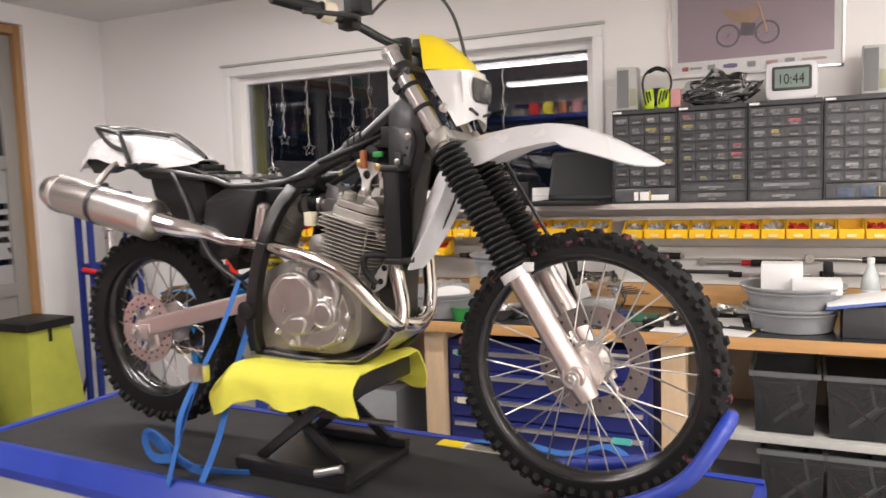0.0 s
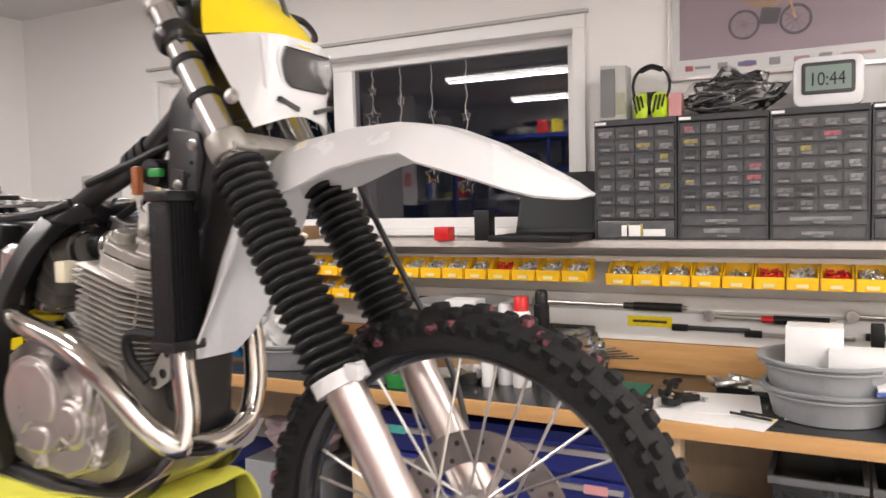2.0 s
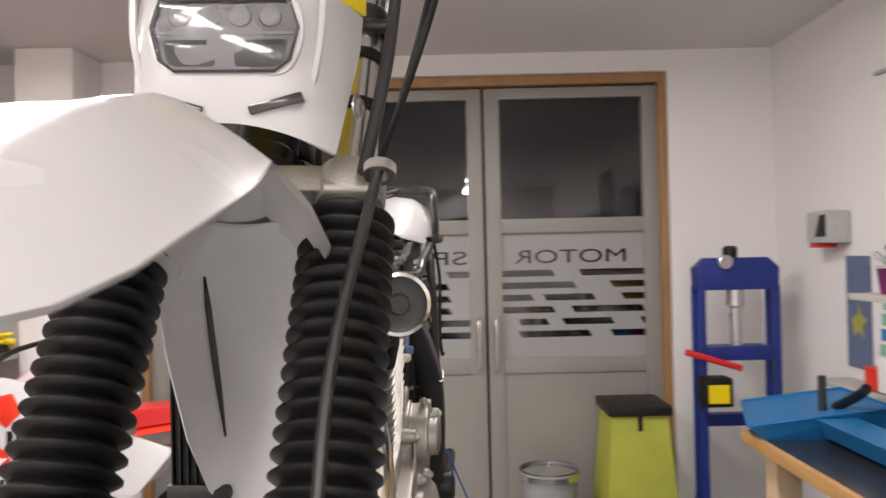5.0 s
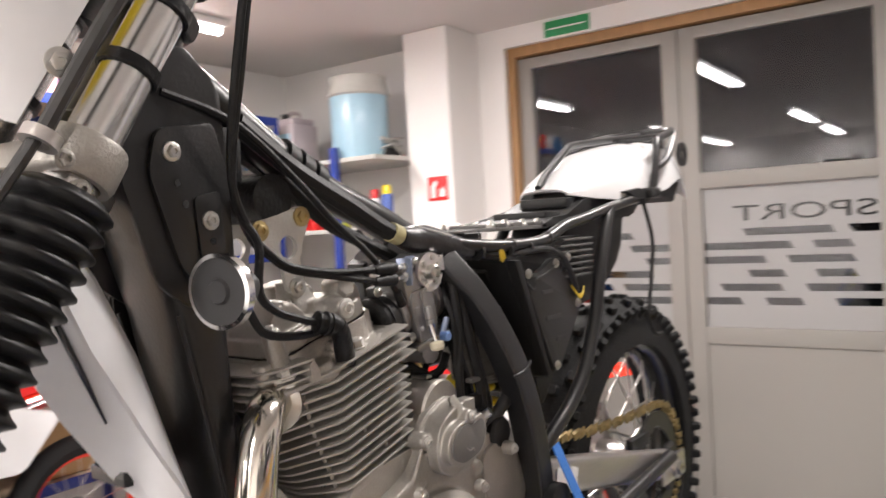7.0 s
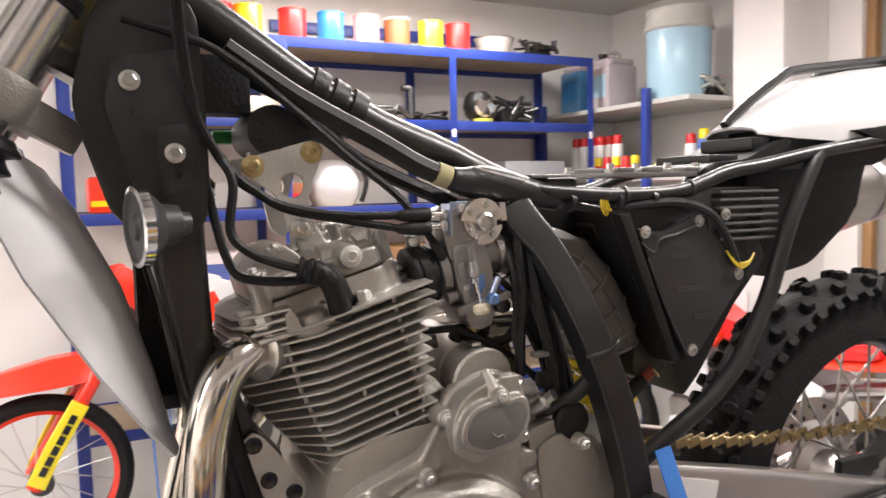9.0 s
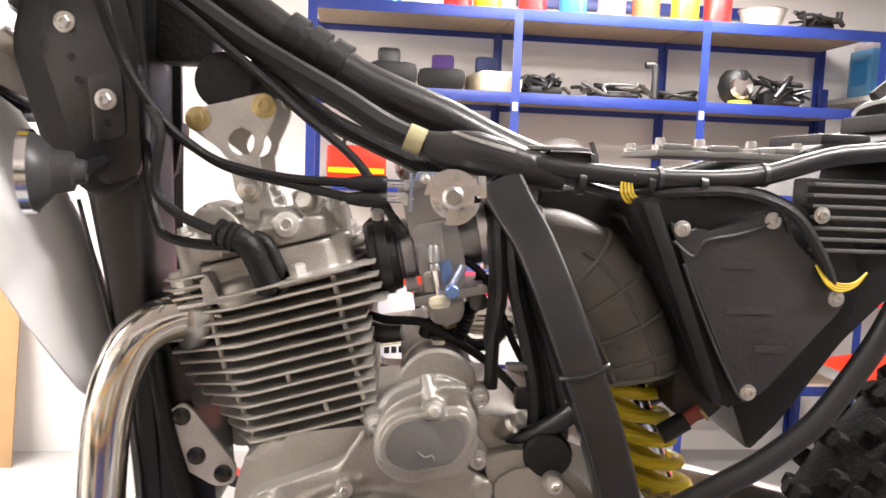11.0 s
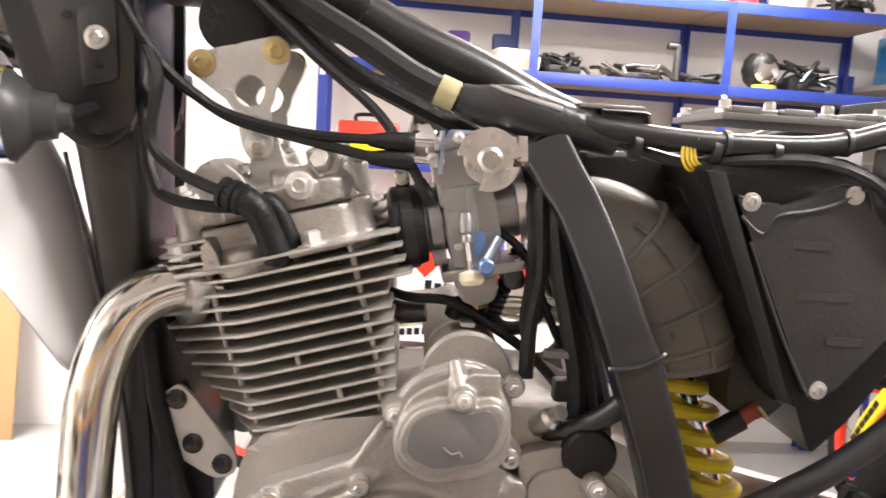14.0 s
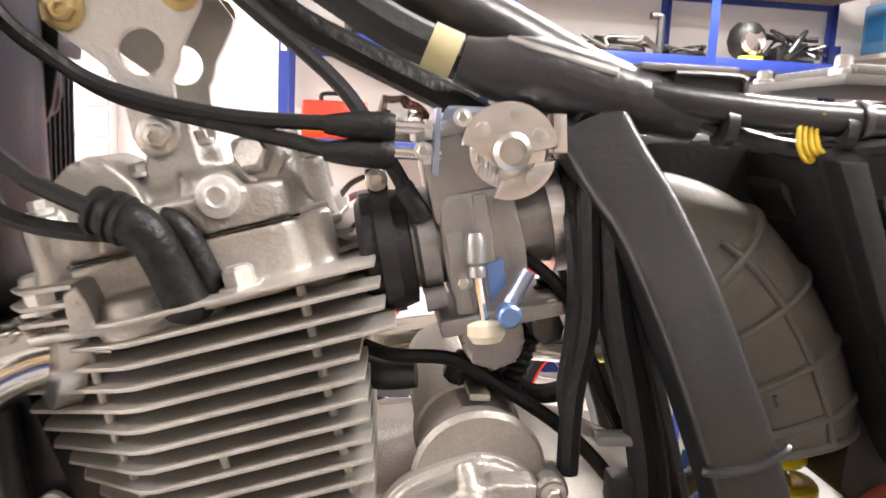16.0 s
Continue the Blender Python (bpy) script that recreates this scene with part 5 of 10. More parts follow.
part("gasket", in_cyl(prism([(x_ * 1.004, y_ * 1.004) for x_, y_ in HEAD_OUT], 0.1764, 0.1776, 0.0, plane="xy", round_=0.012)), OILBLK, head)
cover = casting("cam_cover", [
    in_cyl(prism(HEAD_OUT, 0.1778, 0.198, 0.004, plane="xy", round_=0.012)),
    in_cyl(prism([(0.066, 0.180), (0.062, 0.212), (0.038, 0.230), (0.027, 0.231), (0.010, 0.211), (0.004, 0.180)], -0.005, 0.066, 0.008, round_=0.008)),
    in_cyl(prism([(0.066, 0.180), (0.062, 0.208), (0.038, 0.224), (0.024, 0.224), (0.006, 0.205), (0.002, 0.180)], -0.066, -0.015, 0.008, round_=0.008)),
    in_cyl(loft([[(-0.036, 0.010, 0.190), (0.020, 0.010, 0.190), (0.020, 0.066, 0.190), (-0.036, 0.066, 0.190)], [(-0.024, 0.018, 0.206), (0.008, 0.018, 0.208), (0.008, 0.054, 0.208), (-0.024, 0.054, 0.206)], [(-0.020, 0.022, 0.238), (0.004, 0.022, 0.240), (0.004, 0.0425, 0.240), (-0.020, 0.0425, 0.238)]], cap=True, closed=True)),
    post(-0.059, 0.052, 0.180, 0.0185, 0.043), post(-0.048, -0.048, 0.180, 0.019, 0.040),
    in_cyl(rod((-0.064, 0.05, 0.196), (-0.010, 0.05, 0.200), 0.013, 14)),
    in_cyl(rod((-0.040, 0.072, 0.190), (0.030, 0.074, 0.186), 0.0065, 12)),
    post(-0.034, 0.066, 0.196, 0.0120, 0.018, (0, 1, 0)),
    post(-0.078, 0.050, 0.172, 0.0095, 0.033), post(0.060, 0.066, 0.172, 0.0110, 0.034), post(-0.072, -0.058, 0.172, 0.010, 0.033),
    post(-0.022, 0.036, 0.200, 0.010, 0.024), post(0.012, 0.060, 0.188, 0.010, 0.012, (0, 1, 0)),
], CAST, eng, 0.0016, 5)
part("hex_plug", in_cyl(lathe([(0.0165, -0.004), (0.0160, 0.002), (0.0100, 0.003), (0.0100, 0.012), (0.0085, 0.014)], (-0.056, 0.062, 0.208), (0.25, 0.85, 0.45), 6)), CAST, cover)
part("bolt_washer", in_cyl(lathe([(0.0112, 0), (0.0112, 0.0025), (0.0100, 0.0032), (0.004, 0.0032)], (-0.034, 0.0835, 0.196), (0, 1, 0), 24)), PLATE, cover)
part("bolt", in_cyl(lathe([(0.0066, 0.003), (0.0066, 0.0062), (0.0052, 0.0068), (0.0040, 0.0045), (0.001, 0.0045)], (-0.034, 0.0835, 0.196), (0, 1, 0), 20)), PLATE, cover)
for xx, yy, zz in ((-0.078, 0.050, 0.205), (0.060, 0.066, 0.206), (-0.072, -0.058, 0.205), (-0.022, 0.036, 0.224), (0.012, 0.045, 0.214)):
    part("bolt", in_cyl(bolt((xx, yy, zz), (0, 0, 1), 0.0050, 0.007)), PLATE, cover)
for xx, yy in ((-0.034, 0.088), (0.066, 0.080), (-0.004, 0.084)):
    part("head_nut", in_cyl(lathe([(0.0125, 0.0), (0.0125, 0.002), (0.0085, 0.0025), (0.0085, 0.010), (0.006, 0.012)], (xx, yy - 0.002, 0.1480 if xx < -0.01 else 0.158), (0, 0, 1), 6)), PLATE, head)
cap = tube([(0.8345, 0.0905, 0.729), (0.8352, 0.092, 0.733), (0.842, 0.0975, 0.751), (0.848, 0.101, 0.764), (0.8535, 0.1015, 0.7705)], [0.0128, 0.0118, 0.0106, 0.0108, 0.0112], 18, 5)
pc = part("spark_plug_cap", cap, RUBBER, head, "black rubber spark plug cap")
part("cap_elbow", tube([(0.849, 0.1012, 0.767), (0.857, 0.1012, 0.7725), (0.868, 0.0985, 0.7755), (0.8765, 0.0955, 0.778)], [0.0100, 0.0112, 0.0112, 0.0090], 16, 5), RUBBER, pc)
for x_, y_, z_, r_ in ((0.8615, 0.1005, 0.774, 0.0126), (0.8670, 0.099, 0.7755, 0.0130), (0.8755, 0.096, 0.778, 0.0122)):
    part("cap_collar", lathe([(r_ * 0.88, -0.0024), (r_, -0.0016), (r_, 0.0016), (r_ * 0.88, 0.0024)], (x_, y_, z_), (0.93, -0.25, 0.26), 20), RUBBER, pc)
part("second_cap", tube([(0.8250, 0.080, 0.738), (0.8285, 0.083, 0.748), (0.836, 0.085, 0.764), (0.8425, 0.085, 0.771), (0.849, 0.085, 0.773)], [0.0092, 0.0080, 0.0076, 0.0076, 0.007], 14, 5), RUBBER, head)

# right-hand cover
COVER = mat("clutch_cover_alloy", (0.47, 0.445, 0.425), 0.30, 0.8, var=0.16, scale=16, bump=0.1, bscale=380, fine=0.08)
ring = lambda cx, cz, r, n, sq=0.0: [(cx + r * (1 + sq * math.cos(4 * a)) * math.cos(a), cz + r * math.sin(a)) for a in [2 * math.pi * k / n for k in range(n)]]
RC_BOLTS = ((0.808, 0.566), (0.75, 0.598), (0.678, 0.600), (0.607, 0.560), (0.574, 0.492), (0.592, 0.416), (0.644, 0.383), (0.738, 0.380), (0.812, 0.407), (0.842, 0.47), (0.716, 0.523), (0.725, 0.452), (0.805, 0.512))
rc = casting("clutch_cover", [
    prism([(0.815, 0.56), (0.75, 0.605), (0.675, 0.608), (0.60, 0.565), (0.565, 0.49), (0.585, 0.41), (0.64, 0.375), (0.74, 0.372), (0.82, 0.40), (0.85, 0.47)], -0.128, -0.094, round_=0.03),
    prism(ring(0.668, 0.502, 0.090, 40), -0.150, -0.120),
    prism([(0.735, 0.55), (0.70, 0.580), (0.64, 0.577), (0.596, 0.53), (0.598, 0.47), (0.635, 0.443), (0.66, 0.47), (0.675, 0.475), (0.72, 0.475), (0.738, 0.50)], -0.1575, -0.145, round_=0.012),
    prism([(0.655, 0.460), (0.645, 0.430), (0.66, 0.418), (0.70, 0.420), (0.715, 0.455), (0.70, 0.464)], -0.1560, -0.14, round_=0.008),
    lathe([(0.046, -0.02), (0.044, 0.020), (0.037, 0.024), (0.035, 0.020), (0.030, 0.020), (0.028, 0.026), (0.002, 0.026)], (0.768, -0.126, 0.478), (0, -1, 0), 30),
    prism([(0.80, 0.46), (0.765, 0.435), (0.72, 0.42), (0.69, 0.39), (0.74, 0.378), (0.80, 0.40), (0.825, 0.44)], -0.142, -0.12, round_=0.012),
    tube([(0.80, -0.13, 0.50), (0.812, -0.135, 0.53), (0.80, -0.128, 0.565), (0.77, -0.115, 0.59)], 0.012, 12, 5),
] + [rod((x_, -0.136, z_), (p_, -0.130, q_), 0.0055, 8) for x_, z_, p_, q_ in ((0.72, 0.57, 0.755, 0.52), (0.705, 0.44, 0.73, 0.40), (0.66, 0.415, 0.665, 0.38), (0.79, 0.435, 0.835, 0.425))]
  + [lathe([(0.0115, -0.014), (0.0095, 0.006), (0.0075, 0.008)], (x_, -0.126, z_), (0, -1, 0), 12) for x_, z_ in RC_BOLTS], COVER, eng, 0.0022, 3, "bright cast alloy clutch cover with ribs and bolts")
part("oil_cap", lathe([(0.018, 0), (0.018, 0.012), (0.012, 0.015)], (0.735, -0.128, 0.585), (0, -1, 0.2), 12), DARKMET, rc)
for x_, z_ in RC_BOLTS:
    part("bolt", bolt((x_, -0.134, z_), (0, -1, 0), 0.0042, 0.005), STEEL, rc)
# left-hand covers
casting("generator_cover", [
    prism([(0.865, 0.50), (0.845, 0.552), (0.79, 0.572), (0.755, 0.585), (0.735, 0.615), (0.70, 0.60), (0.64, 0.575), (0.60, 0.48), (0.61, 0.40), (0.67, 0.345), (0.78, 0.34), (0.85, 0.40)], 0.094, 0.120, 0.004, round_=0.02),
    lathe([(0.112, -0.01), (0.110, 0.012), (0.098, 0.024), (0.075, 0.030), (0.072, 0.027), (0.045, 0.029), (0.002, 0.031)], (0.735, 0.120, 0.448), (0, 1, 0), 40),
    tube([(0.822, 0.113, 0.556), (0.800, 0.117, 0.560), (0.792, 0.118, 0.564), (0.770, 0.119, 0.572), (0.757, 0.119, 0.592), (0.744, 0.118, 0.612)], 0.0036, 8, 4),
    tube([(0.80, 0.1195, 0.548), (0.775, 0.1205, 0.560), (0.745, 0.1205, 0.570)], 0.0034, 8, 4),
    prism([(0.745, 0.626), (0.738, 0.590), (0.720, 0.58), (0.65, 0.575), (0.632, 0.585), (0.640, 0.60), (0.66, 0.62)], 0.09, 0.112, 0.003, round_=0.008),
] + [lathe([(0.012, -0.014), (0.0105, 0.002), (0.009, 0.004)], (x_, 0.120, z_), (0, 1, 0), 14) for x_, z_ in ((0.7605, 0.563), (0.828, 0.548), (0.852, 0.49), (0.617, 0.49), (0.64, 0.56))], CAST, eng, 0.0024, 4)
ST_OUT = [(0.7300, 0.632), (0.7200, 0.643), (0.700, 0.652), (0.683, 0.657), (0.662, 0.650), (0.650, 0.632), (0.648, 0.600), (0.660, 0.579), (0.710, 0.570), (0.734, 0.584), (0.738, 0.608)]
ccx, ccz = 0.693, 0.612
lid_ = [(0.7296, 0.622), (0.7195, 0.633), (0.697, 0.639), (0.688, 0.634), (0.662, 0.641), (0.6545, 0.630), (0.655, 0.609), (0.668, 0.5915), (0.709, 0.5835), (0.730, 0.593), (0.7345, 0.606)]
sc = casting("starter_cover", [
    prism(ST_OUT, 0.085, 0.136, round_=0.010),
    prism([(ccx + (x_ - ccx) * 1.10, ccz + (z_ - ccz) * 1.10) for x_, z_ in ST_OUT], 0.098, 0.108, round_=0.010),
    prism(lid_, 0.130, 0.1495, round_=0.010),
    rod((0.688, 0.142, 0.637), (0.695, 0.126, 0.664), 0.0058, 14),
    lathe([(0.0095, -0.012), (0.0088, 0.003), (0.0070, 0.005)], (0.687, 0.146, 0.6405), (0, 1, 0.15), 18),
    box(0.660, 0.682, 0.120, 0.137, 0.644, 0.658),
    lathe([(0.012, -0.03), (0.010, 0.0), (0.0080, 0.003)], (0.7365, 0.118, 0.618), (0, 1, 0), 18),
    lathe([(0.012, -0.03), (0.010, 0.0), (0.0080, 0.003)], (0.644, 0.108, 0.585), (0, 1, 0), 18),
], CAST, eng, 0.0015, 4)
part("lid_face", prism([(ccx + (x_ - ccx) * 0.84, ccz + (z_ - ccz) * 0.82) for x_, z_ in lid_], 0.1496, 0.1512, 0.0008, round_=0.006), GREYMET, sc)
part("face_mark", tube([(0.700, 0.1516, 0.606), (0.694, 0.1516, 0.601), (0.688, 0.1516, 0.603), (0.686, 0.1516, 0.599)], 0.0007, 6, 2), CAST, sc)
part("bolt", bolt((0.7365, 0.1205, 0.618), (0, 1, 0), 0.0042, 0.005), PLATE, sc)
part("bolt", bolt((0.687, 0.1505, 0.641), (0, 1, 0.15), 0.0038, 0.003), PLATE, sc)
part("starter_motor", lathe([(0.016, -0.10), (0.0295, -0.095), (0.0295, 0.000), (0.0315, 0.001), (0.0315, 0.010), (0.0295, 0.011), (0.0295, 0.034), (0.033, 0.040), (0.036, 0.052), (0.034, 0.056), (0.010, 0.058)], (0.684, 0.045, 0.652), (-0.03, 1, -0.12), 32), CAST, eng)
part("motor_strap", box(0.676, 0.688, 0.02, 0.084, 0.680, 0.6845, 0.002), STEEL, eng)
part("terminal_boot", tube([(0.690, 0.050, 0.684), (0.688, 0.054, 0.692), (0.680, 0.058, 0.690), (0.668, 0.062, 0.682)], [0.010, 0.009, 0.007, 0.005], 10, 4), RUBBER, eng)
spc = part("sprocket_cover", prism([(0.640, 0.590), (0.602, 0.598), (0.585, 0.585), (0.555, 0.572), (0.535, 0.55), (0.525, 0.50), (0.54, 0.44), (0.60, 0.43), (0.64, 0.46), (0.632, 0.54)], 0.098, 0.118, 0.003, round_=0.010), CAST, eng)
part("cover_step", prism([(0.632, 0.572), (0.600, 0.585), (0.560, 0.566), (0.545, 0.53), (0.556, 0.46), (0.62, 0.46)], 0.1178, 0.124, 0.0025, round_=0.012), CAST, spc)
part("frame_stub", tube([(0.555, 0.118, 0.640), (0.575, 0.116, 0.622), (0.600, 0.108, 0.607), (0.62, 0.09, 0.60)], [0.010, 0.009, 0.008, 0.008], 12, 4), BLACK, frm)
part("stub_cap", lathe([(0.021, -0.03), (0.022, 0.0), (0.019, 0.004), (0.002, 0.005)], (0.584, 0.120, 0.5925), (0, 1, 0), 24), BLACKPL, frm)
part("sensor", lathe([(0.009, 0), (0.009, 0.02), (0.006, 0.024), (0.006, 0.034)], (0.622, 0.10, 0.607), (-0.3, 0.6, 0.5), 12), STEEL, eng)
part("sensor", lathe([(0.007, 0), (0.007, 0.02), (0.005, 0.03)], (0.606, 0.10, 0.592), (-0.5, 0.6, 0.4), 12), STEEL, eng)
for x_, z_, y_ in ((0.645, 0.640, 0.104), (0.645, 0.585, 0.112), (0.7605, 0.563, 0.124), (0.58, 0.572, 0.132), (0.505, 0.535, 0.132), (0.828, 0.548, 0.124), (0.852, 0.49, 0.126), (0.617, 0.49, 0.126), (0.64, 0.537, 0.124)):
    part("bolt_boss", lathe([(0.0095, -0.016), (0.009, 0.004), (0.0075, 0.006), (0.002, 0.006)], (x_, y_, z_), (0, 1, 0), 12), CAST, eng)
    part("bolt", bolt((x_, y_ + 0.006, z_), (0, 1, 0), 0.0045, 0.005), STEEL, eng)
part("skid_plate", thicken(loft([[(1.0, -0.09, 0.455), (1.0, 0.09, 0.455)], [(0.95, -0.11, 0.40), (0.95, 0.11, 0.40)], [(0.86, -0.12, 0.345), (0.86, 0.12, 0.345)], [(0.66, -0.125, 0.33), (0.66, 0.125, 0.33)], [(0.47, -0.12, 0.335), (0.47, 0.12, 0.335)]]), 0.004), ALU, bike, "bent aluminium skid plate")

# exhaust
ex1 = tube([(0.90, -0.035, 0.690), (0.936, -0.04, 0.685), (0.950, -0.05, 0.65), (0.962, -0.060, 0.585), (0.982, -0.07, 0.50), (0.982, -0.09, 0.452), (0.955, -0.125, 0.485), (0.88, -0.158, 0.575), (0.80, -0.165, 0.622), (0.665, -0.158, 0.652), (0.56, -0.115, 0.662), (0.46, -0.085, 0.668), (0.38, -0.085, 0.675)], 0.0205, 18, 6)
exh = part("exhaust", ex1, HEADER, bike, "bright steel exhaust system")
part("left_header", tube([(0.885, 0.045, 0.690), (0.918, 0.066, 0.698), (0.950, 0.087, 0.680), (0.968, 0.097, 0.63), (0.975, 0.098, 0.57), (0.980, 0.09, 0.51), (0.985, 0.06, 0.46), (1.0, -0.02, 0.445), (0.99, -0.085, 0.455)], 0.0205, 18, 6), HEADER, exh, "heat-tinted header pipe")
for s in (-1, 1):
    part("exhaust_flange", lathe([(0.024, -0.006), (0.03, -0.005), (0.03, 0.008), (0.024, 0.01)], (0.908, 0.060 * s if s > 0 else -0.038, 0.696), (0.80, 0.55 * (s > 0), 0.0), 20), STEEL, exh)
part("mid_pipe", tube([(0.38, -0.085, 0.675), (0.31, -0.105, 0.70), (0.24, -0.15, 0.720), (0.158, -0.168, 0.743)], [0.0215, 0.024, 0.03, 0.033], 20, 6), CHROME, exh)
MU = Vector((-0.49, 0, 0.106)).normalized()
part("silencer", lathe([(0.033, -0.012), (0.052, 0.0), (0.062, 0.012), (0.062, 0.445), (0.059, 0.455), (0.050, 0.485), (0.042, 0.488), (0.042, 0.47)], (0.165, -0.17, 0.742), MU, 36), ALU, exh, "brushed aluminium silencer can")
for d in (0.012, 0.24, 0.43):
    part("silencer_band", lathe([(0.0624, -0.010), (0.0645, -0.009), (0.0645, 0.009), (0.0624, 0.010)], Vector((0.165, -0.17, 0.742)) + MU * d, MU, 36, close=True), DARKMET if d == 0.24 else ALU, exh)
part("silencer_hanger", tube([(-0.085, -0.165, 0.865), (-0.075, -0.13, 0.905), (-0.07, -0.10, 0.925)], 0.011, 8, 4), ALU, exh)

# carburettor, leaning with the cylinder
CB = Matrix.Translation((0.682, 0.022, 0.763)) @ Matrix.Rotation(radians(12), 4, "Y")
in_cb = lambda bm: turned(bm, CB)
BLUEZINC = mat("blued_zinc", (0.36, 0.42, 0.56), 0.32, 0.9, var=0.12, scale=30)
BLUELEVER = mat("blue_lever", (0.15, 0.25, 0.50), 0.35, 0.6)
cb = part("carburettor", in_cb(prism([(0.020, 0.030), (-0.022, 0.030), (-0.024, -0.010), (-0.020, -0.040), (0.020, -0.040), (0.022, -0.006)], -0.030, 0.038, 0.004, round_=0.008)), CARB, bike, "bare alloy slide carburettor with cable wheel")
part("slide_chamber", in_cb(prism([(0.024, 0.012), (0.026, 0.060), (-0.022, 0.066), (-0.026, 0.020)], -0.026, 0.034, 0.004, round_=0.006)), CARB, cb)
part("chamber_lid", in_cb(prism([(0.028, 0.060), (0.026, 0.068), (-0.026, 0.074), (-0.028, 0.064)], -0.028, 0.037, 0.002, round_=0.003)), CARB, cb)
part("chamber_rib", in_cb(box(-0.006, 0.002, 0.034, 0.041, -0.030, 0.028, 0.002)), CARB, cb)
part("chamber_rib", in_cb(box(0.010, 0.020, 0.034, 0.040, -0.038, 0.010, 0.002)), CARB, cb)
part("throat", in_cb(rod((0.06, 0, 0.0), (-0.070, 0, 0.004), 0.0265, 28)), CARB, cb)
part("engine_flange", in_cb(lathe([(0.026, -0.006), (0.034, -0.006), (0.034, 0.004), (0.030, 0.006)], (0.030, 0, 0), (1, 0, 0), 28, close=True)), CARB, cb)
part("flange_lug", in_cb(lathe([(0.007, -0.006), (0.007, 0.006), (0.003, 0.006)], (0.030, 0.030, -0.028), (1, 0, 0), 12)), CARB, cb)
part("intake_rubber", in_cb(lathe([(0.028, 0), (0.034, 0.001), (0.036, 0.010), (0.034, 0.014), (0.036, 0.018), (0.036, 0.026), (0.030, 0.03)], (0.038, 0, 0), (1, 0, 0), 28)), RUBBER, cb)
part("hose_clamp", in_cb(lathe([(0.0362, -0.005), (0.0378, -0.005), (0.0378, 0.005), (0.0362, 0.005)], (0.052, 0, 0), (1, 0, 0), 32, close=True)), BLACK, cb)
part("clamp_lug", in_cb(box(0.046, 0.058, -0.004, 0.010, 0.035, 0.050, 0.002)), BLACK, cb)
part("clamp_screw", in_cb(bolt((0.052, 0.010, 0.043), (0, 1, 0), 0.0045, 0.005)), STEEL, cb)
part("mouth_ring", in_cb(lathe([(0.027, -0.005), (0.0335, -0.005), (0.0335, 0.005), (0.027, 0.005)], (-0.047, 0, 0.003), (1, 0, 0), 32, close=True)), ALU, cb)
part("mouth_rubber", in_cb(lathe([(0.030, 0.0), (0.036, 0.001), (0.037, 0.010), (0.034, 0.014), (0.037, 0.018), (0.038, 0.03)], (-0.052, 0, 0.003), (-1, 0, 0), 28)), RUBBER, cb)
part("bowl_flange", in_cb(prism([(0.031, -0.039), (-0.040, -0.039), (-0.041, -0.048), (0.031, -0.049)], -0.032, 0.042, 0.002, round_=0.003)), CARB, cb)
part("float_bowl", in_cb(prism([(0.021, -0.047), (0.020, -0.062), (0.012, -0.072), (-0.004, -0.074), (-0.014, -0.068), (-0.018, -0.047)], -0.028, 0.038, 0.004, round_=0.008)), CARB, cb)
part("pump_body", in_cb(prism([(-0.020, -0.047), (-0.022, -0.062), (-0.032, -0.066), (-0.040, -0.060), (-0.038, -0.047)], -0.02, 0.036, 0.003, round_=0.004)), DARKMET, cb)
part("bowl_nut", in_cb(lathe([(0.011, 0), (0.011, 0.008)], (0.003, 0.006, -0.073), (0, 0, -1), 6)), BRASS, cb)
# throttle wheel: two leaves on a hub
HUBX, HUBZ = 0.6705, 0.8148
leaf_out = [(HUBX + 0.0266 * math.cos(radians(v)), HUBZ + 0.0266 * math.sin(radians(v))) for v in range(3, 180, 9)]
leaf_in = [(HUBX - 0.012, HUBZ + 0.0015), (HUBX - 0.009, HUBZ - 0.006), (HUBX, HUBZ - 0.0105), (HUBX + 0.009, HUBZ - 0.006), (HUBX + 0.012, HUBZ + 0.0015)]
tw = part("throttle_wheel", prism(leaf_out + leaf_in, 0.060, 0.0655, 0.0012), ALU, cb)
part("wheel_leaf", prism([(HUBX + 0.0266 * math.cos(radians(v)), HUBZ + 0.0266 * math.sin(radians(v))) for v in range(189, 290, 8)] + [(HUBX + 0.0158 * math.cos(radians(v)), HUBZ + 0.0158 * math.sin(radians(v))) for v in range(282, 192, -10)], 0.0595, 0.0640, 0.0012), ALU, tw)
part("wheel_groove", lathe([(0.019, 0), (0.021, 0.001), (0.021, 0.006), (0.019, 0.007)], (HUBX, 0.054, HUBZ), (0, 1, 0), 28), ALU, tw)
part("wheel_hub", lathe([(0.0105, 0), (0.0105, 0.016), (0.0075, 0.018), (0.0075, 0.011), (0.001, 0.011)], (HUBX, 0.058, HUBZ), (0, 1, 0), 22), STEEL, tw)
for a, r in ((35, 0.019), (100, 0.020), (150, 0.018), (228, 0.019)):
    part("wheel_pin", lathe([(0.0042, 0), (0.0042, 0.0035), (0.002, 0.004)], (HUBX + r * math.cos(radians(a)), 0.0650, HUBZ + r * math.sin(radians(a))), (0, 1, 0), 12), STEEL, tw)
part("stop_arm", prism([(0.648, 0.836), (0.640, 0.836), (0.638, 0.815), (0.646, 0.815)], 0.050, 0.064, 0.0015), ALU, cb)
part("cable_bracket", prism([(0.7105, 0.822), (0.704, 0.838), (0.680, 0.838), (0.678, 0.800), (0.700, 0.797), (0.7085, 0.802)], 0.046, 0.049, 0.0006, round_=0.003), BLUEZINC, cb)
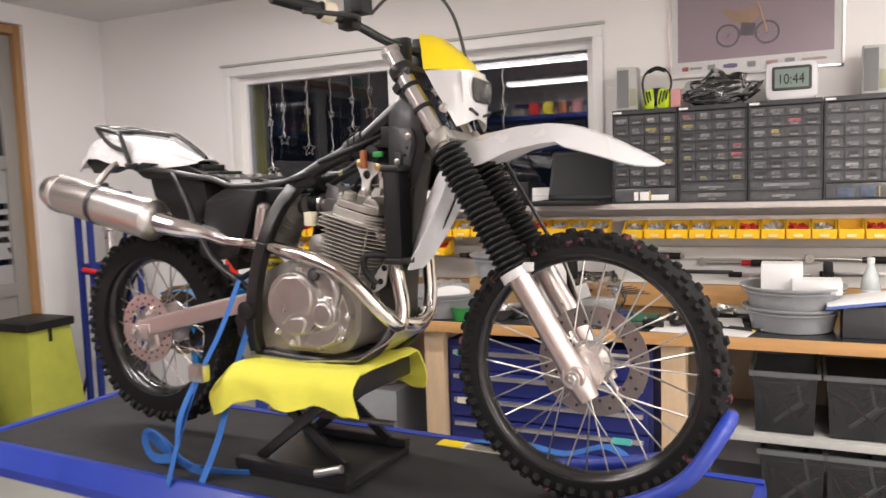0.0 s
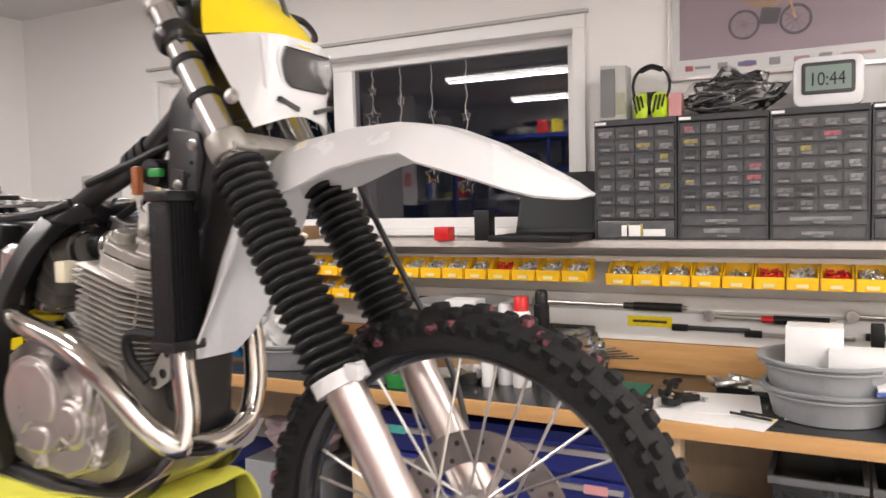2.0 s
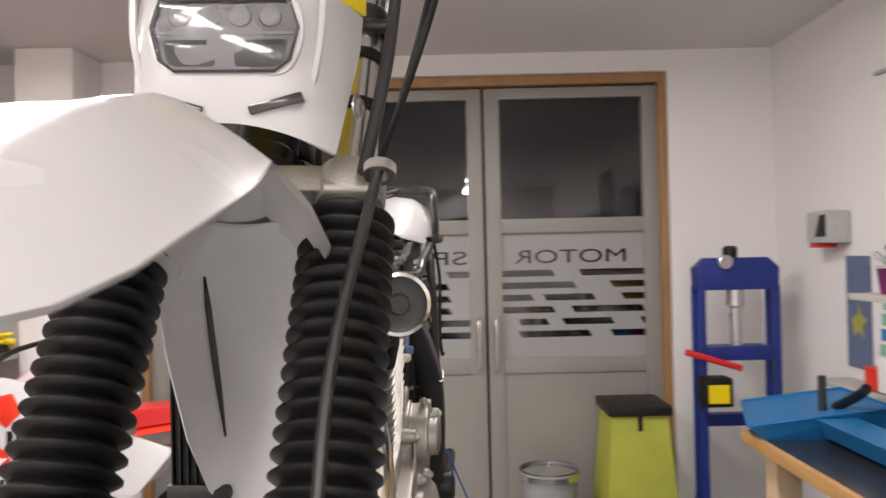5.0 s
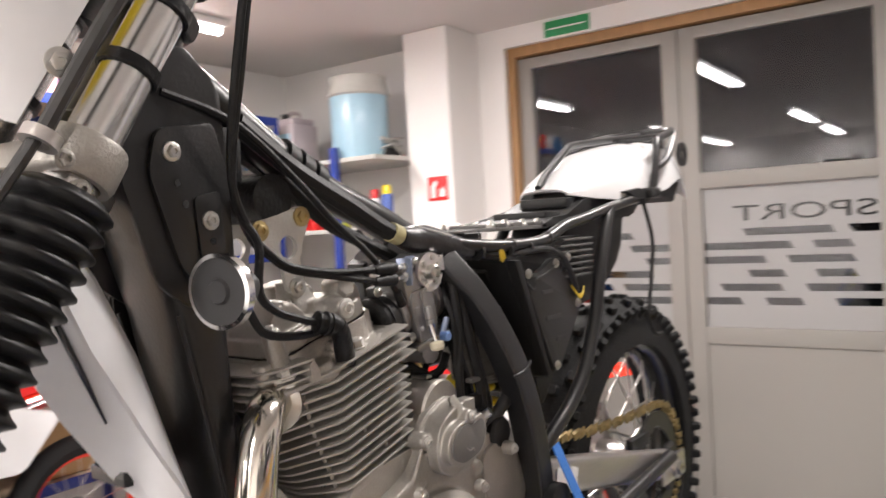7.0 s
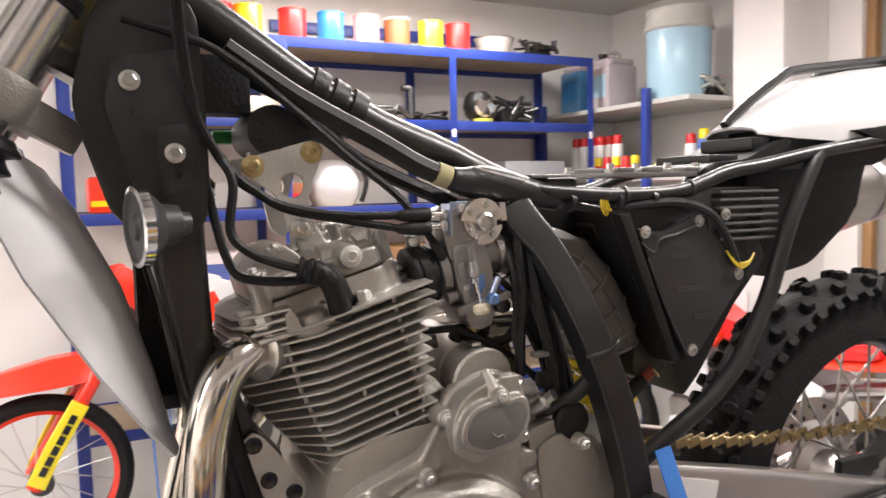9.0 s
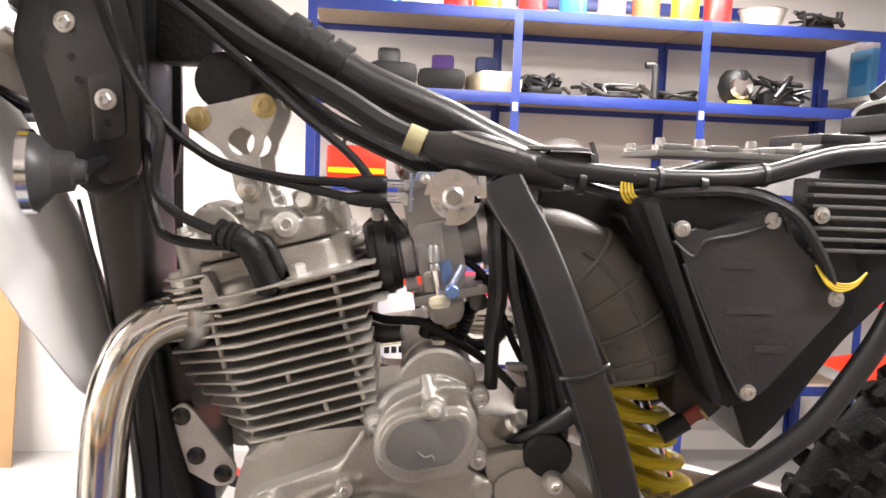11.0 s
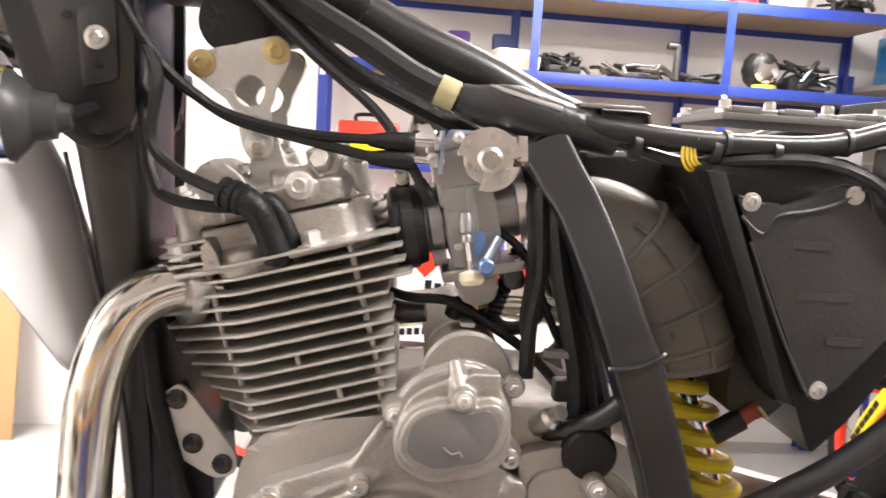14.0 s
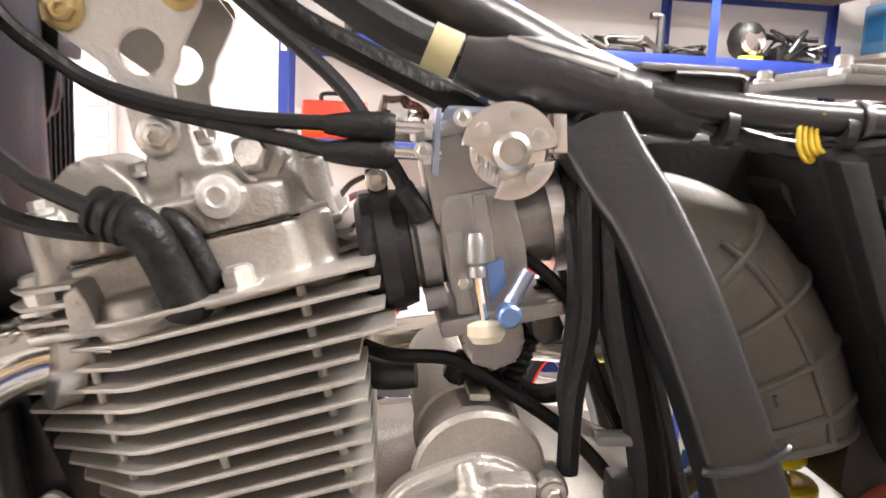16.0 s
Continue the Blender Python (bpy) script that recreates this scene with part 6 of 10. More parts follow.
part("bracket_fold", box(0.7085, 0.7115, 0.040, 0.066, 0.800, 0.836, 0.0008), BLUEZINC, cb)
part("return_spring", tube([(0.688 - 0.014 * k / 40 + 0.0, 0.058 + 0.005 * math.cos(k * 0.9), 0.808 - 0.008 * k / 40 + 0.005 * math.sin(k * 0.9)) for k in range(41)], 0.0011, 6, 1), STEEL, cb)
part("bracket_edge", box(0.672, 0.711, 0.0495, 0.0515, 0.7975, 0.7995, 0.0006), BLUEZINC, cb)
for z_ in (0.8245, 0.8105):
    part("cable_adjuster", rod((0.735, 0.056, z_ + 0.0005), (0.707, 0.056, z_), 0.0034, 12), CHROME, cb)
    part("adjuster_nut", lathe([(0.0058, 0), (0.0058, 0.004)], (0.7125, 0.056, z_), (1, 0, 0), 6), STEEL, cb)
part("choke_housing", lathe([(0.0045, 0.0), (0.0062, 0.006), (0.0062, 0.016), (0.0045, 0.018), (0.0052, 0.020), (0.0052, 0.024)], (0.6878, 0.070, 0.770), (-0.09, 0.1, -1), 14), CARB, cb)
part("choke_rod", rod((0.6858, 0.0722, 0.748), (0.6805, 0.076, 0.722), 0.0026, 8), CHROME, cb)
kn = lathe([(0.004, 0.0), (0.0098, 0.002), (0.0105, 0.008), (0.008, 0.012), (0.002, 0.013)], (0.6805, 0.076, 0.7235), (-0.12, 0.1, -1), 14)
part("choke_knob", kn, CREAM, cb, "cream choke knob")
part("idle_screw", rod((0.6685, 0.078, 0.731), (0.6585, 0.078, 0.752), 0.0042, 12), BLUEZINC, cb)
part("idle_knob", lathe([(0.0065, 0.0), (0.0065, 0.010), (0.005, 0.0115)], (0.6690, 0.078, 0.7285), (0, 1, 0), 14), BLUELEVER, cb)
part("idle_plate", prism([(0.680, 0.752), (0.671, 0.756), (0.668, 0.742), (0.676, 0.730)], 0.064, 0.0655, 0.0004), BLUELEVER, cb)
for x_, z_ in ((0.024, 0.056), (-0.022, 0.062), (0.026, -0.044), (-0.034, -0.043), (0.0, 0.070), (0.014, -0.02)):
    part("screw", in_cb(bolt((x_, 0.0385, z_), (0, 1, 0), 0.0034, 0.003)), STEEL, cb)

# the whole carburettor sits a little outboard
SIT = Matrix.Translation((0.7426, 0.4777, 0.823)) @ Matrix.Scale(0.94, 4) @ Matrix.Translation((-0.7426, -0.4777, -0.823))
for ob in [cb, *cb.children_recursive]:
    ob.data.transform(SIT)
# bare machined plate; its blue tint is a reflection put into the base colour
part("stop_plate", prism([(0.712, 0.815), (0.677, 0.813), (0.678, 0.795), (0.690, 0.792), (0.709, 0.794)], 0.078, 0.081, 0.0008, round_=0.002), mat("blued_plate", (0.34, 0.39, 0.50), 0.28, 0.85, var=0.1, scale=40), cb)

# intake tract, airbox, electrics
HOSE = mat("intake_rubber_grey", (0.135, 0.125, 0.110), 0.42, var=0.22, scale=20, bump=0.12, bscale=260)
HP = smooth_path([Vector(p) for p in ((0.606, 0.025, 0.770), (0.575, 0.028, 0.768), (0.547, 0.030, 0.752), (0.524, 0.032, 0.727), (0.505, 0.033, 0.697), (0.492, 0.033, 0.668), (0.487, 0.033, 0.650))], 5)
def hose_ring(k, grow=0.0):
    """One cross section: wide in the plane of the bend, flattened on its outer side."""
    d = (HP[min(k + 1, len(HP) - 1)] - HP[max(k - 1, 0)]).normalized()
    n_ = Vector((-d.z, 0, d.x))
    f = k / (len(HP) - 1)
    w_ = 0.033 + 0.0125 * min(1.0, f / 0.35) - 0.004 * max(0.0, f - 0.8) / 0.2 + grow
    t_ = 0.035 + 0.013 * min(1.0, f / 0.35) + grow
    return [HP[k] + n_ * (a * w_) + Vector((0, b * t_, 0)) for a, b in ((math.copysign(abs(math.cos(q)) ** 0.75, math.cos(q)), math.copysign(abs(math.sin(q)) ** 0.75, math.sin(q))) for q in [2 * math.pi * j / 32 for j in range(32)])]


it = part("intake_hose", loft([hose_ring(k) for k in range(len(HP))], cap=True, closed=True), HOSE, bike, "panelled grey-black rubber intake hose")
for k in (3, 10, 15, 20, 25, 29):
    rg_ = hose_ring(k)
    part("hose_rib", tube([Vector(p) for p in rg_ + rg_[:1]], 0.0030, 8, 1), HOSE, it)
for j in (5, 9):
    part("hose_rib", tube([hose_ring(k)[j] for k in range(3 if j == 5 else 8, 30)], 0.0026, 8, 1), HOSE, it)
for k in range(3):
    part("moulded_mark", tube([hose_ring(21 + k % 2, 0.001)[5 + k], hose_ring(22, 0.001)[5 + k]], 0.0014, 6, 1), HOSE, it)
part("hose_collar", lathe([(0.034, -0.006), (0.038, -0.006), (0.038, 0.006), (0.034, 0.006)], (0.600, 0.025, 0.770), (1, 0, 0.06), 30, close=True), RUBBER, it)
ab = part("airbox", prism([(0.52, 0.825), (0.40, 0.835), (0.315, 0.80), (0.295, 0.735), (0.36, 0.665), (0.405, 0.632), (0.425, 0.632), (0.445, 0.66)], -0.10, 0.098, 0.006, round_=0.012), BLACKPL, bike, "black plastic airbox with screwed side cover")
part("airbox_neck", prism([(0.520, 0.806), (0.474, 0.748), (0.455, 0.69), (0.452, 0.65), (0.456, 0.615), (0.425, 0.602), (0.395, 0.63), (0.42, 0.72), (0.46, 0.81)], -0.06, 0.062, 0.006, round_=0.014), mat("brown_black_plastic", (0.016, 0.014, 0.011), 0.4, var=0.3, scale=14, bump=0.1, bscale=200), ab)
part("airbox_shoulder", prism([(0.588, 0.828), (0.45, 0.834), (0.43, 0.80), (0.45, 0.77), (0.52, 0.785), (0.585, 0.800)], -0.06, 0.020, 0.006, round_=0.008), BLACKPL, ab)
cov = part("airbox_cover", prism([(0.486, 0.803), (0.455, 0.792), (0.425, 0.802), (0.395, 0.816), (0.378, 0.806), (0.372, 0.79), (0.318, 0.742), (0.322, 0.728), (0.392, 0.645), (0.408, 0.64), (0.415, 0.655)], 0.0985, 0.108, 0.003, round_=0.008), mat("airbox_plastic", (0.034, 0.034, 0.035), 0.40, var=0.3, scale=9, bump=0.12, bscale=240), ab)
part("cover_ridge", tube([(0.480, 0.1085, 0.785), (0.462, 0.1085, 0.772), (0.452, 0.1085, 0.786), (0.425, 0.1085, 0.792), (0.402, 0.1085, 0.800), (0.383, 0.1085, 0.812), (0.376, 0.1085, 0.795)], 0.0018, 6, 4), cov.data.materials[0], cov)
part("cover_ridge", tube([(0.470, 0.1085, 0.765), (0.440, 0.1085, 0.70), (0.413, 0.1085, 0.65), (0.403, 0.1085, 0.642)], 0.0015, 6, 4), cov.data.materials[0], cov)
part("cover_lip", prism([(0.512, 0.818), (0.496, 0.818), (0.424, 0.64), (0.436, 0.64)], 0.085, 0.112, 0.004), BLACKPL, ab)
for x_, z_ in ((0.473, 0.796), (0.392, 0.806), (0.402, 0.650), (0.328, 0.738)):
    part("cover_screw", bolt((x_, 0.108, z_), (0, 1, 0), 0.0050, 0.004), STEEL, cov)
dr_ = part("drain_hose", tube([(0.424, 0.060, 0.618), (0.433, 0.060, 0.612), (0.442, 0.060, 0.604)], 0.0078, 14, 4), mat("red_brown_rubber", (0.30, 0.05, 0.025), 0.5, var=0.2, scale=30), ab, "red-brown drain hose under the airbox")
part("drain_plug", rod((0.438, 0.060, 0.607), (0.462, 0.060, 0.592), 0.0098, 16), BLACKPL, dr_)
part("hose_clip", tube([(0.4285, 0.0690, 0.621), (0.4235, 0.0700, 0.616), (0.420, 0.0690, 0.611)], 0.0016, 8, 3), BRASS, dr_)
for x_, z_, w_ in ((0.42, 0.765, 0.03), (0.405, 0.725, 0.045), (0.385, 0.69, 0.03)):
    part("moulded_mark", box(x_ - w_ / 2, x_ + w_ / 2, 0.1081, 0.1088, z_ - 0.003, z_ + 0.003), cov.data.materials[0], cov)
rg = part("regulator", box(0.258, 0.350, 0.055, 0.085, 0.775, 0.845, 0.006), DARKMET, bike, "finned grey voltage regulator")
for k in range(7):
    part("cooling_fin", box(0.255, 0.353, 0.085, 0.103, 0.779 + k * 0.0098, 0.7825 + k * 0.0098, 0.001), mat("regulator_fin", (0.16, 0.16, 0.155), 0.5, 0.6) if k == 0 else rg.children[0].data.materials[0], rg)
part("bolt", bolt((0.345, 0.103, 0.812), (0, 1, 0), 0.005, 0.004), STEEL, rg)
tray = part("seat_tray", prism([(0.36, 0.862), (0.34, 0.876), (0.28, 0.880), (0.215, 0.906), (0.13, 0.920), (0.06, 0.910), (-0.02, 0.900), (0.02, 0.872), (0.16, 0.868)], -0.07, 0.07, 0.006, round_=0.010), BLACKPL, bike, "black plastic tray under the missing seat")
for k, (x_, z_, w_, h_) in enumerate(((0.30, 0.878, 0.05, 0.010), (0.235, 0.897, 0.035, 0.014), (0.17, 0.913, 0.04, 0.010), (0.11, 0.917, 0.05, 0.008))):
    part("battery_clip", box(x_ - w_ / 2, x_ + w_ / 2, -0.05 + 0.01 * (k % 2), 0.055, z_ - 0.004, z_ + h_, 0.004), BLACKPL, tray)
part("fender_flap", prism([(0.402, 0.645), (0.384, 0.60), (0.374, 0.575), (0.345, 0.61), (0.29, 0.69), (0.23, 0.75), (0.26, 0.80), (0.33, 0.79)], -0.055, 0.062, 0.005, round_=0.010), BLACKPL, bike, "black mudguard flap behind the airbox")
part("inner_fender", prism([(0.26, 0.868), (0.02, 0.888), (0.05, 0.80), (0.14, 0.735), (0.23, 0.72), (0.28, 0.76)], -0.055, 0.055, 0.006, round_=0.015), BLACKPL, bike, "black inner mudguard")
part("tail_wing", prism([(0.11, 0.918), (0.05, 0.925), (-0.01, 0.907), (0.03, 0.893)], 0.085, 0.103, 0.002), BLACKPL, tray)
part("tail_wing", prism([(0.11, 0.918), (0.05, 0.925), (-0.01, 0.907), (0.03, 0.893)], -0.103, -0.085, 0.002), BLACKPL, tray)
mp_ = part("metal_bracket", box(0.335, 0.485, -0.055, 0.065, 0.860, 0.866, 0.001), GREYMET, bike, "bare steel bracket with screws")
for x_ in (0.36, 0.42, 0.465):
    part("bracket_step", box(x_ - 0.014, x_ + 0.012, -0.03, 0.062, 0.866, 0.872, 0.002), GREYMET, mp_)
for x_ in (0.345, 0.39, 0.44, 0.478):
    part("screw", bolt((x_, 0.05, 0.866), (0, 0, 1), 0.005, 0.010), STEEL, mp_)
    part("screw", bolt((x_, -0.04, 0.866), (0, 0, 1), 0.005, 0.008), STEEL, mp_)
part("coil", box(0.90, 0.955, -0.02, 0.02, 0.93, 0.99, 0.006), RUBBER, bike)
part("shock_spring", tube([(0.494 - 0.088 * (k / 90) + 0.031 * math.cos(k * 0.628), 0.031 * math.sin(k * 0.628), 0.655 - 0.22 * (k / 90)) for k in range(91)], 0.0062, 10, 2), SPRINGY, bike, "yellow coil spring of the rear shock")
part("mud_flap", prism([(0.44, 0.66), (0.33, 0.705), (0.26, 0.66), (0.27, 0.62), (0.36, 0.615), (0.43, 0.63)], -0.092, -0.055, 0.006, round_=0.02), RUBBER, bike, "black rubber mud flap")
part("linkage", prism([(0.47, 0.40), (0.40, 0.47), (0.34, 0.43), (0.36, 0.36), (0.44, 0.35)], -0.04, 0.04, 0.006, round_=0.015), DARKMET, bike)
part("shock_body", rod((0.496, 0, 0.665), (0.405, 0, 0.425), 0.019, 18), CHROME, bike)
part("remote_reservoir", tube([(0.50, -0.085, 0.66), (0.505, -0.085, 0.67), (0.53, -0.085, 0.775), (0.535, -0.085, 0.785)], [0.015, 0.023, 0.023, 0.012], 18, 1), ALU, bike, "aluminium shock reservoir")
oc = part("oil_cooler", box(0.972, 1.010, -0.122, -0.058, 0.62, 0.865, 0.006), RUBBER, bike, "black finned oil cooler")
for k in range(8):
    part("cooler_fin", box(0.966, 1.014, -0.120 + k * 0.0085, -0.118 + k * 0.0085, 0.63, 0.86), RUBBER, oc)
for z_ in (0.617, 0.862):
    part("cooler_tank", box(0.960, 1.018, -0.126, -0.055, z_, z_ + 0.018, 0.006), BLACK, oc)
part("cooler_hose", tube([(0.962, -0.10, 0.64), (0.90, -0.115, 0.64), (0.89, -0.11, 0.60), (0.92, -0.10, 0.56)], 0.009, 10, 5), RUBBER, bike)
HORNGREY = mat("horn_grey", (0.05, 0.05, 0.052), 0.4, var=0.2, scale=20)
hn = part("horn", lathe([(0.009, -0.042), (0.011, -0.034), (0.016, -0.032), (0.018, -0.018), (0.023, -0.014), (0.031, -0.006), (0.0325, 0.0), (0.030, 0.003), (0.026, 0.001), (0.012, 0.003), (0.010, 0.006), (0.002, 0.006)], (1.018, 0.132, 0.825), (0.97, 0.22, -0.04), 32), HORNGREY, bike, "round black horn with a chrome rim")
part("horn_rim", lathe([(0.030, -0.003), (0.0340, -0.004), (0.0340, 0.004), (0.030, 0.005)], (1.018, 0.132, 0.825), (0.97, 0.22, -0.04), 32, close=True), CHROME, hn)
part("horn_bracket", tube([(0.982, 0.122, 0.826), (0.985, 0.085, 0.832), (0.985, 0.035, 0.84)], 0.006, 8, 3), BLACK, hn)

# swingarm, chain
for s in (-1, 1):
    part("swingarm", tube([(0.475, 0.098 * s, 0.494), (0.30, 0.098 * s, 0.455), (-0.014, 0.102 * s, 0.380)], 0.03, section=[(a * 0.45, b * 0.95) for a, b in RECT], n=1), ALUPINK if s < 0 else ALU, bike, "aluminium box-section swingarm")
    part("axle_adjuster", box(-0.064, 0.046, 0.117 * s - 0.004, 0.117 * s + 0.004, 0.354, 0.401, 0.003), ALU, bike)
    part("axle_bolt", bolt((-0.014, 0.122 * s, 0.377), (0, s, 0), 0.014, 0.012), STEEL, bike)
part("swingarm_label", turned(box(-0.033, 0.033, 0.1125, 0.1138, -0.0135, 0.0135), Matrix.Translation((0.398, 0, 0.4765)) @ Matrix.Rotation(radians(-14), 4, "Y")), PAPER, bike)
part("side_stand_tube", rod((0.30, 0.13, 0.385), (0.03, 0.13, 0.412), 0.013, 12), BLACK, bike)
ch = bmesh.new()
path = [(0.50, 0.538), (0.39, 0.527), (0.26, 0.510), (0.11, 0.498)] + [(-0.012 + 0.116 * math.sin(a), 0.379 + 0.116 * math.cos(a)) for a in [radians(-10 - 17 * k) for k in range(11)]] + [(0.10, 0.295), (0.30, 0.37), (0.50, 0.43)]
sp = smooth_path([(a, 0.081, b) for a, b in path], 12)
acc, last, side = 0.0, sp[0], 0
for p in sp[1:]:
    acc += (p - last).length
    last = p
    if acc > 0.0155:
        acc, side = 0.0, 1 - side
        for yy in (-0.007, 0.007):
            box(-0.0095, 0.0095, -0.0012, 0.0012, -0.0055, 0.0055, 0.0, bm=ch, m=Matrix.Translation(p + Vector((0, yy * (1 if side else 0.7), 0))) @ Matrix.Rotation(0.2 * (p.x > 0), 4, "Y"))
        lathe([(0.0045, -0.008), (0.0045, 0.008)], p, (0, 1, 0), 8, ch)
part("chain", ch, CHAIN, bike, "gold drive chain")
part("chain_guard", box(0.03, 0.11, 0.075, 0.09, 0.430, 0.455, 0.004), BLACKPL, bike)

# tail
def tail_ring(x, ridge, hw_, edge):
    h = ridge - edge
    half = [(hw_, edge), (hw_ * 0.97, edge + h * 0.25), (hw_ * 0.80, edge + h * 0.66), (hw_ * 0.45, ridge - h * 0.10), (0.0, ridge)]
    return [(x, -y_, z_) for y_, z_ in half] + [(x, y_, z_) for y_, z_ in half[-2::-1]]


part("rear_fender", thicken(loft([tail_ring(*v) for v in ((0.235, 0.928, 0.05, 0.915), (0.19, 0.956, 0.075, 0.908), (0.115, 0.996, 0.092, 0.903), (0.0, 1.016, 0.098, 0.907), (-0.10, 1.028, 0.098, 0.925), (-0.18, 1.034, 0.088, 0.945), (-0.25, 1.020, 0.070, 0.950), (-0.30, 0.965, 0.058, 0.925), (-0.325, 0.925, 0.05, 0.905))]), 0.004), WHITE, bike, "white plastic rear fender")
rk = part("luggage_rack", tube([(0.235, -0.01, 0.930), (0.20, -0.01, 0.958), (0.125, -0.01, 1.004), (0.095, -0.01, 1.014), (0.0, -0.01, 1.026), (-0.12, -0.01, 1.040), (-0.22, -0.01, 1.052)], 0.0075, 10, 5), BLACK, bike, "black tubular luggage rack")
for s in (-1, 1):
    part("rack_loop", tube([(-0.002, 0.105 * s, 0.915), (-0.02, 0.105 * s, 0.96), (-0.045, 0.100 * s, 1.012), (-0.058, 0.098 * s, 1.024), (-0.085, 0.095 * s, 1.030), (-0.16, 0.085 * s, 1.046), (-0.205, 0.06 * s, 1.054), (-0.22, 0.0, 1.056)], 0.0078, 10, 5), BLACK, rk)
    part("rack_strut", tube([(-0.028, 0.105 * s, 0.966), (-0.06, 0.104 * s, 0.975), (-0.10, 0.10 * s, 0.992), (-0.155, 0.09 * s, 1.03), (-0.175, 0.083 * s, 1.046)], 0.0078, 10, 5), BLACK, rk)
    part("rack_clamp", box(-0.018, 0.022, 0.092 * s - 0.0, 0.116 * s, 0.905, 0.925, 0.003), BLACK, rk)
    part("clamp_bolt", bolt((0.002, 0.116 * s, 0.915), (0, s, 0), 0.006, 0.006), DARKMET, rk)
part("rack_bar", tube([(-0.10, -0.095, 1.032), (-0.10, 0.095, 1.032)], 0.007, 10, 1), BLACK, rk)
part("tail_bracket", lathe([(0.012, -0.003), (0.026, -0.003), (0.026, 0.003), (0.012, 0.003)], (-0.21, 0.088, 1.0), (0, 1, 0), 20, close=True), BLACKPL, bike)
part("licence_mount", prism([(-0.16, 0.955), (-0.29, 0.945), (-0.25, 0.90), (-0.18, 0.915)], -0.05, 0.05, 0.003), BLACKPL, bike)

# cables and wiring
def cable(pts, r, mtl=RUBBER, name="cable", label=""):
    return part(name, tube(pts, r, 8, 6), mtl, bike, label)


cable([(0.93, 0.19, 1.24), (0.985, 0.17, 1.14), (0.985, 0.13, 1.03), (0.965, 0.085, 0.93), (0.934, 0.07, 0.876), (0.9095, 0.066, 0.8535), (0.879, 0.064, 0.837), (0.822, 0.070, 0.8265), (0.765, 0.081, 0.825)], 0.0042, name="throttle_cable")
cable([(0.93, 0.18, 1.24), (0.978, 0.16, 1.13), (0.978, 0.125, 1.02), (0.962, 0.082, 0.925), (0.932, 0.066, 0.871), (0.905, 0.062, 0.8495), (0.874, 0.060, 0.833), (0.816, 0.070, 0.821), (0.765, 0.081, 0.8112)], 0.0042, name="throttle_cable")
for z_ in (0.8245, 0.8108):
    part("cable_boot", tube([(0.769, 0.081, z_), (0.755, 0.081, z_), (0.738, 0.081, z_), (0.733, 0.081, z_)], [0.0048, 0.0072, 0.0082, 0.0066], 14, 3), RUBBER, bike)
cable([(1.02, 0.06, 1.01), (0.94, 0.065, 0.985), (0.86, 0.065, 0.925), (0.8134, 0.062, 0.886), (0.763, 0.066, 0.8456), (0.738, 0.075, 0.811), (0.724, 0.078, 0.789)], 0.0042, name="choke_cable")
part("choke_ferrule", rod((0.728, 0.0785, 0.795), (0.717, 0.076, 0.778), 0.0052, 12, r1=0.006), RUBBER, bike)
cable([(0.86, 0.03, 0.935), (0.799, 0.032, 0.887), (0.752, 0.034, 0.864), (0.693, 0.036, 0.838), (0.66, 0.036, 0.82)], 0.0088, name="vent_hose")
cable([(0.93, 0.05, 0.99), (0.86, 0.05, 0.945), (0.78, 0.057, 0.902), (0.735, 0.062, 0.876), (0.695, 0.064, 0.860)], 0.0115, BLACKPL, "wiring_loom", "taped black wiring loom")
part("loom_wrap", tube([(0.700, 0.064, 0.862), (0.688, 0.064, 0.859), (0.672, 0.063, 0.857), (0.654, 0.064, 0.855), (0.622, 0.068, 0.848), (0.593, 0.072, 0.842), (0.572, 0.074, 0.836)], [0.0125, 0.015, 0.0185, 0.0205, 0.0185, 0.0155, 0.013], 16, 4), LOOMWRAP, bike, "wrinkled black loom wrapping")
part("loom_wire", tube([(0.675, 0.070, 0.873), (0.66, 0.079, 0.868), (0.62, 0.084, 0.858)], 0.0022, 6, 4), STEEL, bike)
cable([(0.576, 0.074, 0.837), (0.5227, 0.085, 0.823), (0.4697, 0.100, 0.828), (0.42, 0.110, 0.829), (0.376, 0.113, 0.813), (0.347, 0.113, 0.776), (0.334, 0.110, 0.752)], 0.0052, LOOMWRAP, "wiring_loom")
for x_ in (0.560, 0.50, 0.455):
    part("loom_band", rod((x_ + 0.003, 0.083 + (0.56 - x_) * 0.13, 0.8335), (x_ - 0.003, 0.083 + (0.56 - x_) * 0.13, 0.833), 0.0118, 14), BLACK, bike)
part("loom_tape", tube([(0.717, 0.0635, 0.8685), (0.702, 0.064, 0.8628)], [0.0126, 0.0126], 16, 1), TAPE, bike)
fb = part("relay_holder", box(0.549, 0.589, 0.045, 0.080, 0.8445, 0.8605, 0.005), BLACKPL, bike, "dark metal relay holder")
part("holder_lid", box(0.552, 0.606, 0.043, 0.078, 0.8605, 0.8645, 0.0018), GREYMET, fb)
part("holder_lip", tube([(0.588, 0.0805, 0.846), (0.552, 0.0805, 0.846), (0.5495, 0.0805, 0.850), (0.5495, 0.0805, 0.856), (0.553, 0.0805, 0.8595), (0.588, 0.0805, 0.8595)], 0.0014, 6, 2), DARKMET, fb)
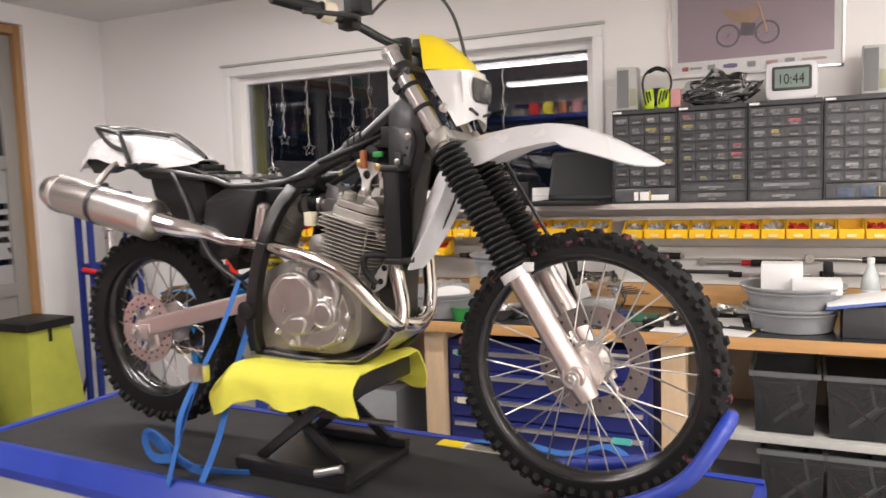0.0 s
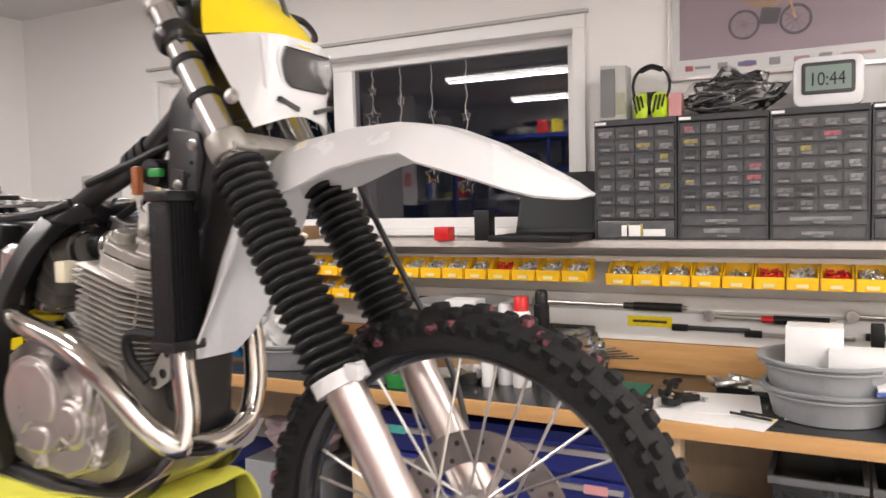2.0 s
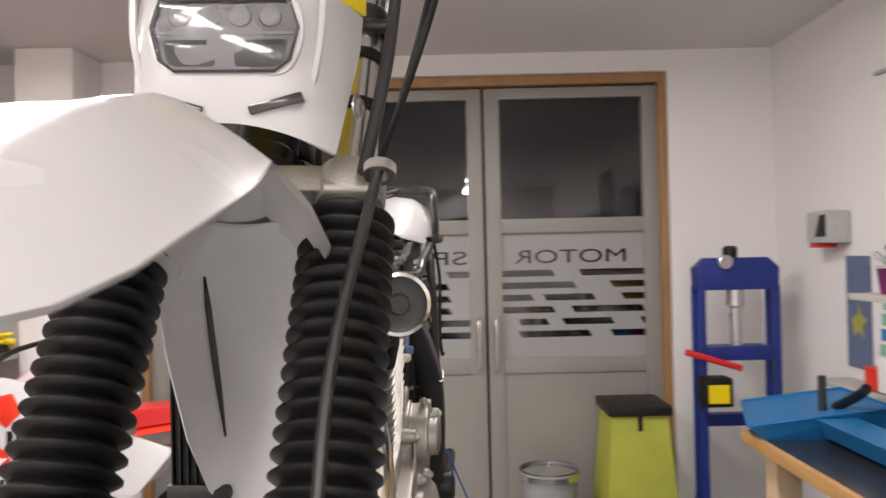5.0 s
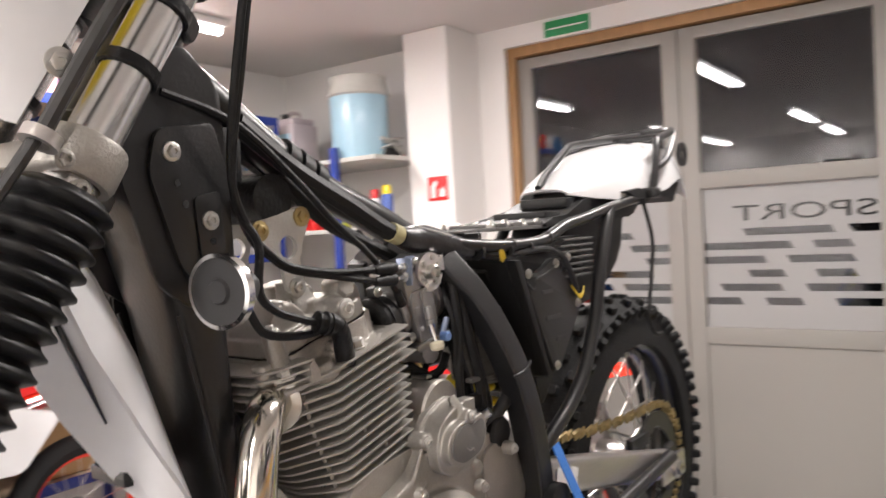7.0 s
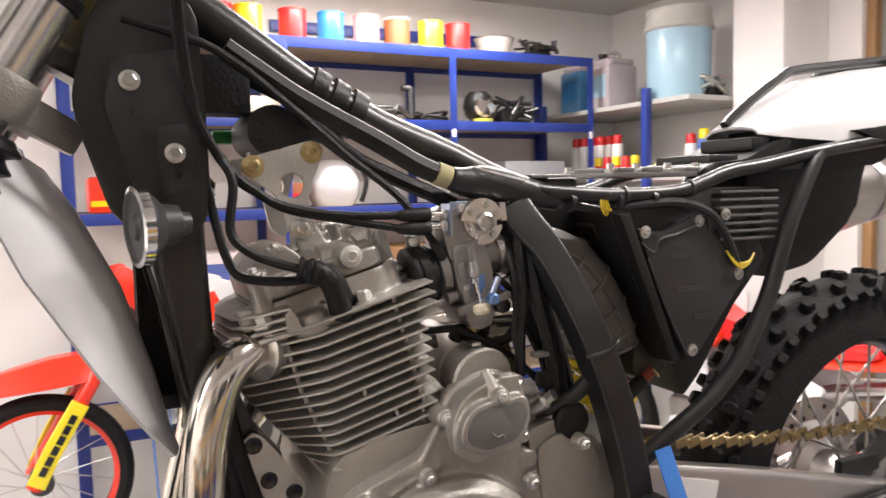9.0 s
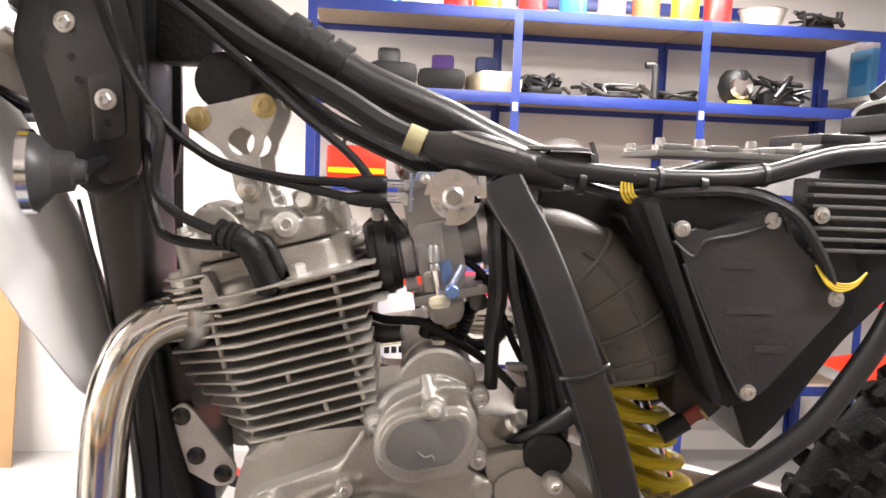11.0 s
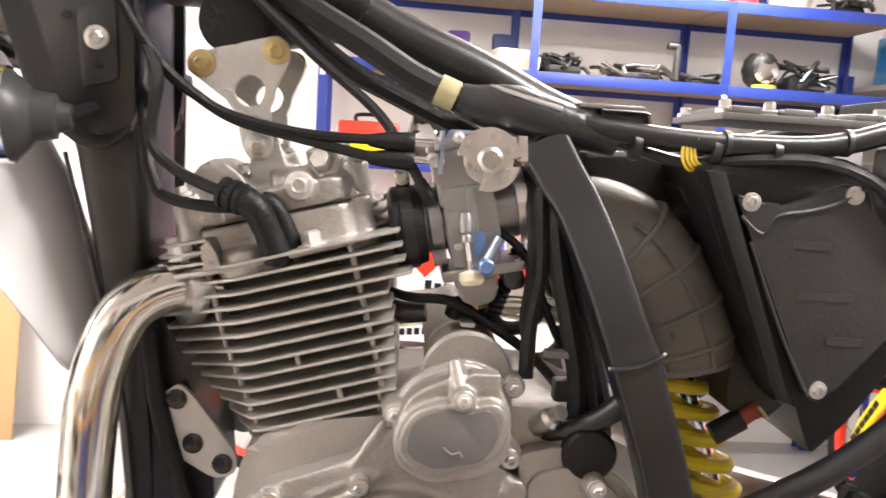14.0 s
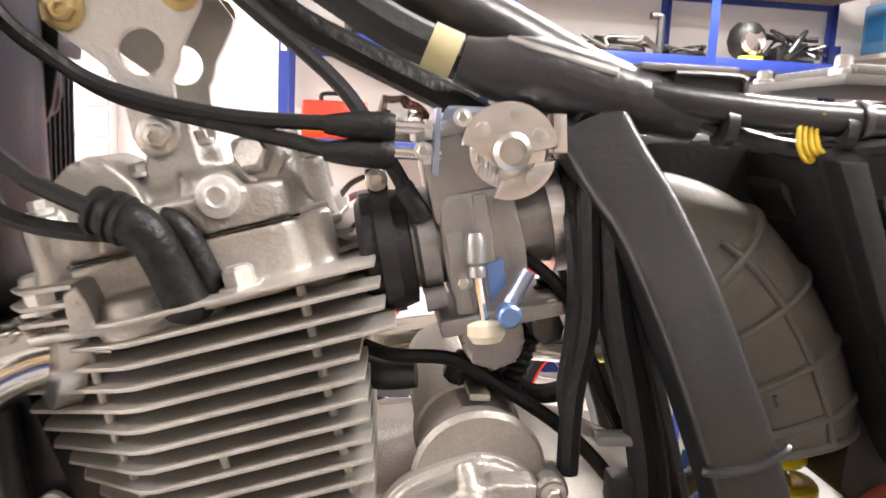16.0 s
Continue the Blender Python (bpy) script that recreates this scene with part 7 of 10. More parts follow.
for x_ in (0.492, 0.40):
    part("rail_tie", lathe([(0.0092, -0.0022), (0.0108, -0.002), (0.0108, 0.002), (0.0092, 0.0022)], (x_, 0.093 if x_ > 0.45 else 0.10, 0.8392 if x_ > 0.45 else 0.8455), (1, 0, 0), 18, close=True), DARKMET, bike)
yt = bmesh.new()
for k in range(4):
    tube([(0.521 - 0.002 * k, 0.092 + 0.002 * k, 0.842), (0.526 - 0.003 * k, 0.096, 0.834), (0.5255 - 0.0035 * k, 0.097, 0.824), (0.519 - 0.003 * k, 0.095, 0.817 + 0.0015 * k), (0.511 + 0.001 * k, 0.092, 0.819)], 0.0013, 6, 4, yt)
YWIRE = mat("yellow_wire_loop", (0.62, 0.44, 0.03), 0.4)
part("wire_tie", yt, YWIRE, bike, "yellow wire loops")
for k in range(4):
    cable([(0.350, 0.110, 0.768), (0.342, 0.113 + 0.001 * k, 0.758 - 0.002 * k), (0.328, 0.113, 0.752 - 0.0022 * k), (0.312, 0.110, 0.7535 - 0.001 * k), (0.300, 0.106, 0.762)], 0.0012, YWIRE, "yellow_wire")
cable([(0.962, 0.055, 0.93), (0.945, 0.07, 0.89), (0.932, 0.078, 0.862), (0.936, 0.08, 0.815), (0.918, 0.083, 0.794), (0.893, 0.090, 0.783), (0.876, 0.0955, 0.778)], 0.0046, name="plug_lead")
cable([(0.955, 0.045, 0.88), (0.948, 0.06, 0.83), (0.938, 0.072, 0.786), (0.923, 0.078, 0.770), (0.880, 0.086, 0.7655), (0.846, 0.085, 0.772)], 0.0046, name="plug_lead")
cable([(0.632, 0.085, 0.800), (0.632, 0.092, 0.784), (0.629, 0.095, 0.73), (0.634, 0.095, 0.687), (0.634, 0.095, 0.645)], 0.0062, name="breather_hose")
cable([(0.622, 0.085, 0.80), (0.620, 0.092, 0.77), (0.614, 0.098, 0.731), (0.603, 0.10, 0.687), (0.594, 0.10, 0.645), (0.592, 0.10, 0.60)], 0.0078, name="breather_hose")
cable([(0.612, 0.080, 0.79), (0.603, 0.085, 0.74), (0.588, 0.09, 0.69), (0.570, 0.092, 0.63), (0.565, 0.09, 0.59)], 0.0066, name="breather_hose")
cable([(0.667, 0.068, 0.762), (0.642, 0.078, 0.744), (0.627, 0.085, 0.713), (0.616, 0.082, 0.690), (0.60, 0.08, 0.66)], 0.0036, name="fuel_hose")
cable([(0.745, 0.045, 0.699), (0.728, 0.06, 0.698), (0.696, 0.062, 0.697), (0.670, 0.066, 0.684), (0.631, 0.072, 0.660), (0.60, 0.08, 0.63)], 0.0042, name="vent_hose")
cable([(0.665, 0.04, 0.69), (0.65, 0.05, 0.675), (0.63, 0.06, 0.68), (0.615, 0.06, 0.70)], 0.006, name="vent_hose")
cable([(0.640, 0.070, 0.80), (0.636, 0.088, 0.76), (0.636, 0.092, 0.72), (0.638, 0.092, 0.69), (0.632, 0.092, 0.665)], 0.0048, name="breather_hose")
cable([(0.628, 0.075, 0.795), (0.620, 0.088, 0.765), (0.606, 0.094, 0.715), (0.590, 0.096, 0.668), (0.580, 0.096, 0.62)], 0.0068, name="breather_hose")
cable([(0.618, 0.060, 0.75), (0.600, 0.065, 0.70), (0.585, 0.07, 0.65), (0.575, 0.07, 0.60)], 0.0085, name="breather_hose")
part("corrugated_hose", lathe([(0.0062 + 0.0014 * (k % 2), 0.0024 * k) for k in range(30)], (0.640, 0.050, 0.742), (0.35, 0.1, -1), 14), BLACKPL, bike)
part("loom_clip", box(0.598, 0.622, 0.094, 0.106, 0.664, 0.670, 0.002), GREYMET, bike)
part("connector", box(0.585, 0.612, 0.088, 0.104, 0.628, 0.646, 0.003), BLACKPL, bike)
part("steel_elbow", tube([(0.755, 0.03, 0.685), (0.735, 0.045, 0.682), (0.715, 0.05, 0.684)], [0.009, 0.0095, 0.008], 12, 4), DARKMET, bike)
cable([(1.16, 0.12, 0.95), (1.10, 0.135, 1.06), (1.03, 0.14, 1.16), (0.96, 0.15, 1.24)], 0.0065, DARKMET, "brake_line", "")
cable([(1.165, 0.135, 0.955), (1.190, 0.128, 0.915), (1.266, 0.110, 0.80), (1.337, 0.110, 0.68), (1.395, 0.115, 0.57), (1.42, 0.12, 0.45)], 0.0052, DARKMET, "brake_line")
part("line_guide", lathe([(0.0085, -0.005), (0.0145, -0.005), (0.0145, 0.005), (0.0085, 0.005)], (1.165, 0.135, 0.95), (0.5, 0, -0.86), 18, close=True), ALU, bike)
cable([(0.05, 0.105, 0.905), (0.035, 0.115, 0.83), (0.045, 0.115, 0.76), (0.065, 0.115, 0.69), (0.05, 0.118, 0.65), (0.02, 0.12, 0.645)], 0.004, name="loose_lead")
cable([(0.90, 0.0, 0.97), (0.80, -0.03, 0.93), (0.70, -0.04, 0.90)], 0.008, name="wiring_loom")
part("connector", box(0.862, 0.878, -0.07, -0.055, 0.875, 0.925, 0.004), BROWN, bike)
part("connector", box(0.90, 0.93, -0.065, -0.052, 0.905, 0.92, 0.004), GREEN, bike)
part("fluid_bottle", box(0.69, 0.72, -0.11, -0.08, 0.72, 0.76, 0.006), CREAM, bike)


# ---- lift table under the motorcycle ----
lift = thing("lift_table", "blue scissor lift table with a black rubber mat", "lift table", BIKE)
part("deck", box(-0.62, 1.86, -0.33, 0.33, -0.05, -0.004, 0.003), LIFTBLUE, lift)
part("rubber_mat", box(-0.60, 1.84, -0.295, 0.295, -0.004, 0.0, 0.001), MAT_GREY, lift, "worn black rubber mat")
for s in (-1, 1):
    part("side_rail", prism([(0.30 * s, 0.001), (0.325 * s, 0.004), (0.385 * s, -0.045), (0.385 * s, -0.075), (0.33 * s, -0.075), (0.33 * s, -0.052)], -0.62, 1.86, 0.003, plane="yz"), LIFTBLUE, lift)
    part("scissor_arm", tube([(-0.40, 0.24 * s, -0.68), (1.40, 0.24 * s, -0.08)], 0.03, section=[(a * 0.5, b) for a, b in RECT], n=1), BLACK, lift)
    part("scissor_arm", tube([(-0.40, 0.19 * s, -0.08), (1.40, 0.19 * s, -0.68)], 0.03, section=[(a * 0.5, b) for a, b in RECT], n=1), BLACK, lift)
    part("floor_rail", box(-0.55, 1.70, 0.20 * s - 0.04, 0.20 * s + 0.04, -Z0 + 0.002, -Z0 + 0.055, 0.004), LIFTBLUE, lift)
part("end_lip", box(-0.66, -0.622, -0.33, 0.33, -0.06, 0.0, 0.004), LIFTBLUE, lift)
part("scissor_axle", rod((0.50, -0.26, -0.38), (0.50, 0.26, -0.38), 0.016, 14), STEEL, lift)
ck = bmesh.new()
tube([(1.30, -0.17, 0.012), (1.46, -0.165, 0.045), (1.62, -0.155, 0.085), (1.735, -0.125, 0.15), (1.80, -0.06, 0.24), (1.812, 0.0, 0.262), (1.80, 0.06, 0.24), (1.735, 0.125, 0.15), (1.62, 0.155, 0.085), (1.46, 0.165, 0.045), (1.30, 0.17, 0.012)], 0.019, 14, 6, ck)
part("wheel_hoop", ck, LIFTBLUE, lift, "bent blue wheel stop tube")
part("warning_label", box(0.90, 1.24, 0.235, 0.29, 0.0005, 0.0018), CREAM, lift)
part("warning_patch", box(0.90, 0.985, 0.236, 0.289, 0.002, 0.0026), YELLOW, lift)
for k in range(5):
    part("printed_line", box(1.0, 1.21 - 0.02 * (k % 3), 0.242 + k * 0.009, 0.246 + k * 0.009, 0.002, 0.0026), DARKMET, lift)

# scissor jack and towel
jack = thing("scissor_jack", "black scissor jack lifting the engine", "jack", BIKE)
part("base", box(0.47, 0.86, -0.20, 0.14, 0.001, 0.022, 0.004), BLACK, jack)
part("base_rail", box(0.47, 0.86, -0.205, -0.175, 0.022, 0.05, 0.003), BLACK, jack)
part("base_rail", box(0.47, 0.86, 0.115, 0.145, 0.022, 0.05, 0.003), BLACK, jack)
for y in (-0.15, 0.09):
    part("arm", tube([(0.52, y, 0.04), (0.80, y, 0.255)], 0.016, section=[(a * 0.5, b) for a, b in RECT], n=1), BLACK, jack)
    part("arm", tube([(0.80, y + 0.03, 0.04), (0.53, y + 0.03, 0.255)], 0.016, section=[(a * 0.5, b) for a, b in RECT], n=1), BLACK, jack)
part("screw_spindle", rod((0.46, -0.03, 0.145), (0.92, -0.03, 0.15), 0.009, 10), STEEL, jack)
part("lift_plate", box(0.48, 0.88, -0.18, 0.13, 0.255, 0.318, 0.005), BLACK, jack)
part("pin", rod((0.78, -0.225, 0.055), (0.86, -0.215, 0.075), 0.012, 12), STEEL, jack)
tw = bmesh.new()
NX, NY = 40, 34
gv = []
for i in range(NX + 1):
    row = []
    for j in range(NY + 1):
        u, v = i / NX, j / NY
        x, y = 0.40 + 0.51 * u, -0.27 + 0.50 * v
        ex_ = max(0, 0.47 - x) + max(0, x - 0.89) * 0.5
        ey_ = max(0, -0.185 - y) + max(0, y - 0.135)
        z = 0.330 - 1.25 * ey_ - 0.75 * ex_ + 0.04 * max(0, x - 0.72)
        z += 0.010 * math.sin(x * 31 + y * 12) * min(1, (ey_ + ex_) * 14) + 0.004 * noise.noise(Vector((x * 22, y * 22, 0)))
        cx_ = x + (0.02 * math.sin(y * 40) * min(1, ey_ * 10))
        yy = max(-0.215, min(0.165, y)) + 0.010 * math.sin(x * 26) * min(1, ey_ * 12)
        row.append(tw.verts.new((cx_, yy, z)))
    gv.append(row)
for i in range(NX):
    for j in range(NY):
        tw.faces.new((gv[i][j], gv[i + 1][j], gv[i + 1][j + 1], gv[i][j + 1]))
towel = obj("towel", thicken(tw, 0.005), CLOTH, 80)
towel.matrix_basis = BIKE
tagged(towel, "rumpled yellow towel draped over the jack", "towel")


def strap(pts, w=0.028, label="taut blue tie-down strap", name="tie_down_strap"):
    e = thing(name, label, "strap", BIKE, "tie-down straps")
    part("webbing", tube(pts, w / 2, section=[(-1, -0.06), (1, -0.06), (1, 0.06), (-1, 0.06)], n=5), STRAP, e)
    return e


e1 = strap([(0.455, -0.13, 0.56), (0.43, -0.19, 0.42), (0.385, -0.25, 0.28), (0.355, -0.30, 0.13), (0.335, -0.345, -0.03), (0.335, -0.36, -0.06)])
part("ratchet", box(0.365, 0.425, -0.265, -0.235, 0.28, 0.33, 0.006), STEEL, e1)
part("loose_tail", tube([(0.375, -0.25, 0.275), (0.36, -0.30, 0.18), (0.355, -0.31, 0.10)], 0.014, section=[(-1, -0.06), (1, -0.06), (1, 0.06), (-1, 0.06)], n=5), STRAP, e1)
strap([(0.475, -0.10, 0.46), (0.46, -0.17, 0.30), (0.44, -0.23, 0.12), (0.425, -0.30, -0.01)])
strap([(0.475, 0.14, 0.55), (0.46, 0.20, 0.40), (0.43, 0.27, 0.20), (0.40, 0.335, -0.01)])
e2 = thing("coiled_strap", "loosely coiled blue strap lying on the mat", "strap", BIKE, "tie-down straps")
part("webbing", tube([(0.40, -0.26, 0.006), (0.30, -0.24, 0.02), (0.20, -0.23, 0.05), (0.18, -0.25, 0.09), (0.23, -0.27, 0.11), (0.28, -0.27, 0.07), (0.25, -0.25, 0.03), (0.17, -0.24, 0.02), (0.14, -0.24, 0.06), (0.17, -0.25, 0.10), (0.24, -0.255, 0.085), (0.33, -0.25, 0.02), (0.45, -0.22, 0.006), (0.52, -0.2, 0.006)], 0.014, section=[(-0.08, -1), (0.08, -1), (0.08, 1), (-0.08, 1)], n=5), STRAP, e2)
e3 = thing("coiled_strap", "bright blue strap bunched beside the front wheel", "strap", BIKE, "tie-down straps")
part("webbing", tube([(1.0, 0.30, 0.006), (1.10, 0.28, 0.02), (1.2, 0.22, 0.05), (1.33, 0.24, 0.03), (1.45, 0.26, 0.06), (1.55, 0.22, 0.03), (1.62, 0.26, 0.02)], 0.016, section=[(-1, -0.06), (1, -0.06), (1, 0.06), (-1, 0.06)], n=5), STRAP, e3)

# ---- blue shelving along the south wall ----
SF, SB = -0.86, -1.40
PX = (-0.97, -1.90, -2.80, -3.70)
sh = thing("shelving", "long blue steel shelving with chipboard shelves", "shelf")
for x in PX:
    for y in (SF, SB):
        bm = bmesh.new()
        s = 1 if y == SF else -1
        box(x - 0.02, x + 0.02, y - 0.0015, y + 0.0015, 0, 2.305, bm=bm)
        box(x - 0.02, x - 0.017, y - (0.035 if s > 0 else 0), y + (0 if s > 0 else 0.035), 0, 2.305, bm=bm)
        part("post", bm, BLUE, sh)
SZ = (2.305, 1.93, 1.50, 1.05, 0.55)
for i in range(3):
    a, b = PX[i + 1], PX[i]
    for z in SZ:
        part("shelf_board", box(a + 0.005, b - 0.005, SB + 0.01, SF - 0.006, z - 0.02, z - 0.006), CHIP, sh)
        part("beam", box(a + 0.02, b - 0.02, SF - 0.004, SF + 0.003, z - 0.05, z, 0.001), BLUE, sh)
        part("beam", box(a + 0.02, b - 0.02, SB - 0.003, SB + 0.004, z - 0.05, z, 0.001), BLUE, sh)
for x in PX:
    for z in (SZ[1], SZ[2]):
        part("beam_clip", box(x - 0.012, x + 0.012, SF + 0.0016, SF + 0.004, z - 0.085, z - 0.045, 0.001), PAPER, sh)
part("wall_strip", box(-3.3, -2.0, YS + 0.004, YS + 0.03, 2.44, 2.50, 0.004), BLUE, sh)


def tin(name, label, x, y, z, r, h, mtl, lid=None, group="paint tins"):
    e = thing(name, label, "tin", Matrix.Translation((x, y, z)), group)
    part("can", lathe([(r, 0), (r, h * 0.95), (r * 0.97, h), (r * 0.9, h), (r * 0.9, h * 0.985), (0.002, h * 0.985)], (0, 0, 0), (0, 0, 1), 24), mtl, e)
    part("rim", lathe([(r * 1.0, h * 0.93), (r * 1.04, h * 0.93), (r * 1.04, h * 0.985), (r, h * 0.985)], (0, 0, 0), (0, 0, 1), 24, close=True), lid or mtl, e)
    return e


SKY = mat("blue_tub", (0.02, 0.20, 0.50), 0.35, var=0.1, coat=0.3)
PINK = mat("pink_tub", (0.62, 0.30, 0.30), 0.4, var=0.1)
YTUB = mat("yellow_tub", (0.75, 0.62, 0.02), 0.35, var=0.1, coat=0.3)
for x, mtl, n in ((-1.12, PAPER, "white"), (-1.30, SKY, "blue"), (-1.47, PAPER, "white"), (-1.63, REDC, "red"), (-1.77, YTUB, "yellow"), (-1.985, REDC, "red"), (-2.18, SKY, "blue"), (-2.37, PINK, "pink"), (-2.54, BROWN, "brown"), (-2.735, YTUB, "yellow"), (-2.90, REDC, "red")):
    tin("plastic_tub", n + " plastic tub with a lid on the top shelf", x, SF - 0.12, 2.305, 0.066, 0.15, mtl, PAPER if n in ("brown",) else None, "plastic tubs")
gt = thing("grey_basin", "grey basin full of parts on the top shelf", "basin", Matrix.Translation((-3.14, SF - 0.14, 2.305)))
part("bowl", lathe([(0.08, 0), (0.11, 0.09), (0.118, 0.092), (0.112, 0.09), (0.085, 0.01)], (0, 0, 0), (0, 0, 1), 24), GREYLIGHT, gt)


def scrap(name, label, cat, x, y, z, w, h, d, seed, mtl, n=7):
    """A heap of bent tubes and blocks."""
    e = thing(name, label, cat, Matrix.Translation((x, y, z)))
    r = random.Random(seed)
    for k in range(n):
        a = [Vector((r.uniform(-w, w) / 2, r.uniform(-d, d) / 2, r.uniform(0.012, h))) for _ in range(4)]
        a.sort(key=lambda v: v.x)
        part("tube", tube(a, r.uniform(0.006, 0.014), 8, 4), mtl, e)
    box(-w * 0.35, w * 0.30, -d * 0.3, d * 0.3, 0.0, h * 0.45, 0.02, bm=(b2 := bmesh.new()))
    part("block", b2, BLACKPL, e)
    return e


scrap("spare_parts", "black spare parts heaped on the top shelf", "parts", -3.42, SF - 0.15, 2.305, 0.22, 0.10, 0.2, 3, DARKMET)
scrap("exhaust_parts", "silver exhaust pipe and footrests on the shelf", "parts", -2.40, SF - 0.15, 1.93, 0.36, 0.08, 0.2, 5, DARKMET, 5)
scrap("rubber_hoses", "coiled black hoses on the shelf", "hoses", -2.05, SF - 0.13, 1.93, 0.26, 0.10, 0.2, 6, RUBBER, 9)
scrap("frame_parts", "black bent frame brackets on the shelf", "parts", -3.24, SF - 0.14, 1.93, 0.30, 0.16, 0.2, 8, BLACK, 10)
scrap("mudguard_parts", "flat black plastic pieces on the shelf", "parts", -2.73, SF - 0.13, 1.93, 0.24, 0.06, 0.2, 9, BLACKPL, 5)
bp = thing("bent_pipe", "dark bent pipe standing on the shelf", "pipe")
part("pipe", tube([(-2.60, SF - 0.1, 1.945), (-2.60, SF - 0.1, 2.08), (-2.59, SF - 0.1, 2.10), (-2.55, SF - 0.1, 2.10)], 0.017, 12, 4), DARKMET, bp)
mk = thing("headlight_unit", "black headlight unit with a lime rim", "headlight", Matrix.Translation((-3.02, SF - 0.12, 1.93)))
part("bowl", lathe([(0.03, 0.0), (0.07, 0.04), (0.085, 0.09), (0.075, 0.14), (0.05, 0.17)], (0, 0, 0), (0, 0, 1), 24), BLACKPL, mk)
part("rim", lathe([(0.05, 0.0), (0.055, 0.0), (0.055, 0.02), (0.05, 0.02)], (0.0, 0.05, 0.0), (0, 0, 1), 20, close=True), LIME, mk)
part("glass", lathe([(0.06, 0), (0.05, 0.02), (0.002, 0.03)], (0, 0.06, 0.085), (0, 1, 0.2), 24), CHROME, mk)


def seat(x, mtl, top, label, tilt=0.0, hgt=0.10):
    e = thing("saddle", label, "seat", Matrix.Translation((x, SF - 0.16, 1.93)) @ Matrix.Rotation(tilt, 4, "Z"), "spare saddles")
    part("pad", turned(box(-0.11, 0.11, -0.12, 0.12, 0.0, hgt, 0.035), Matrix.Identity(4)), mtl, e)
    if top:
        part("back", box(-0.06, 0.05, -0.14, -0.09, hgt * 0.8, hgt + 0.09, 0.02), top, e)
    return e


seat(-1.33, BLACKPL, DARKMET, "dark grey spare seat on the shelf", 0.1, 0.12)
seat(-1.57, BLACKPL, PURPLESEAT, "purple and black spare seat on the shelf", -0.1, 0.10)
seat(-1.82, CREAM, mat("navy_vinyl", (0.03, 0.05, 0.16), 0.5), "beige spare seat with a navy back on the shelf", 0.2, 0.10)
hl2 = thing("white_helmet", "white helmet with a black strap on the shelf", "helmet", Matrix.Translation((-2.18, SF - 0.16, 1.50)))
part("shell", lathe([(0.10, 0.0), (0.13, 0.05), (0.135, 0.12), (0.11, 0.19), (0.06, 0.23), (0.002, 0.24)], (0, 0, 0), (0, 0, 1), 28), WHITE, hl2)
part("strap", tube([(-0.12, 0.08, 0.02), (-0.145, 0.09, 0.12), (-0.12, 0.07, 0.22)], 0.012, 8, 5), BLACKPL, hl2)


def carton(name, label, x0, x1, y0, y1, z0, z1, mtl, band=None):
    e = thing(name, label, "box", None)
    part("body", box(x0, x1, y0, y1, z0, z1, 0.004), mtl, e)
    if band:
        part("printed_band", box(x0 + 0.01, x1 - 0.01, y1, y1 + 0.0012, z0 + 0.03, z1 - 0.05), band, e)
    return e


carton("oil_filter_box", "orange and black carton on the shelf", -2.02, -1.92, SF - 0.2, SF - 0.08, 1.50, 1.62, BROWN, REDC)
carton("cardboard_box", "brown cardboard box on the shelf", -2.75, -2.45, SF - 0.35, SF - 0.06, 1.05, 1.28, CARDB)
carton("grey_crate", "grey plastic crate on the shelf", -3.55, -3.15, SF - 0.4, SF - 0.05, 1.50, 1.72, GREYTUB)
carton("white_carton", "white printed carton on the shelf", -1.85, -1.50, SF - 0.4, SF - 0.06, 1.05, 1.30, PAPER, BLUEPAPER)
carton("grey_crate", "grey plastic crate on the low shelf", -1.80, -1.30, SF - 0.4, SF - 0.05, 0.55, 0.80, GREYTUB)
carton("cardboard_box", "brown cardboard box on the low shelf", -2.70, -2.20, SF - 0.4, SF - 0.05, 0.55, 0.85, CARDB)
tb = thing("tool_case", "orange-red tool case with a yellow stripe", "case", Matrix.Translation((-1.18, SF - 0.18, 1.50)))
part("case", box(-0.14, 0.14, -0.10, 0.10, 0.0, 0.16, 0.02), RED, tb)
part("stripe", box(-0.13, 0.13, 0.1005, 0.1025, 0.03, 0.055), YELLOW, tb)
part("handle", tube([(-0.06, 0, 0.16), (-0.05, 0, 0.19), (0.05, 0, 0.19), (0.06, 0, 0.16)], 0.009, 8, 4), BLACKPL, tb)
bagp = thing("clear_bag", "crumpled clear plastic bag of parts on the shelf", "bag", Matrix.Translation((-1.46, SF - 0.16, 1.50)))
bg = bmesh.new()
bmesh.ops.create_icosphere(bg, subdivisions=3, radius=0.12)
for v in bg.verts:
    v.co *= 1 + 0.35 * noise.noise(v.co * 14)
    v.co.z = max(0.0, v.co.z * 0.9 + 0.09)
part("film", bg, CLEAR, bagp)
part("filling", box(-0.05, 0.06, -0.05, 0.05, 0.004, 0.09, 0.02), DARKMET, bagp)

# corner shelf by the pillar
cs = thing("corner_shelf", "grey corner shelf on blue posts", "shelf")
for z in (2.02, 1.62, 1.15):
    part("shelf_board", box(XL + 0.002, -3.74, YS + 0.004, -0.14, z - 0.025, z, 0.002), GREYLIGHT, cs)
for y in (-0.42, -1.36):
    part("post", box(-3.738, -3.70, y - 0.02, y + 0.02, 0, 2.08, 0.002), BLUE, cs)
bk = thing("drum", "pale blue plastic drum with a grey collar", "drum", Matrix.Translation((-3.93, -0.40, 2.02)))
part("barrel", lathe([(0.16, 0), (0.165, 0.01), (0.17, 0.38), (0.165, 0.39)], (0, 0, 0), (0, 0, 1), 40), BUCKET, bk)
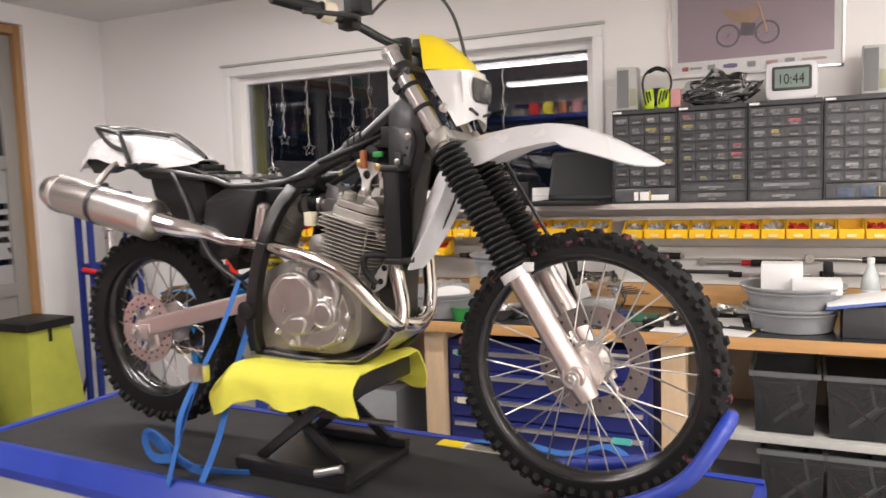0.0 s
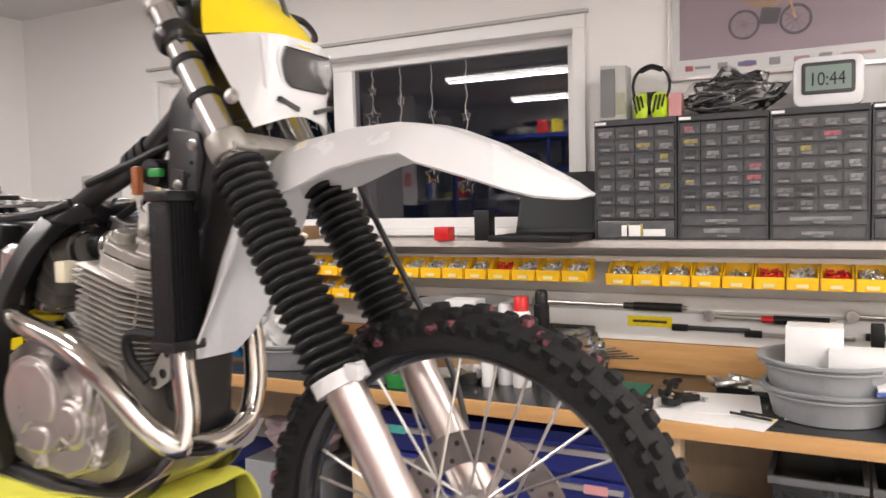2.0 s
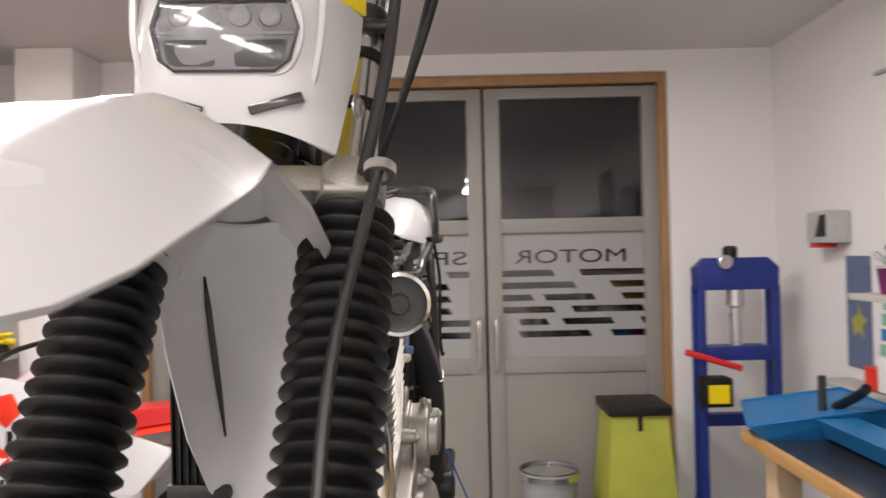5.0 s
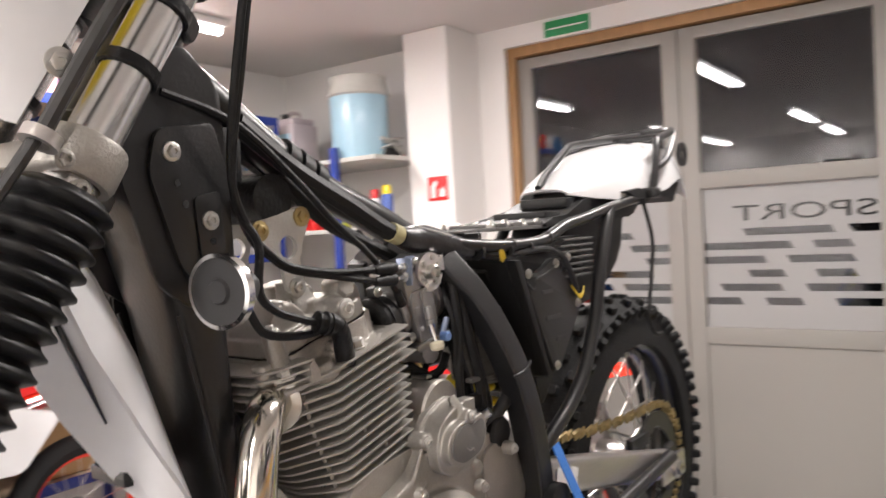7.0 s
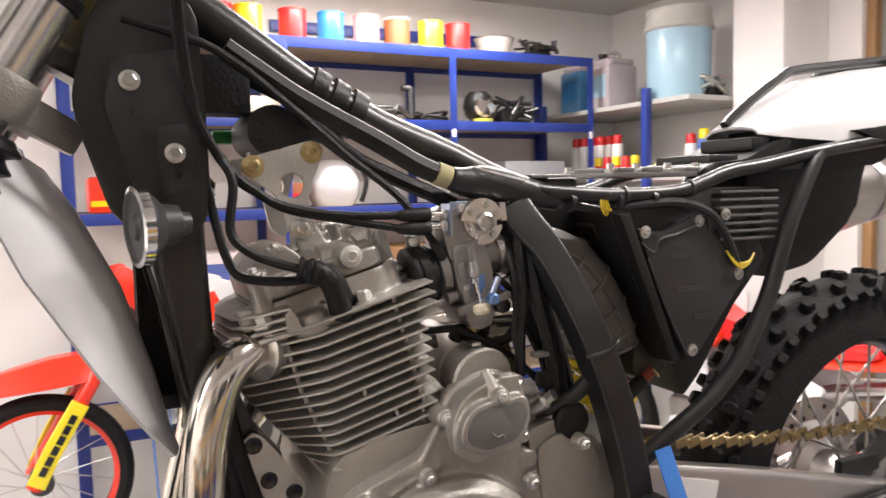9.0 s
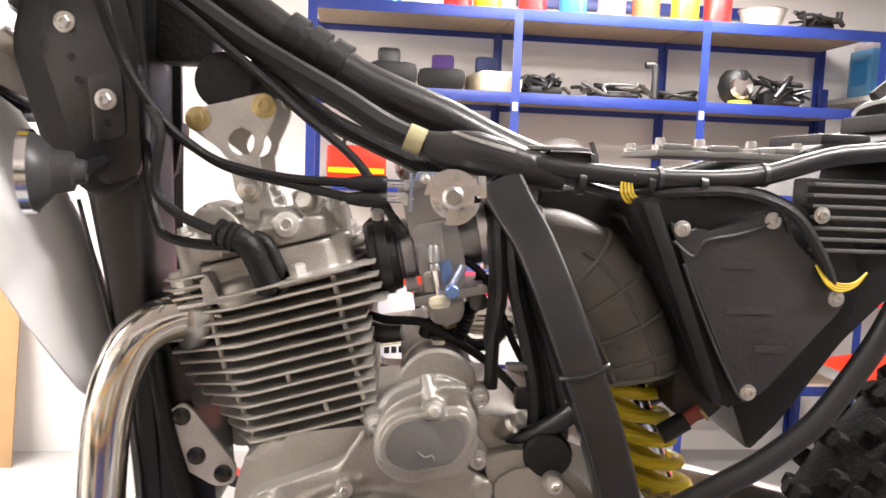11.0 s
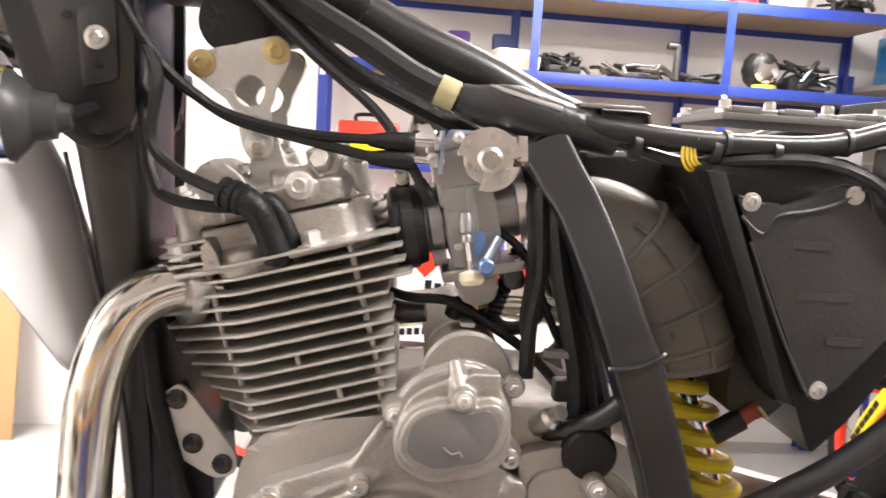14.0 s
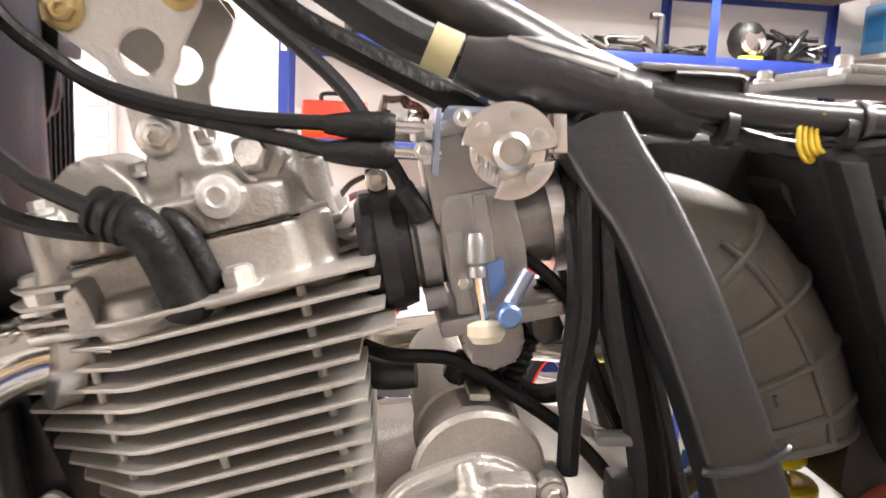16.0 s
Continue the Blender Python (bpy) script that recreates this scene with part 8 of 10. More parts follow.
part("collar", lathe([(0.172, 0.36), (0.185, 0.37), (0.175, 0.40), (0.165, 0.44), (0.172, 0.47), (0.168, 0.475), (0.15, 0.44)], (0, 0, 0), (0, 0, 1), 40), GREYLIGHT, bk)
for y, mtl, n in ((-1.20, BLUELIQ, "blue"), (-0.93, PINKLIQ, "milky pink")):
    c = thing("canister", n + " liquid canister on the shelf", "canister", Matrix.Translation((-3.92, y, 2.02)), "canisters")
    part("body", box(-0.11, 0.11, -0.10, 0.10, 0, 0.26, 0.025), mtl, c)
    part("shoulder", box(-0.10, 0.10, -0.09, 0.09, 0.25, 0.30, 0.03), PINKLIQ, c)
    part("handle", tube([(-0.05, 0, 0.29), (-0.05, 0, 0.335), (0.03, 0, 0.335), (0.04, 0, 0.29)], 0.013, 8, 4), PINKLIQ, c)
    part("cap", lathe([(0.025, 0), (0.025, 0.03)], (0.07, 0, 0.295), (0, 0, 1), 14), BLUELIQ if n == "blue" else BLACKPL, c)
    part("label", box(0.1105, 0.112, -0.06, 0.07, 0.07, 0.2), SKY if n == "blue" else BUCKET, c)


def spray(x, y, z, body, cap_, label="white spray can with a red cap", r=0.033, h=0.19):
    e = thing("spray_can", label, "spray can", Matrix.Translation((x, y, z)), "spray cans")
    part("can", lathe([(r * 0.95, 0), (r, 0.004), (r, h), (r * 0.6, h + 0.015), (r * 0.5, h + 0.018)], (0, 0, 0), (0, 0, 1), 20), body, e)
    part("cap", lathe([(r * 0.8, h + 0.004), (r * 0.8, h + 0.05), (r * 0.6, h + 0.06)], (0, 0, 0), (0, 0, 1), 18), cap_, e)
    return e


for k in range(6):
    spray(-3.90, -1.25 + k * 0.078, 1.62, PAPER, REDC)
for k in range(5):
    spray(-3.83, -0.95 + k * 0.08, 1.62, REDC, REDC if k % 2 else YELLOW, "short red tin with a bright cap", 0.03, 0.06)
spray(-3.95, -0.33, 1.62, PAPER, REDC, h=0.16)
spray(-3.95, -0.24, 1.62, BLUEPAPER, YELLOW, "blue spray can with a yellow cap", h=0.18)
scrap("clamps", "yellow and black clamps on the shelf", "clamps", -3.95, -0.22, 1.16, 0.2, 0.1, 0.2, 14, YELLOW)
tin("lime_tub", "lime green tub on the shelf", -3.86, -0.52, 1.62, 0.05, 0.07, LIME, None, "plastic tubs")
scrap("glass_jars", "clutter of small jars on the corner shelf", "jars", -4.0, -0.24, 2.02, 0.18, 0.12, 0.12, 15, STEEL, 6)


# ---- parked red motorcycles ----
def plain_wheel(name, R, w, rim, m, parent, rim_mat):
    prof = [(rim, -w * 0.7)] + [(rim + (R - rim) * math.sin(math.pi * k / 10) ** 0.7, -w * math.cos(math.pi * k / 10)) for k in range(1, 10)] + [(rim, w * 0.7)]
    q = part(name, turned(lathe(prof, (0, 0, 0), (0, 1, 0), 48, close=True), m), TYRE, parent)
    part("rim", turned(lathe([(rim + 0.004, -w * 0.6), (rim - 0.02, -w * 0.3), (rim - 0.02, w * 0.3), (rim + 0.004, w * 0.6), (rim + 0.002, 0)], (0, 0, 0), (0, 1, 0), 48, close=True), m), rim_mat, q)
    part("hub", turned(rod((0, -0.06, 0), (0, 0.06, 0), 0.045, 20), m), DARKMET, q)
    for k in range(18):
        a = 2 * math.pi * k / 18
        part("spoke", turned(rod((0.04 * math.sin(a + 0.5), 0.04 * (-1) ** k, 0.04 * math.cos(a + 0.5)), ((rim - 0.02) * math.sin(a), 0, (rim - 0.02) * math.cos(a)), 0.0022, 6), m), STEEL, q)
    return q


def red_bike(m, label):
    e = thing("parked_motorcycle", label, "motorcycle", m, "parked red motorcycles")
    plain_wheel("front_wheel", 0.345, 0.045, 0.285, Matrix.Translation((1.47, 0, 0.345)), e, RED)
    plain_wheel("rear_wheel", 0.335, 0.06, 0.25, Matrix.Translation((0, 0, 0.335)), e, RED)
    for s in (-1, 1):
        part("fork_leg", rod((1.50, 0.09 * s, 0.345), (1.13, 0.09 * s, 0.98), 0.03, 18), RED, e)
        part("fork_guard", tube([(1.49, 0.115 * s, 0.36), (1.42, 0.125 * s, 0.50), (1.32, 0.115 * s, 0.66)], 0.035, section=[(a * 0.3, b) for a, b in RECT], n=4), YTUB, e)
        for k in range(6):
            part("printed_mark", box(-0.012, 0.012, 0.138 * s - 0.002, 0.138 * s + 0.002, -0.018, 0.018, m=Matrix.Translation((1.462 - 0.022 * k, 0, 0.42 + 0.037 * k)) @ Matrix.Rotation(radians(-30), 4, "Y")), OILBLK, e)
        part("radiator_shroud", prism([(0.70, 1.09), (0.86, 1.13), (1.0, 1.03), (1.02, 0.88), (0.965, 0.64), (0.70, 0.63), (0.66, 0.68), (0.70, 0.88)], 0.13 * s, 0.145 * s, 0.004, round_=0.03), WHITE, e, "white side panel with printed marks")
        part("shroud_mark", prism([(0.90, 1.04), (0.80, 1.06), (0.76, 0.98), (0.83, 0.91), (0.88, 0.96)], 0.1455 * s, 0.1475 * s, 0.0006), RED, e)
        part("round_mark", lathe([(0.06, 0), (0.06, 0.0015)], (0.87, 0.146 * s, 0.77), (0, s, 0), 24), RED, e)
        star = [(0.87 + (0.050 if k % 2 == 0 else 0.020) * math.sin(k * math.pi / 5), 0.77 + (0.050 if k % 2 == 0 else 0.020) * math.cos(k * math.pi / 5)) for k in range(10)]
        part("star_mark", prism(star, 0.1476 * s, 0.1484 * s), PAPER, e)
        for k in range(6):
            part("printed_bar", box(0.932 - k * 0.031, 0.954 - k * 0.031, 0.146 * s - 0.001, 0.146 * s + 0.001, 0.662 + 0.002 * k, 0.690 + 0.002 * k), OILBLK, e)
        for k in range(3):
            part("printed_bar", box(0.80 - k * 0.04, 0.828 - k * 0.04, 0.146 * s - 0.001, 0.146 * s + 0.001, 0.85, 0.90 - 0.012 * (k > 0)), OILBLK, e)
        part("cowl_side", prism([(1.34, 1.05), (1.25, 1.15), (1.12, 1.18), (1.02, 1.05), (1.03, 0.98), (1.09, 0.98), (1.13, 1.04), (1.24, 1.07)], 0.10 * s, 0.125 * s, 0.004, round_=0.015), RED, e, "orange-red front cowl side")
        part("side_panel", prism([(0.62, 0.88), (0.30, 0.86), (0.12, 0.80), (0.30, 0.60), (0.58, 0.62)], 0.11 * s, 0.125 * s, 0.004, round_=0.03), WHITE, e)
        part("case_guard", prism([(0.92, 0.51), (0.89, 0.33), (0.68, 0.31), (0.61, 0.45), (0.66, 0.53), (0.80, 0.54)], 0.115 * s, 0.13 * s, 0.004, round_=0.03), WHITE, e)
        part("printed_bar", box(0.77, 0.90, 0.131 * s - 0.001, 0.131 * s + 0.001, 0.38, 0.43), DARKMET, e)
        part("swingarm", tube([(0.52, 0.09 * s, 0.42), (0, 0.10 * s, 0.335)], 0.03, section=[(a * 0.4, b) for a, b in RECT], n=1), ALU, e)
    part("engine", prism([(0.95, 0.60), (0.90, 0.36), (0.55, 0.33), (0.50, 0.50), (0.62, 0.62)], -0.11, 0.11, 0.02, round_=0.04), CAST, e)
    part("clutch_cover", lathe([(0.11, 0), (0.11, 0.02), (0.09, 0.035), (0.002, 0.04)], (0.68, 0.108, 0.45), (0, 1, 0), 32), DARKMET, e)
    part("front_fender", thicken(loft([fender_ring(1.12, 0.80, 0.72, 0.08), fender_ring(1.28, 0.84, 0.74, 0.115), fender_ring(1.42, 0.83, 0.73, 0.12), fender_ring(1.56, 0.80, 0.72, 0.105), fender_ring(1.74, 0.74, 0.70, 0.06)]), 0.004), RED, e)
    part("number_plate", thicken(loft([[(1.20, -0.10, 1.20), (1.22, 0, 1.21), (1.20, 0.10, 1.20)], [(1.25, -0.11, 1.08), (1.28, 0, 1.08), (1.25, 0.11, 1.08)], [(1.27, -0.07, 0.97), (1.29, 0, 0.97), (1.27, 0.07, 0.97)]]), 0.004), RED, e)
    part("tank", prism([(1.05, 1.03), (0.80, 1.05), (0.62, 0.95), (0.66, 0.86), (1.0, 0.86)], -0.12, 0.12, 0.03, round_=0.05), RED, e)
    part("seat", prism([(0.82, 1.02), (0.35, 0.965), (-0.05, 0.99), (-0.06, 0.94), (0.30, 0.89), (0.70, 0.92)], -0.09, 0.09, 0.02, round_=0.03), REDC, e)
    part("rear_fender", thicken(loft([fender_ring(0.30, 0.90, 0.86, 0.11), fender_ring(0.0, 0.95, 0.90, 0.11), fender_ring(-0.30, 0.985, 0.95, 0.09), fender_ring(-0.42, 0.98, 0.965, 0.05)]), 0.004), RED, e)
    part("handlebar", tube([(0.95, 0.40, 1.22), (1.02, 0.25, 1.19), (1.08, 0.08, 1.12), (1.08, -0.08, 1.12), (1.02, -0.25, 1.19), (0.95, -0.40, 1.22)], 0.013, 12, 5), BLACK, e)
    part("frame", tube([(1.10, 0, 1.0), (1.0, 0, 0.7), (0.93, 0, 0.34), (0.6, 0, 0.30), (0.45, 0, 0.45), (0.50, 0, 0.85)], 0.022, 12, 5), DARKMET, e)
    part("silencer", tube([(0.35, -0.14, 0.70), (0.25, -0.145, 0.74), (-0.15, -0.15, 0.82)], [0.03, 0.045, 0.045], 18, 4), ALU, e)
    part("side_stand", rod((0.50, 0.12, 0.32), (0.45, 0.34, 0.0), 0.012, 10), DARKMET, e)
    return e


red_bike(Matrix.Translation((-2.27, -0.69, 0.115)) @ Matrix.Rotation(radians(1), 4, "Z"), "parked red and white motocross motorcycle")
red_bike(Matrix.Translation((-3.50, 1.02, 0)) @ Matrix.Rotation(radians(-90), 4, "Z"), "parked red and white motocross motorcycle near the doors")
bs = thing("bike_stand", "grey steel stand under the parked motorcycle", "stand", Matrix.Translation((-1.58, -0.69, 0)))
part("top_plate", box(-0.16, 0.16, -0.11, 0.11, 0.385, 0.405, 0.004), DARKMET, bs)
for a in (-1, 1):
    for b in (-1, 1):
        part("leg", rod((0.13 * a, 0.09 * b, 0.386), (0.19 * a, 0.14 * b, 0.0), 0.014, 10), DARKMET, bs)
for k in range(2):
    sd = thing("tie_down_strap", "blue webbing strap hanging from the parked motorcycle", "strap", Matrix.Translation((-1.19 - 0.07 * k, -0.50, 0)))
    part("webbing", tube([(0.0, 0.0, 1.13 - 0.02 * k), (-0.005, 0.01, 0.8), (-0.02, 0.02, 0.4), (-0.03, 0.03, 0.02)], 0.02, section=[(a, b * 0.12) for a, b in RECT], n=5), STRAP, sd)
    part("buckle", box(-0.035, 0.012, 0.005, 0.03, 0.66, 0.72, 0.004), STEEL, sd)
wh = thing("road_tyre", "black road tyre standing by the wall", "tyre", Matrix.Translation((0.44, -0.16, 0.325)) @ Matrix.Rotation(radians(15), 4, "Z"))
plain_wheel("wheel", 0.33, 0.06, 0.22, Matrix.Identity(4), wh, DARKMET)
cp = thing("cardboard_sheet", "brown cardboard sheet leaning on the wall", "cardboard")
part("sheet", turned(box(-0.45, 0.45, -0.006, 0.006, 0, 1.1, 0.001), Matrix.Translation((0.94, YS + 0.22, 0.0)) @ Matrix.Rotation(radians(10), 4, "X")), CARDB, cp)
ds = thing("drawer_tower", "clear drawer organiser hanging on the wall", "drawers", Matrix.Translation((-0.04, YS + 0.06, 1.31)))
part("body", box(-0.13, 0.13, -0.05, 0.05, 0, 0.55, 0.003), PAPER, ds)
for k in range(4):
    part("drawer", box(-0.12, 0.12, 0.0505, 0.07, 0.015 + k * 0.135, 0.135 + k * 0.135, 0.004), mat("drawer_lilac", (0.62, 0.60, 0.66), 0.25, var=0.1) if k == 0 else ds.children[1].data.materials[0], ds)

# ---- press, stool and waste bin by the doors ----
PRESSBLUE = mat("press_blue", (0.012, 0.028, 0.20), 0.42, var=0.15, scale=8, bump=0.08, bscale=120)
pr = thing("hydraulic_press", "blue hydraulic shop press with a black pump", "press", Matrix.Translation((-3.98, 3.52, 0)))
for s in (-1, 1):
    for a in (-1, 1):
        part("column", box(a * 0.05 - 0.012, a * 0.05 + 0.012, s * 0.185 - 0.018, s * 0.185 + 0.018, 0.02, 1.42, 0.003), PRESSBLUE, pr)
    part("foot", box(-0.25, 0.25, s * 0.185 - 0.025, s * 0.185 + 0.025, 0, 0.05, 0.004), PRESSBLUE, pr)
    part("brace", rod((-0.22, s * 0.185, 0.05), (-0.05, s * 0.185, 0.45), 0.010, 8), BLACK, pr)
part("top_beam", prism([(-0.20, 1.40), (0.20, 1.40), (0.205, 1.51), (0.15, 1.56), (-0.15, 1.56), (-0.205, 1.51)], -0.055, 0.055, 0.004, plane="yz"), PRESSBLUE, pr)
part("ram", lathe([(0.045, 0), (0.045, 0.10), (0.03, 0.11), (0.03, 0.34)], (0, 0, 1.42), (0, 0, -1), 20), ALU, pr)
part("cylinder", lathe([(0.035, 0), (0.035, 0.05), (0.02, 0.06)], (0, -0.02, 1.56), (0, 0, 1), 18), BLACKPL, pr)
part("gauge", lathe([(0.035, 0), (0.035, 0.02), (0.03, 0.024)], (0.06, -0.07, 1.54), (1, 0, 0), 18), ALU, pr)
part("bed", box(-0.06, 0.06, -0.165, 0.165, 1.05, 1.12, 0.004), PRESSBLUE, pr)
part("low_beam", box(-0.03, 0.03, -0.165, 0.165, 0.72, 0.78, 0.004), PRESSBLUE, pr)
part("spring", rod((0.03, 0.13, 1.05), (0.03, 0.13, 1.42), 0.01, 8), STEEL, pr)
part("pump", box(0.05, 0.17, -0.22, -0.08, 0.84, 0.98, 0.01), BLACKPL, pr)
part("pump_label", box(0.1705, 0.172, -0.20, -0.10, 0.86, 0.95), YELLOW, pr)
part("pump_handle", rod((0.08, -0.28, 1.10), (0.12, -0.02, 1.02), 0.016, 10), REDC, pr)
st = thing("bag_stand", "lime fabric bag stand with a black rim", "stand", Matrix.Translation((-4.10, 3.02, 0)))
part("bag", loft([[(-0.20, -0.20, 0.02), (0.20, -0.20, 0.02), (0.20, 0.20, 0.02), (-0.20, 0.20, 0.02)], [(-0.18, -0.17, 0.40), (0.18, -0.17, 0.40), (0.18, 0.17, 0.40), (-0.18, 0.17, 0.40)], [(-0.15, -0.14, 0.78), (0.15, -0.14, 0.78), (0.15, 0.14, 0.78), (-0.15, 0.14, 0.78)]], cap=True, closed=True), LIME, st)
part("rim", box(-0.17, 0.17, -0.16, 0.16, 0.78, 0.83, 0.01), BLACKPL, st)
part("strap", box(0.152, 0.156, -0.012, 0.012, 0.05, 0.78), BLACKPL, st)
wb = thing("waste_bin", "grey plastic waste bin with a liner", "bin", Matrix.Translation((-4.12, 2.58, 0)))
part("bucket", lathe([(0.12, 0), (0.15, 0.46), (0.157, 0.465), (0.157, 0.48), (0.145, 0.47), (0.12, 0.02)], (0, 0, 0), (0, 0, 1), 28), GREYTUB, wb)
part("liner", lathe([(0.158, 0.47), (0.163, 0.44), (0.15, 0.485), (0.14, 0.46)], (0, 0, 0), (0, 0, 1), 28), CLEAR, wb)


# ---- things on and round the bench ----
def basin(x, y, z, r, h, label="round grey plastic basin", mtl=GREYTUB):
    e = thing("basin", label, "basin", Matrix.Translation((x, y, z)), "grey basins")
    part("bowl", lathe([(r * 0.80, 0), (r * 0.84, 0.004), (r * 0.95, h * 0.9), (r * 1.04, h * 0.92), (r * 1.05, h), (r * 0.96, h), (r * 0.92, h * 0.9), (r * 0.80, 0.012)], (0, 0, 0), (0, 0, 1), 36), mtl, e)
    part("rim", lathe([(r * 1.0, h * 0.78), (r * 1.02, h * 0.78), (r * 1.02, h * 0.82), (r * 1.0, h * 0.82)], (0, 0, 0), (0, 0, 1), 36, close=True), mtl, e)
    return e


def crumple(name, label, x, y, z, r, h, mtl, seed, cat="bag"):
    bm = bmesh.new()
    bmesh.ops.create_icosphere(bm, subdivisions=4, radius=1.0)
    o = Vector((seed * 3.1, seed * 1.7, 0))
    for v in bm.verts:
        n = v.co.normalized()
        k = 1 + 0.35 * noise.noise(n * 2.3 + o) + 0.16 * noise.noise(n * 6.0 + o)
        v.co = Vector((n.x * r * k, n.y * r * k, max(0.0, (n.z * 0.6 + 0.45) * h * k)))
    ob = obj(name, bm, mtl, 60)
    ob.matrix_basis = Matrix.Translation((x, y, z))
    return tagged(ob, label, cat)


BAG = mat("milky_bag", (0.50, 0.49, 0.48), 0.35, var=0.15, scale=14, coat=0.3)
basin(-2.08, 3.50, BZ, 0.22, 0.11)
basin(-1.62, 3.44, BZ, 0.235, 0.12)
crumple("plastic_bag", "crumpled milky plastic bag in the basin", -2.10, 3.50, BZ + 0.05, 0.15, 0.17, BAG, 2)
crumple("plastic_bag", "crumpled milky plastic bag lying on the bench", -1.72, 3.66, BZ, 0.14, 0.12, BAG, 5)
pt = thing("white_plate", "white plate in the basin", "plate", Matrix.Translation((-1.56, 3.44, BZ + 0.09)))
part("dish", lathe([(0.002, 0.0), (0.07, 0.004), (0.09, 0.016), (0.085, 0.02), (0.06, 0.01)], (0, 0, 0), (0.1, -0.2, 1), 28), PAPER, pt)
wbx = thing("wooden_box", "brown wooden box under a basin", "box")
part("carcass", box(-1.50, -1.15, 3.52, 3.80, BZ + 0.001, 1.07, 0.004), CARDB, wbx)
basin(-1.31, 3.62, 1.071, 0.20, 0.115)
carton("paper_pack", "white paper pack in the basin", -1.38, -1.25, 3.57, 3.67, 1.15, 1.19, PAPER)
gb = thing("green_bowl", "small green plastic bowl", "bowl", Matrix.Translation((-1.44, 3.30, BZ)))
part("bowl", lathe([(0.045, 0), (0.06, 0.06), (0.063, 0.062), (0.056, 0.058), (0.042, 0.006)], (0, 0, 0), (0, 0, 1), 26), GREEN, gb)
for x, y, r in ((-1.28, 3.34, 0.085), (-1.22, 3.44, 0.075)):
    sb = thing("steel_bowl", "polished steel bowl with small parts", "bowl", Matrix.Translation((x, y, BZ)), "steel bowls")
    part("bowl", lathe([(0.04, 0), (r * 0.8, 0.025), (r, 0.055), (r + 0.004, 0.055), (r * 0.76, 0.028), (0.035, 0.006)], (0, 0, 0), (0, 0, 1), 28), CHROME, sb)
    part("filling", lathe([(r * 0.6, 0.02), (r * 0.3, 0.04), (0.002, 0.043)], (0, 0, 0), (0, 0, 1), 12), STEEL, sb)
spray(-1.015, 3.46, BZ, PAPER, REDC, "tall white spray can with a red cap", 0.034, 0.27)
spray(-1.085, 3.48, BZ, PAPER, WHITE, "tall white spray can", 0.033, 0.24)
spray(-1.135, 3.42, BZ, PAPER, WHITE, "small white spray bottle with red print", 0.022, 0.12)
spray(-1.01, 3.66, BZ, BLACKPL, BLACKPL, "black spray can on the bench", 0.03, 0.27)
MILKY = mat("milky_bag_film", (0.50, 0.50, 0.495), 0.22, var=0.25, scale=14, coat=0.3)
pb = thing("parts_bag", "clear plastic bag with white paper and small parts", "bag", Matrix.Translation((-0.86, 3.56, BZ)))
fm = bmesh.new()
bmesh.ops.create_icosphere(fm, subdivisions=4, radius=1.0)
for v in fm.verts:
    n_ = v.co.normalized()
    k_ = 1 + 0.16 * noise.noise(n_ * 2.6 + Vector((4, 0, 0))) + 0.10 * noise.noise(n_ * 8.0)
    sq = max(abs(n_.x), abs(n_.y), 0.3) ** 0.5
    v.co = Vector((n_.x * 0.125 * k_ / sq, n_.y * 0.085 * k_ / sq, max(0.001, (n_.z * 0.62 + 0.52) * 0.175 * k_)))
part("film", fm, FILM, pb, "clear crinkled film", 50).visible_shadow = False
part("paper", turned(box(-0.075, 0.085, -0.045, 0.045, 0.002, 0.085, 0.006), Matrix.Rotation(0.12, 4, "Z")), MILKY, pb)
part("tag", turned(box(-0.035, 0.02, -0.056, -0.053, 0.10, 0.165), Matrix.Rotation(-0.35, 4, "Y")), PAPER, pb)
for k in range(5):
    part("loose_rod", rod((0.05 + 0.02 * k, -0.02, 0.125 - 0.004 * k), (0.17 + 0.018 * k, -0.03 + 0.01 * k, 0.150 - 0.010 * k), 0.003, 6), DARKMET, pb)
cm = thing("cutting_mat", "green cutting mat on the bench", "mat")
part("sheet", box(-0.82, -0.585, 3.45, 3.655, BZ + 0.001, BZ + 0.004, 0.001), DKGREEN, cm)
NAVY = mat("navy_plastic", (0.012, 0.03, 0.12), 0.3, var=0.15, scale=30, coat=0.3)
ms = thing("computer_mouse", "small dark blue computer mouse", "mouse", Matrix.Translation((-0.73, 3.565, BZ + 0.004)))
part("shell", turned(lathe([(0.024, 0), (0.025, 0.008), (0.020, 0.018), (0.010, 0.024), (0.002, 0.025)], (0, 0, 0), (0, 0, 1), 22), Matrix.Scale(1.55, 4, (1, 0, 0))), NAVY, ms)
rnd = random.Random(11)
for k, (x, y, w, d, a) in enumerate(((-0.40, 3.34, 0.30, 0.24, -0.12), (-0.27, 3.29, 0.21, 0.15, -0.2), (-0.33, 3.46, 0.24, 0.26, 0.12), (0.45, 3.50, 0.30, 0.21, 0.1), (0.60, 3.40, 0.3, 0.21, -0.2))):
    ob = obj("paper_sheet", box(-w / 2, w / 2, -d / 2, d / 2, 0, 0.002), PAPER)
    ob.matrix_basis = Matrix.Translation((x, y, BZ + 0.001 + 0.0022 * k)) @ Matrix.Rotation(a, 4, "Z")
    tagged(ob, "loose white paper sheet on the bench", "paper", "paper sheets")
bc = thing("brake_caliper", "small black brake block on the bench paper", "brake part", Matrix.Translation((-0.565, 3.335, BZ + 0.004)) @ Matrix.Rotation(0.15, 4, "Z"))
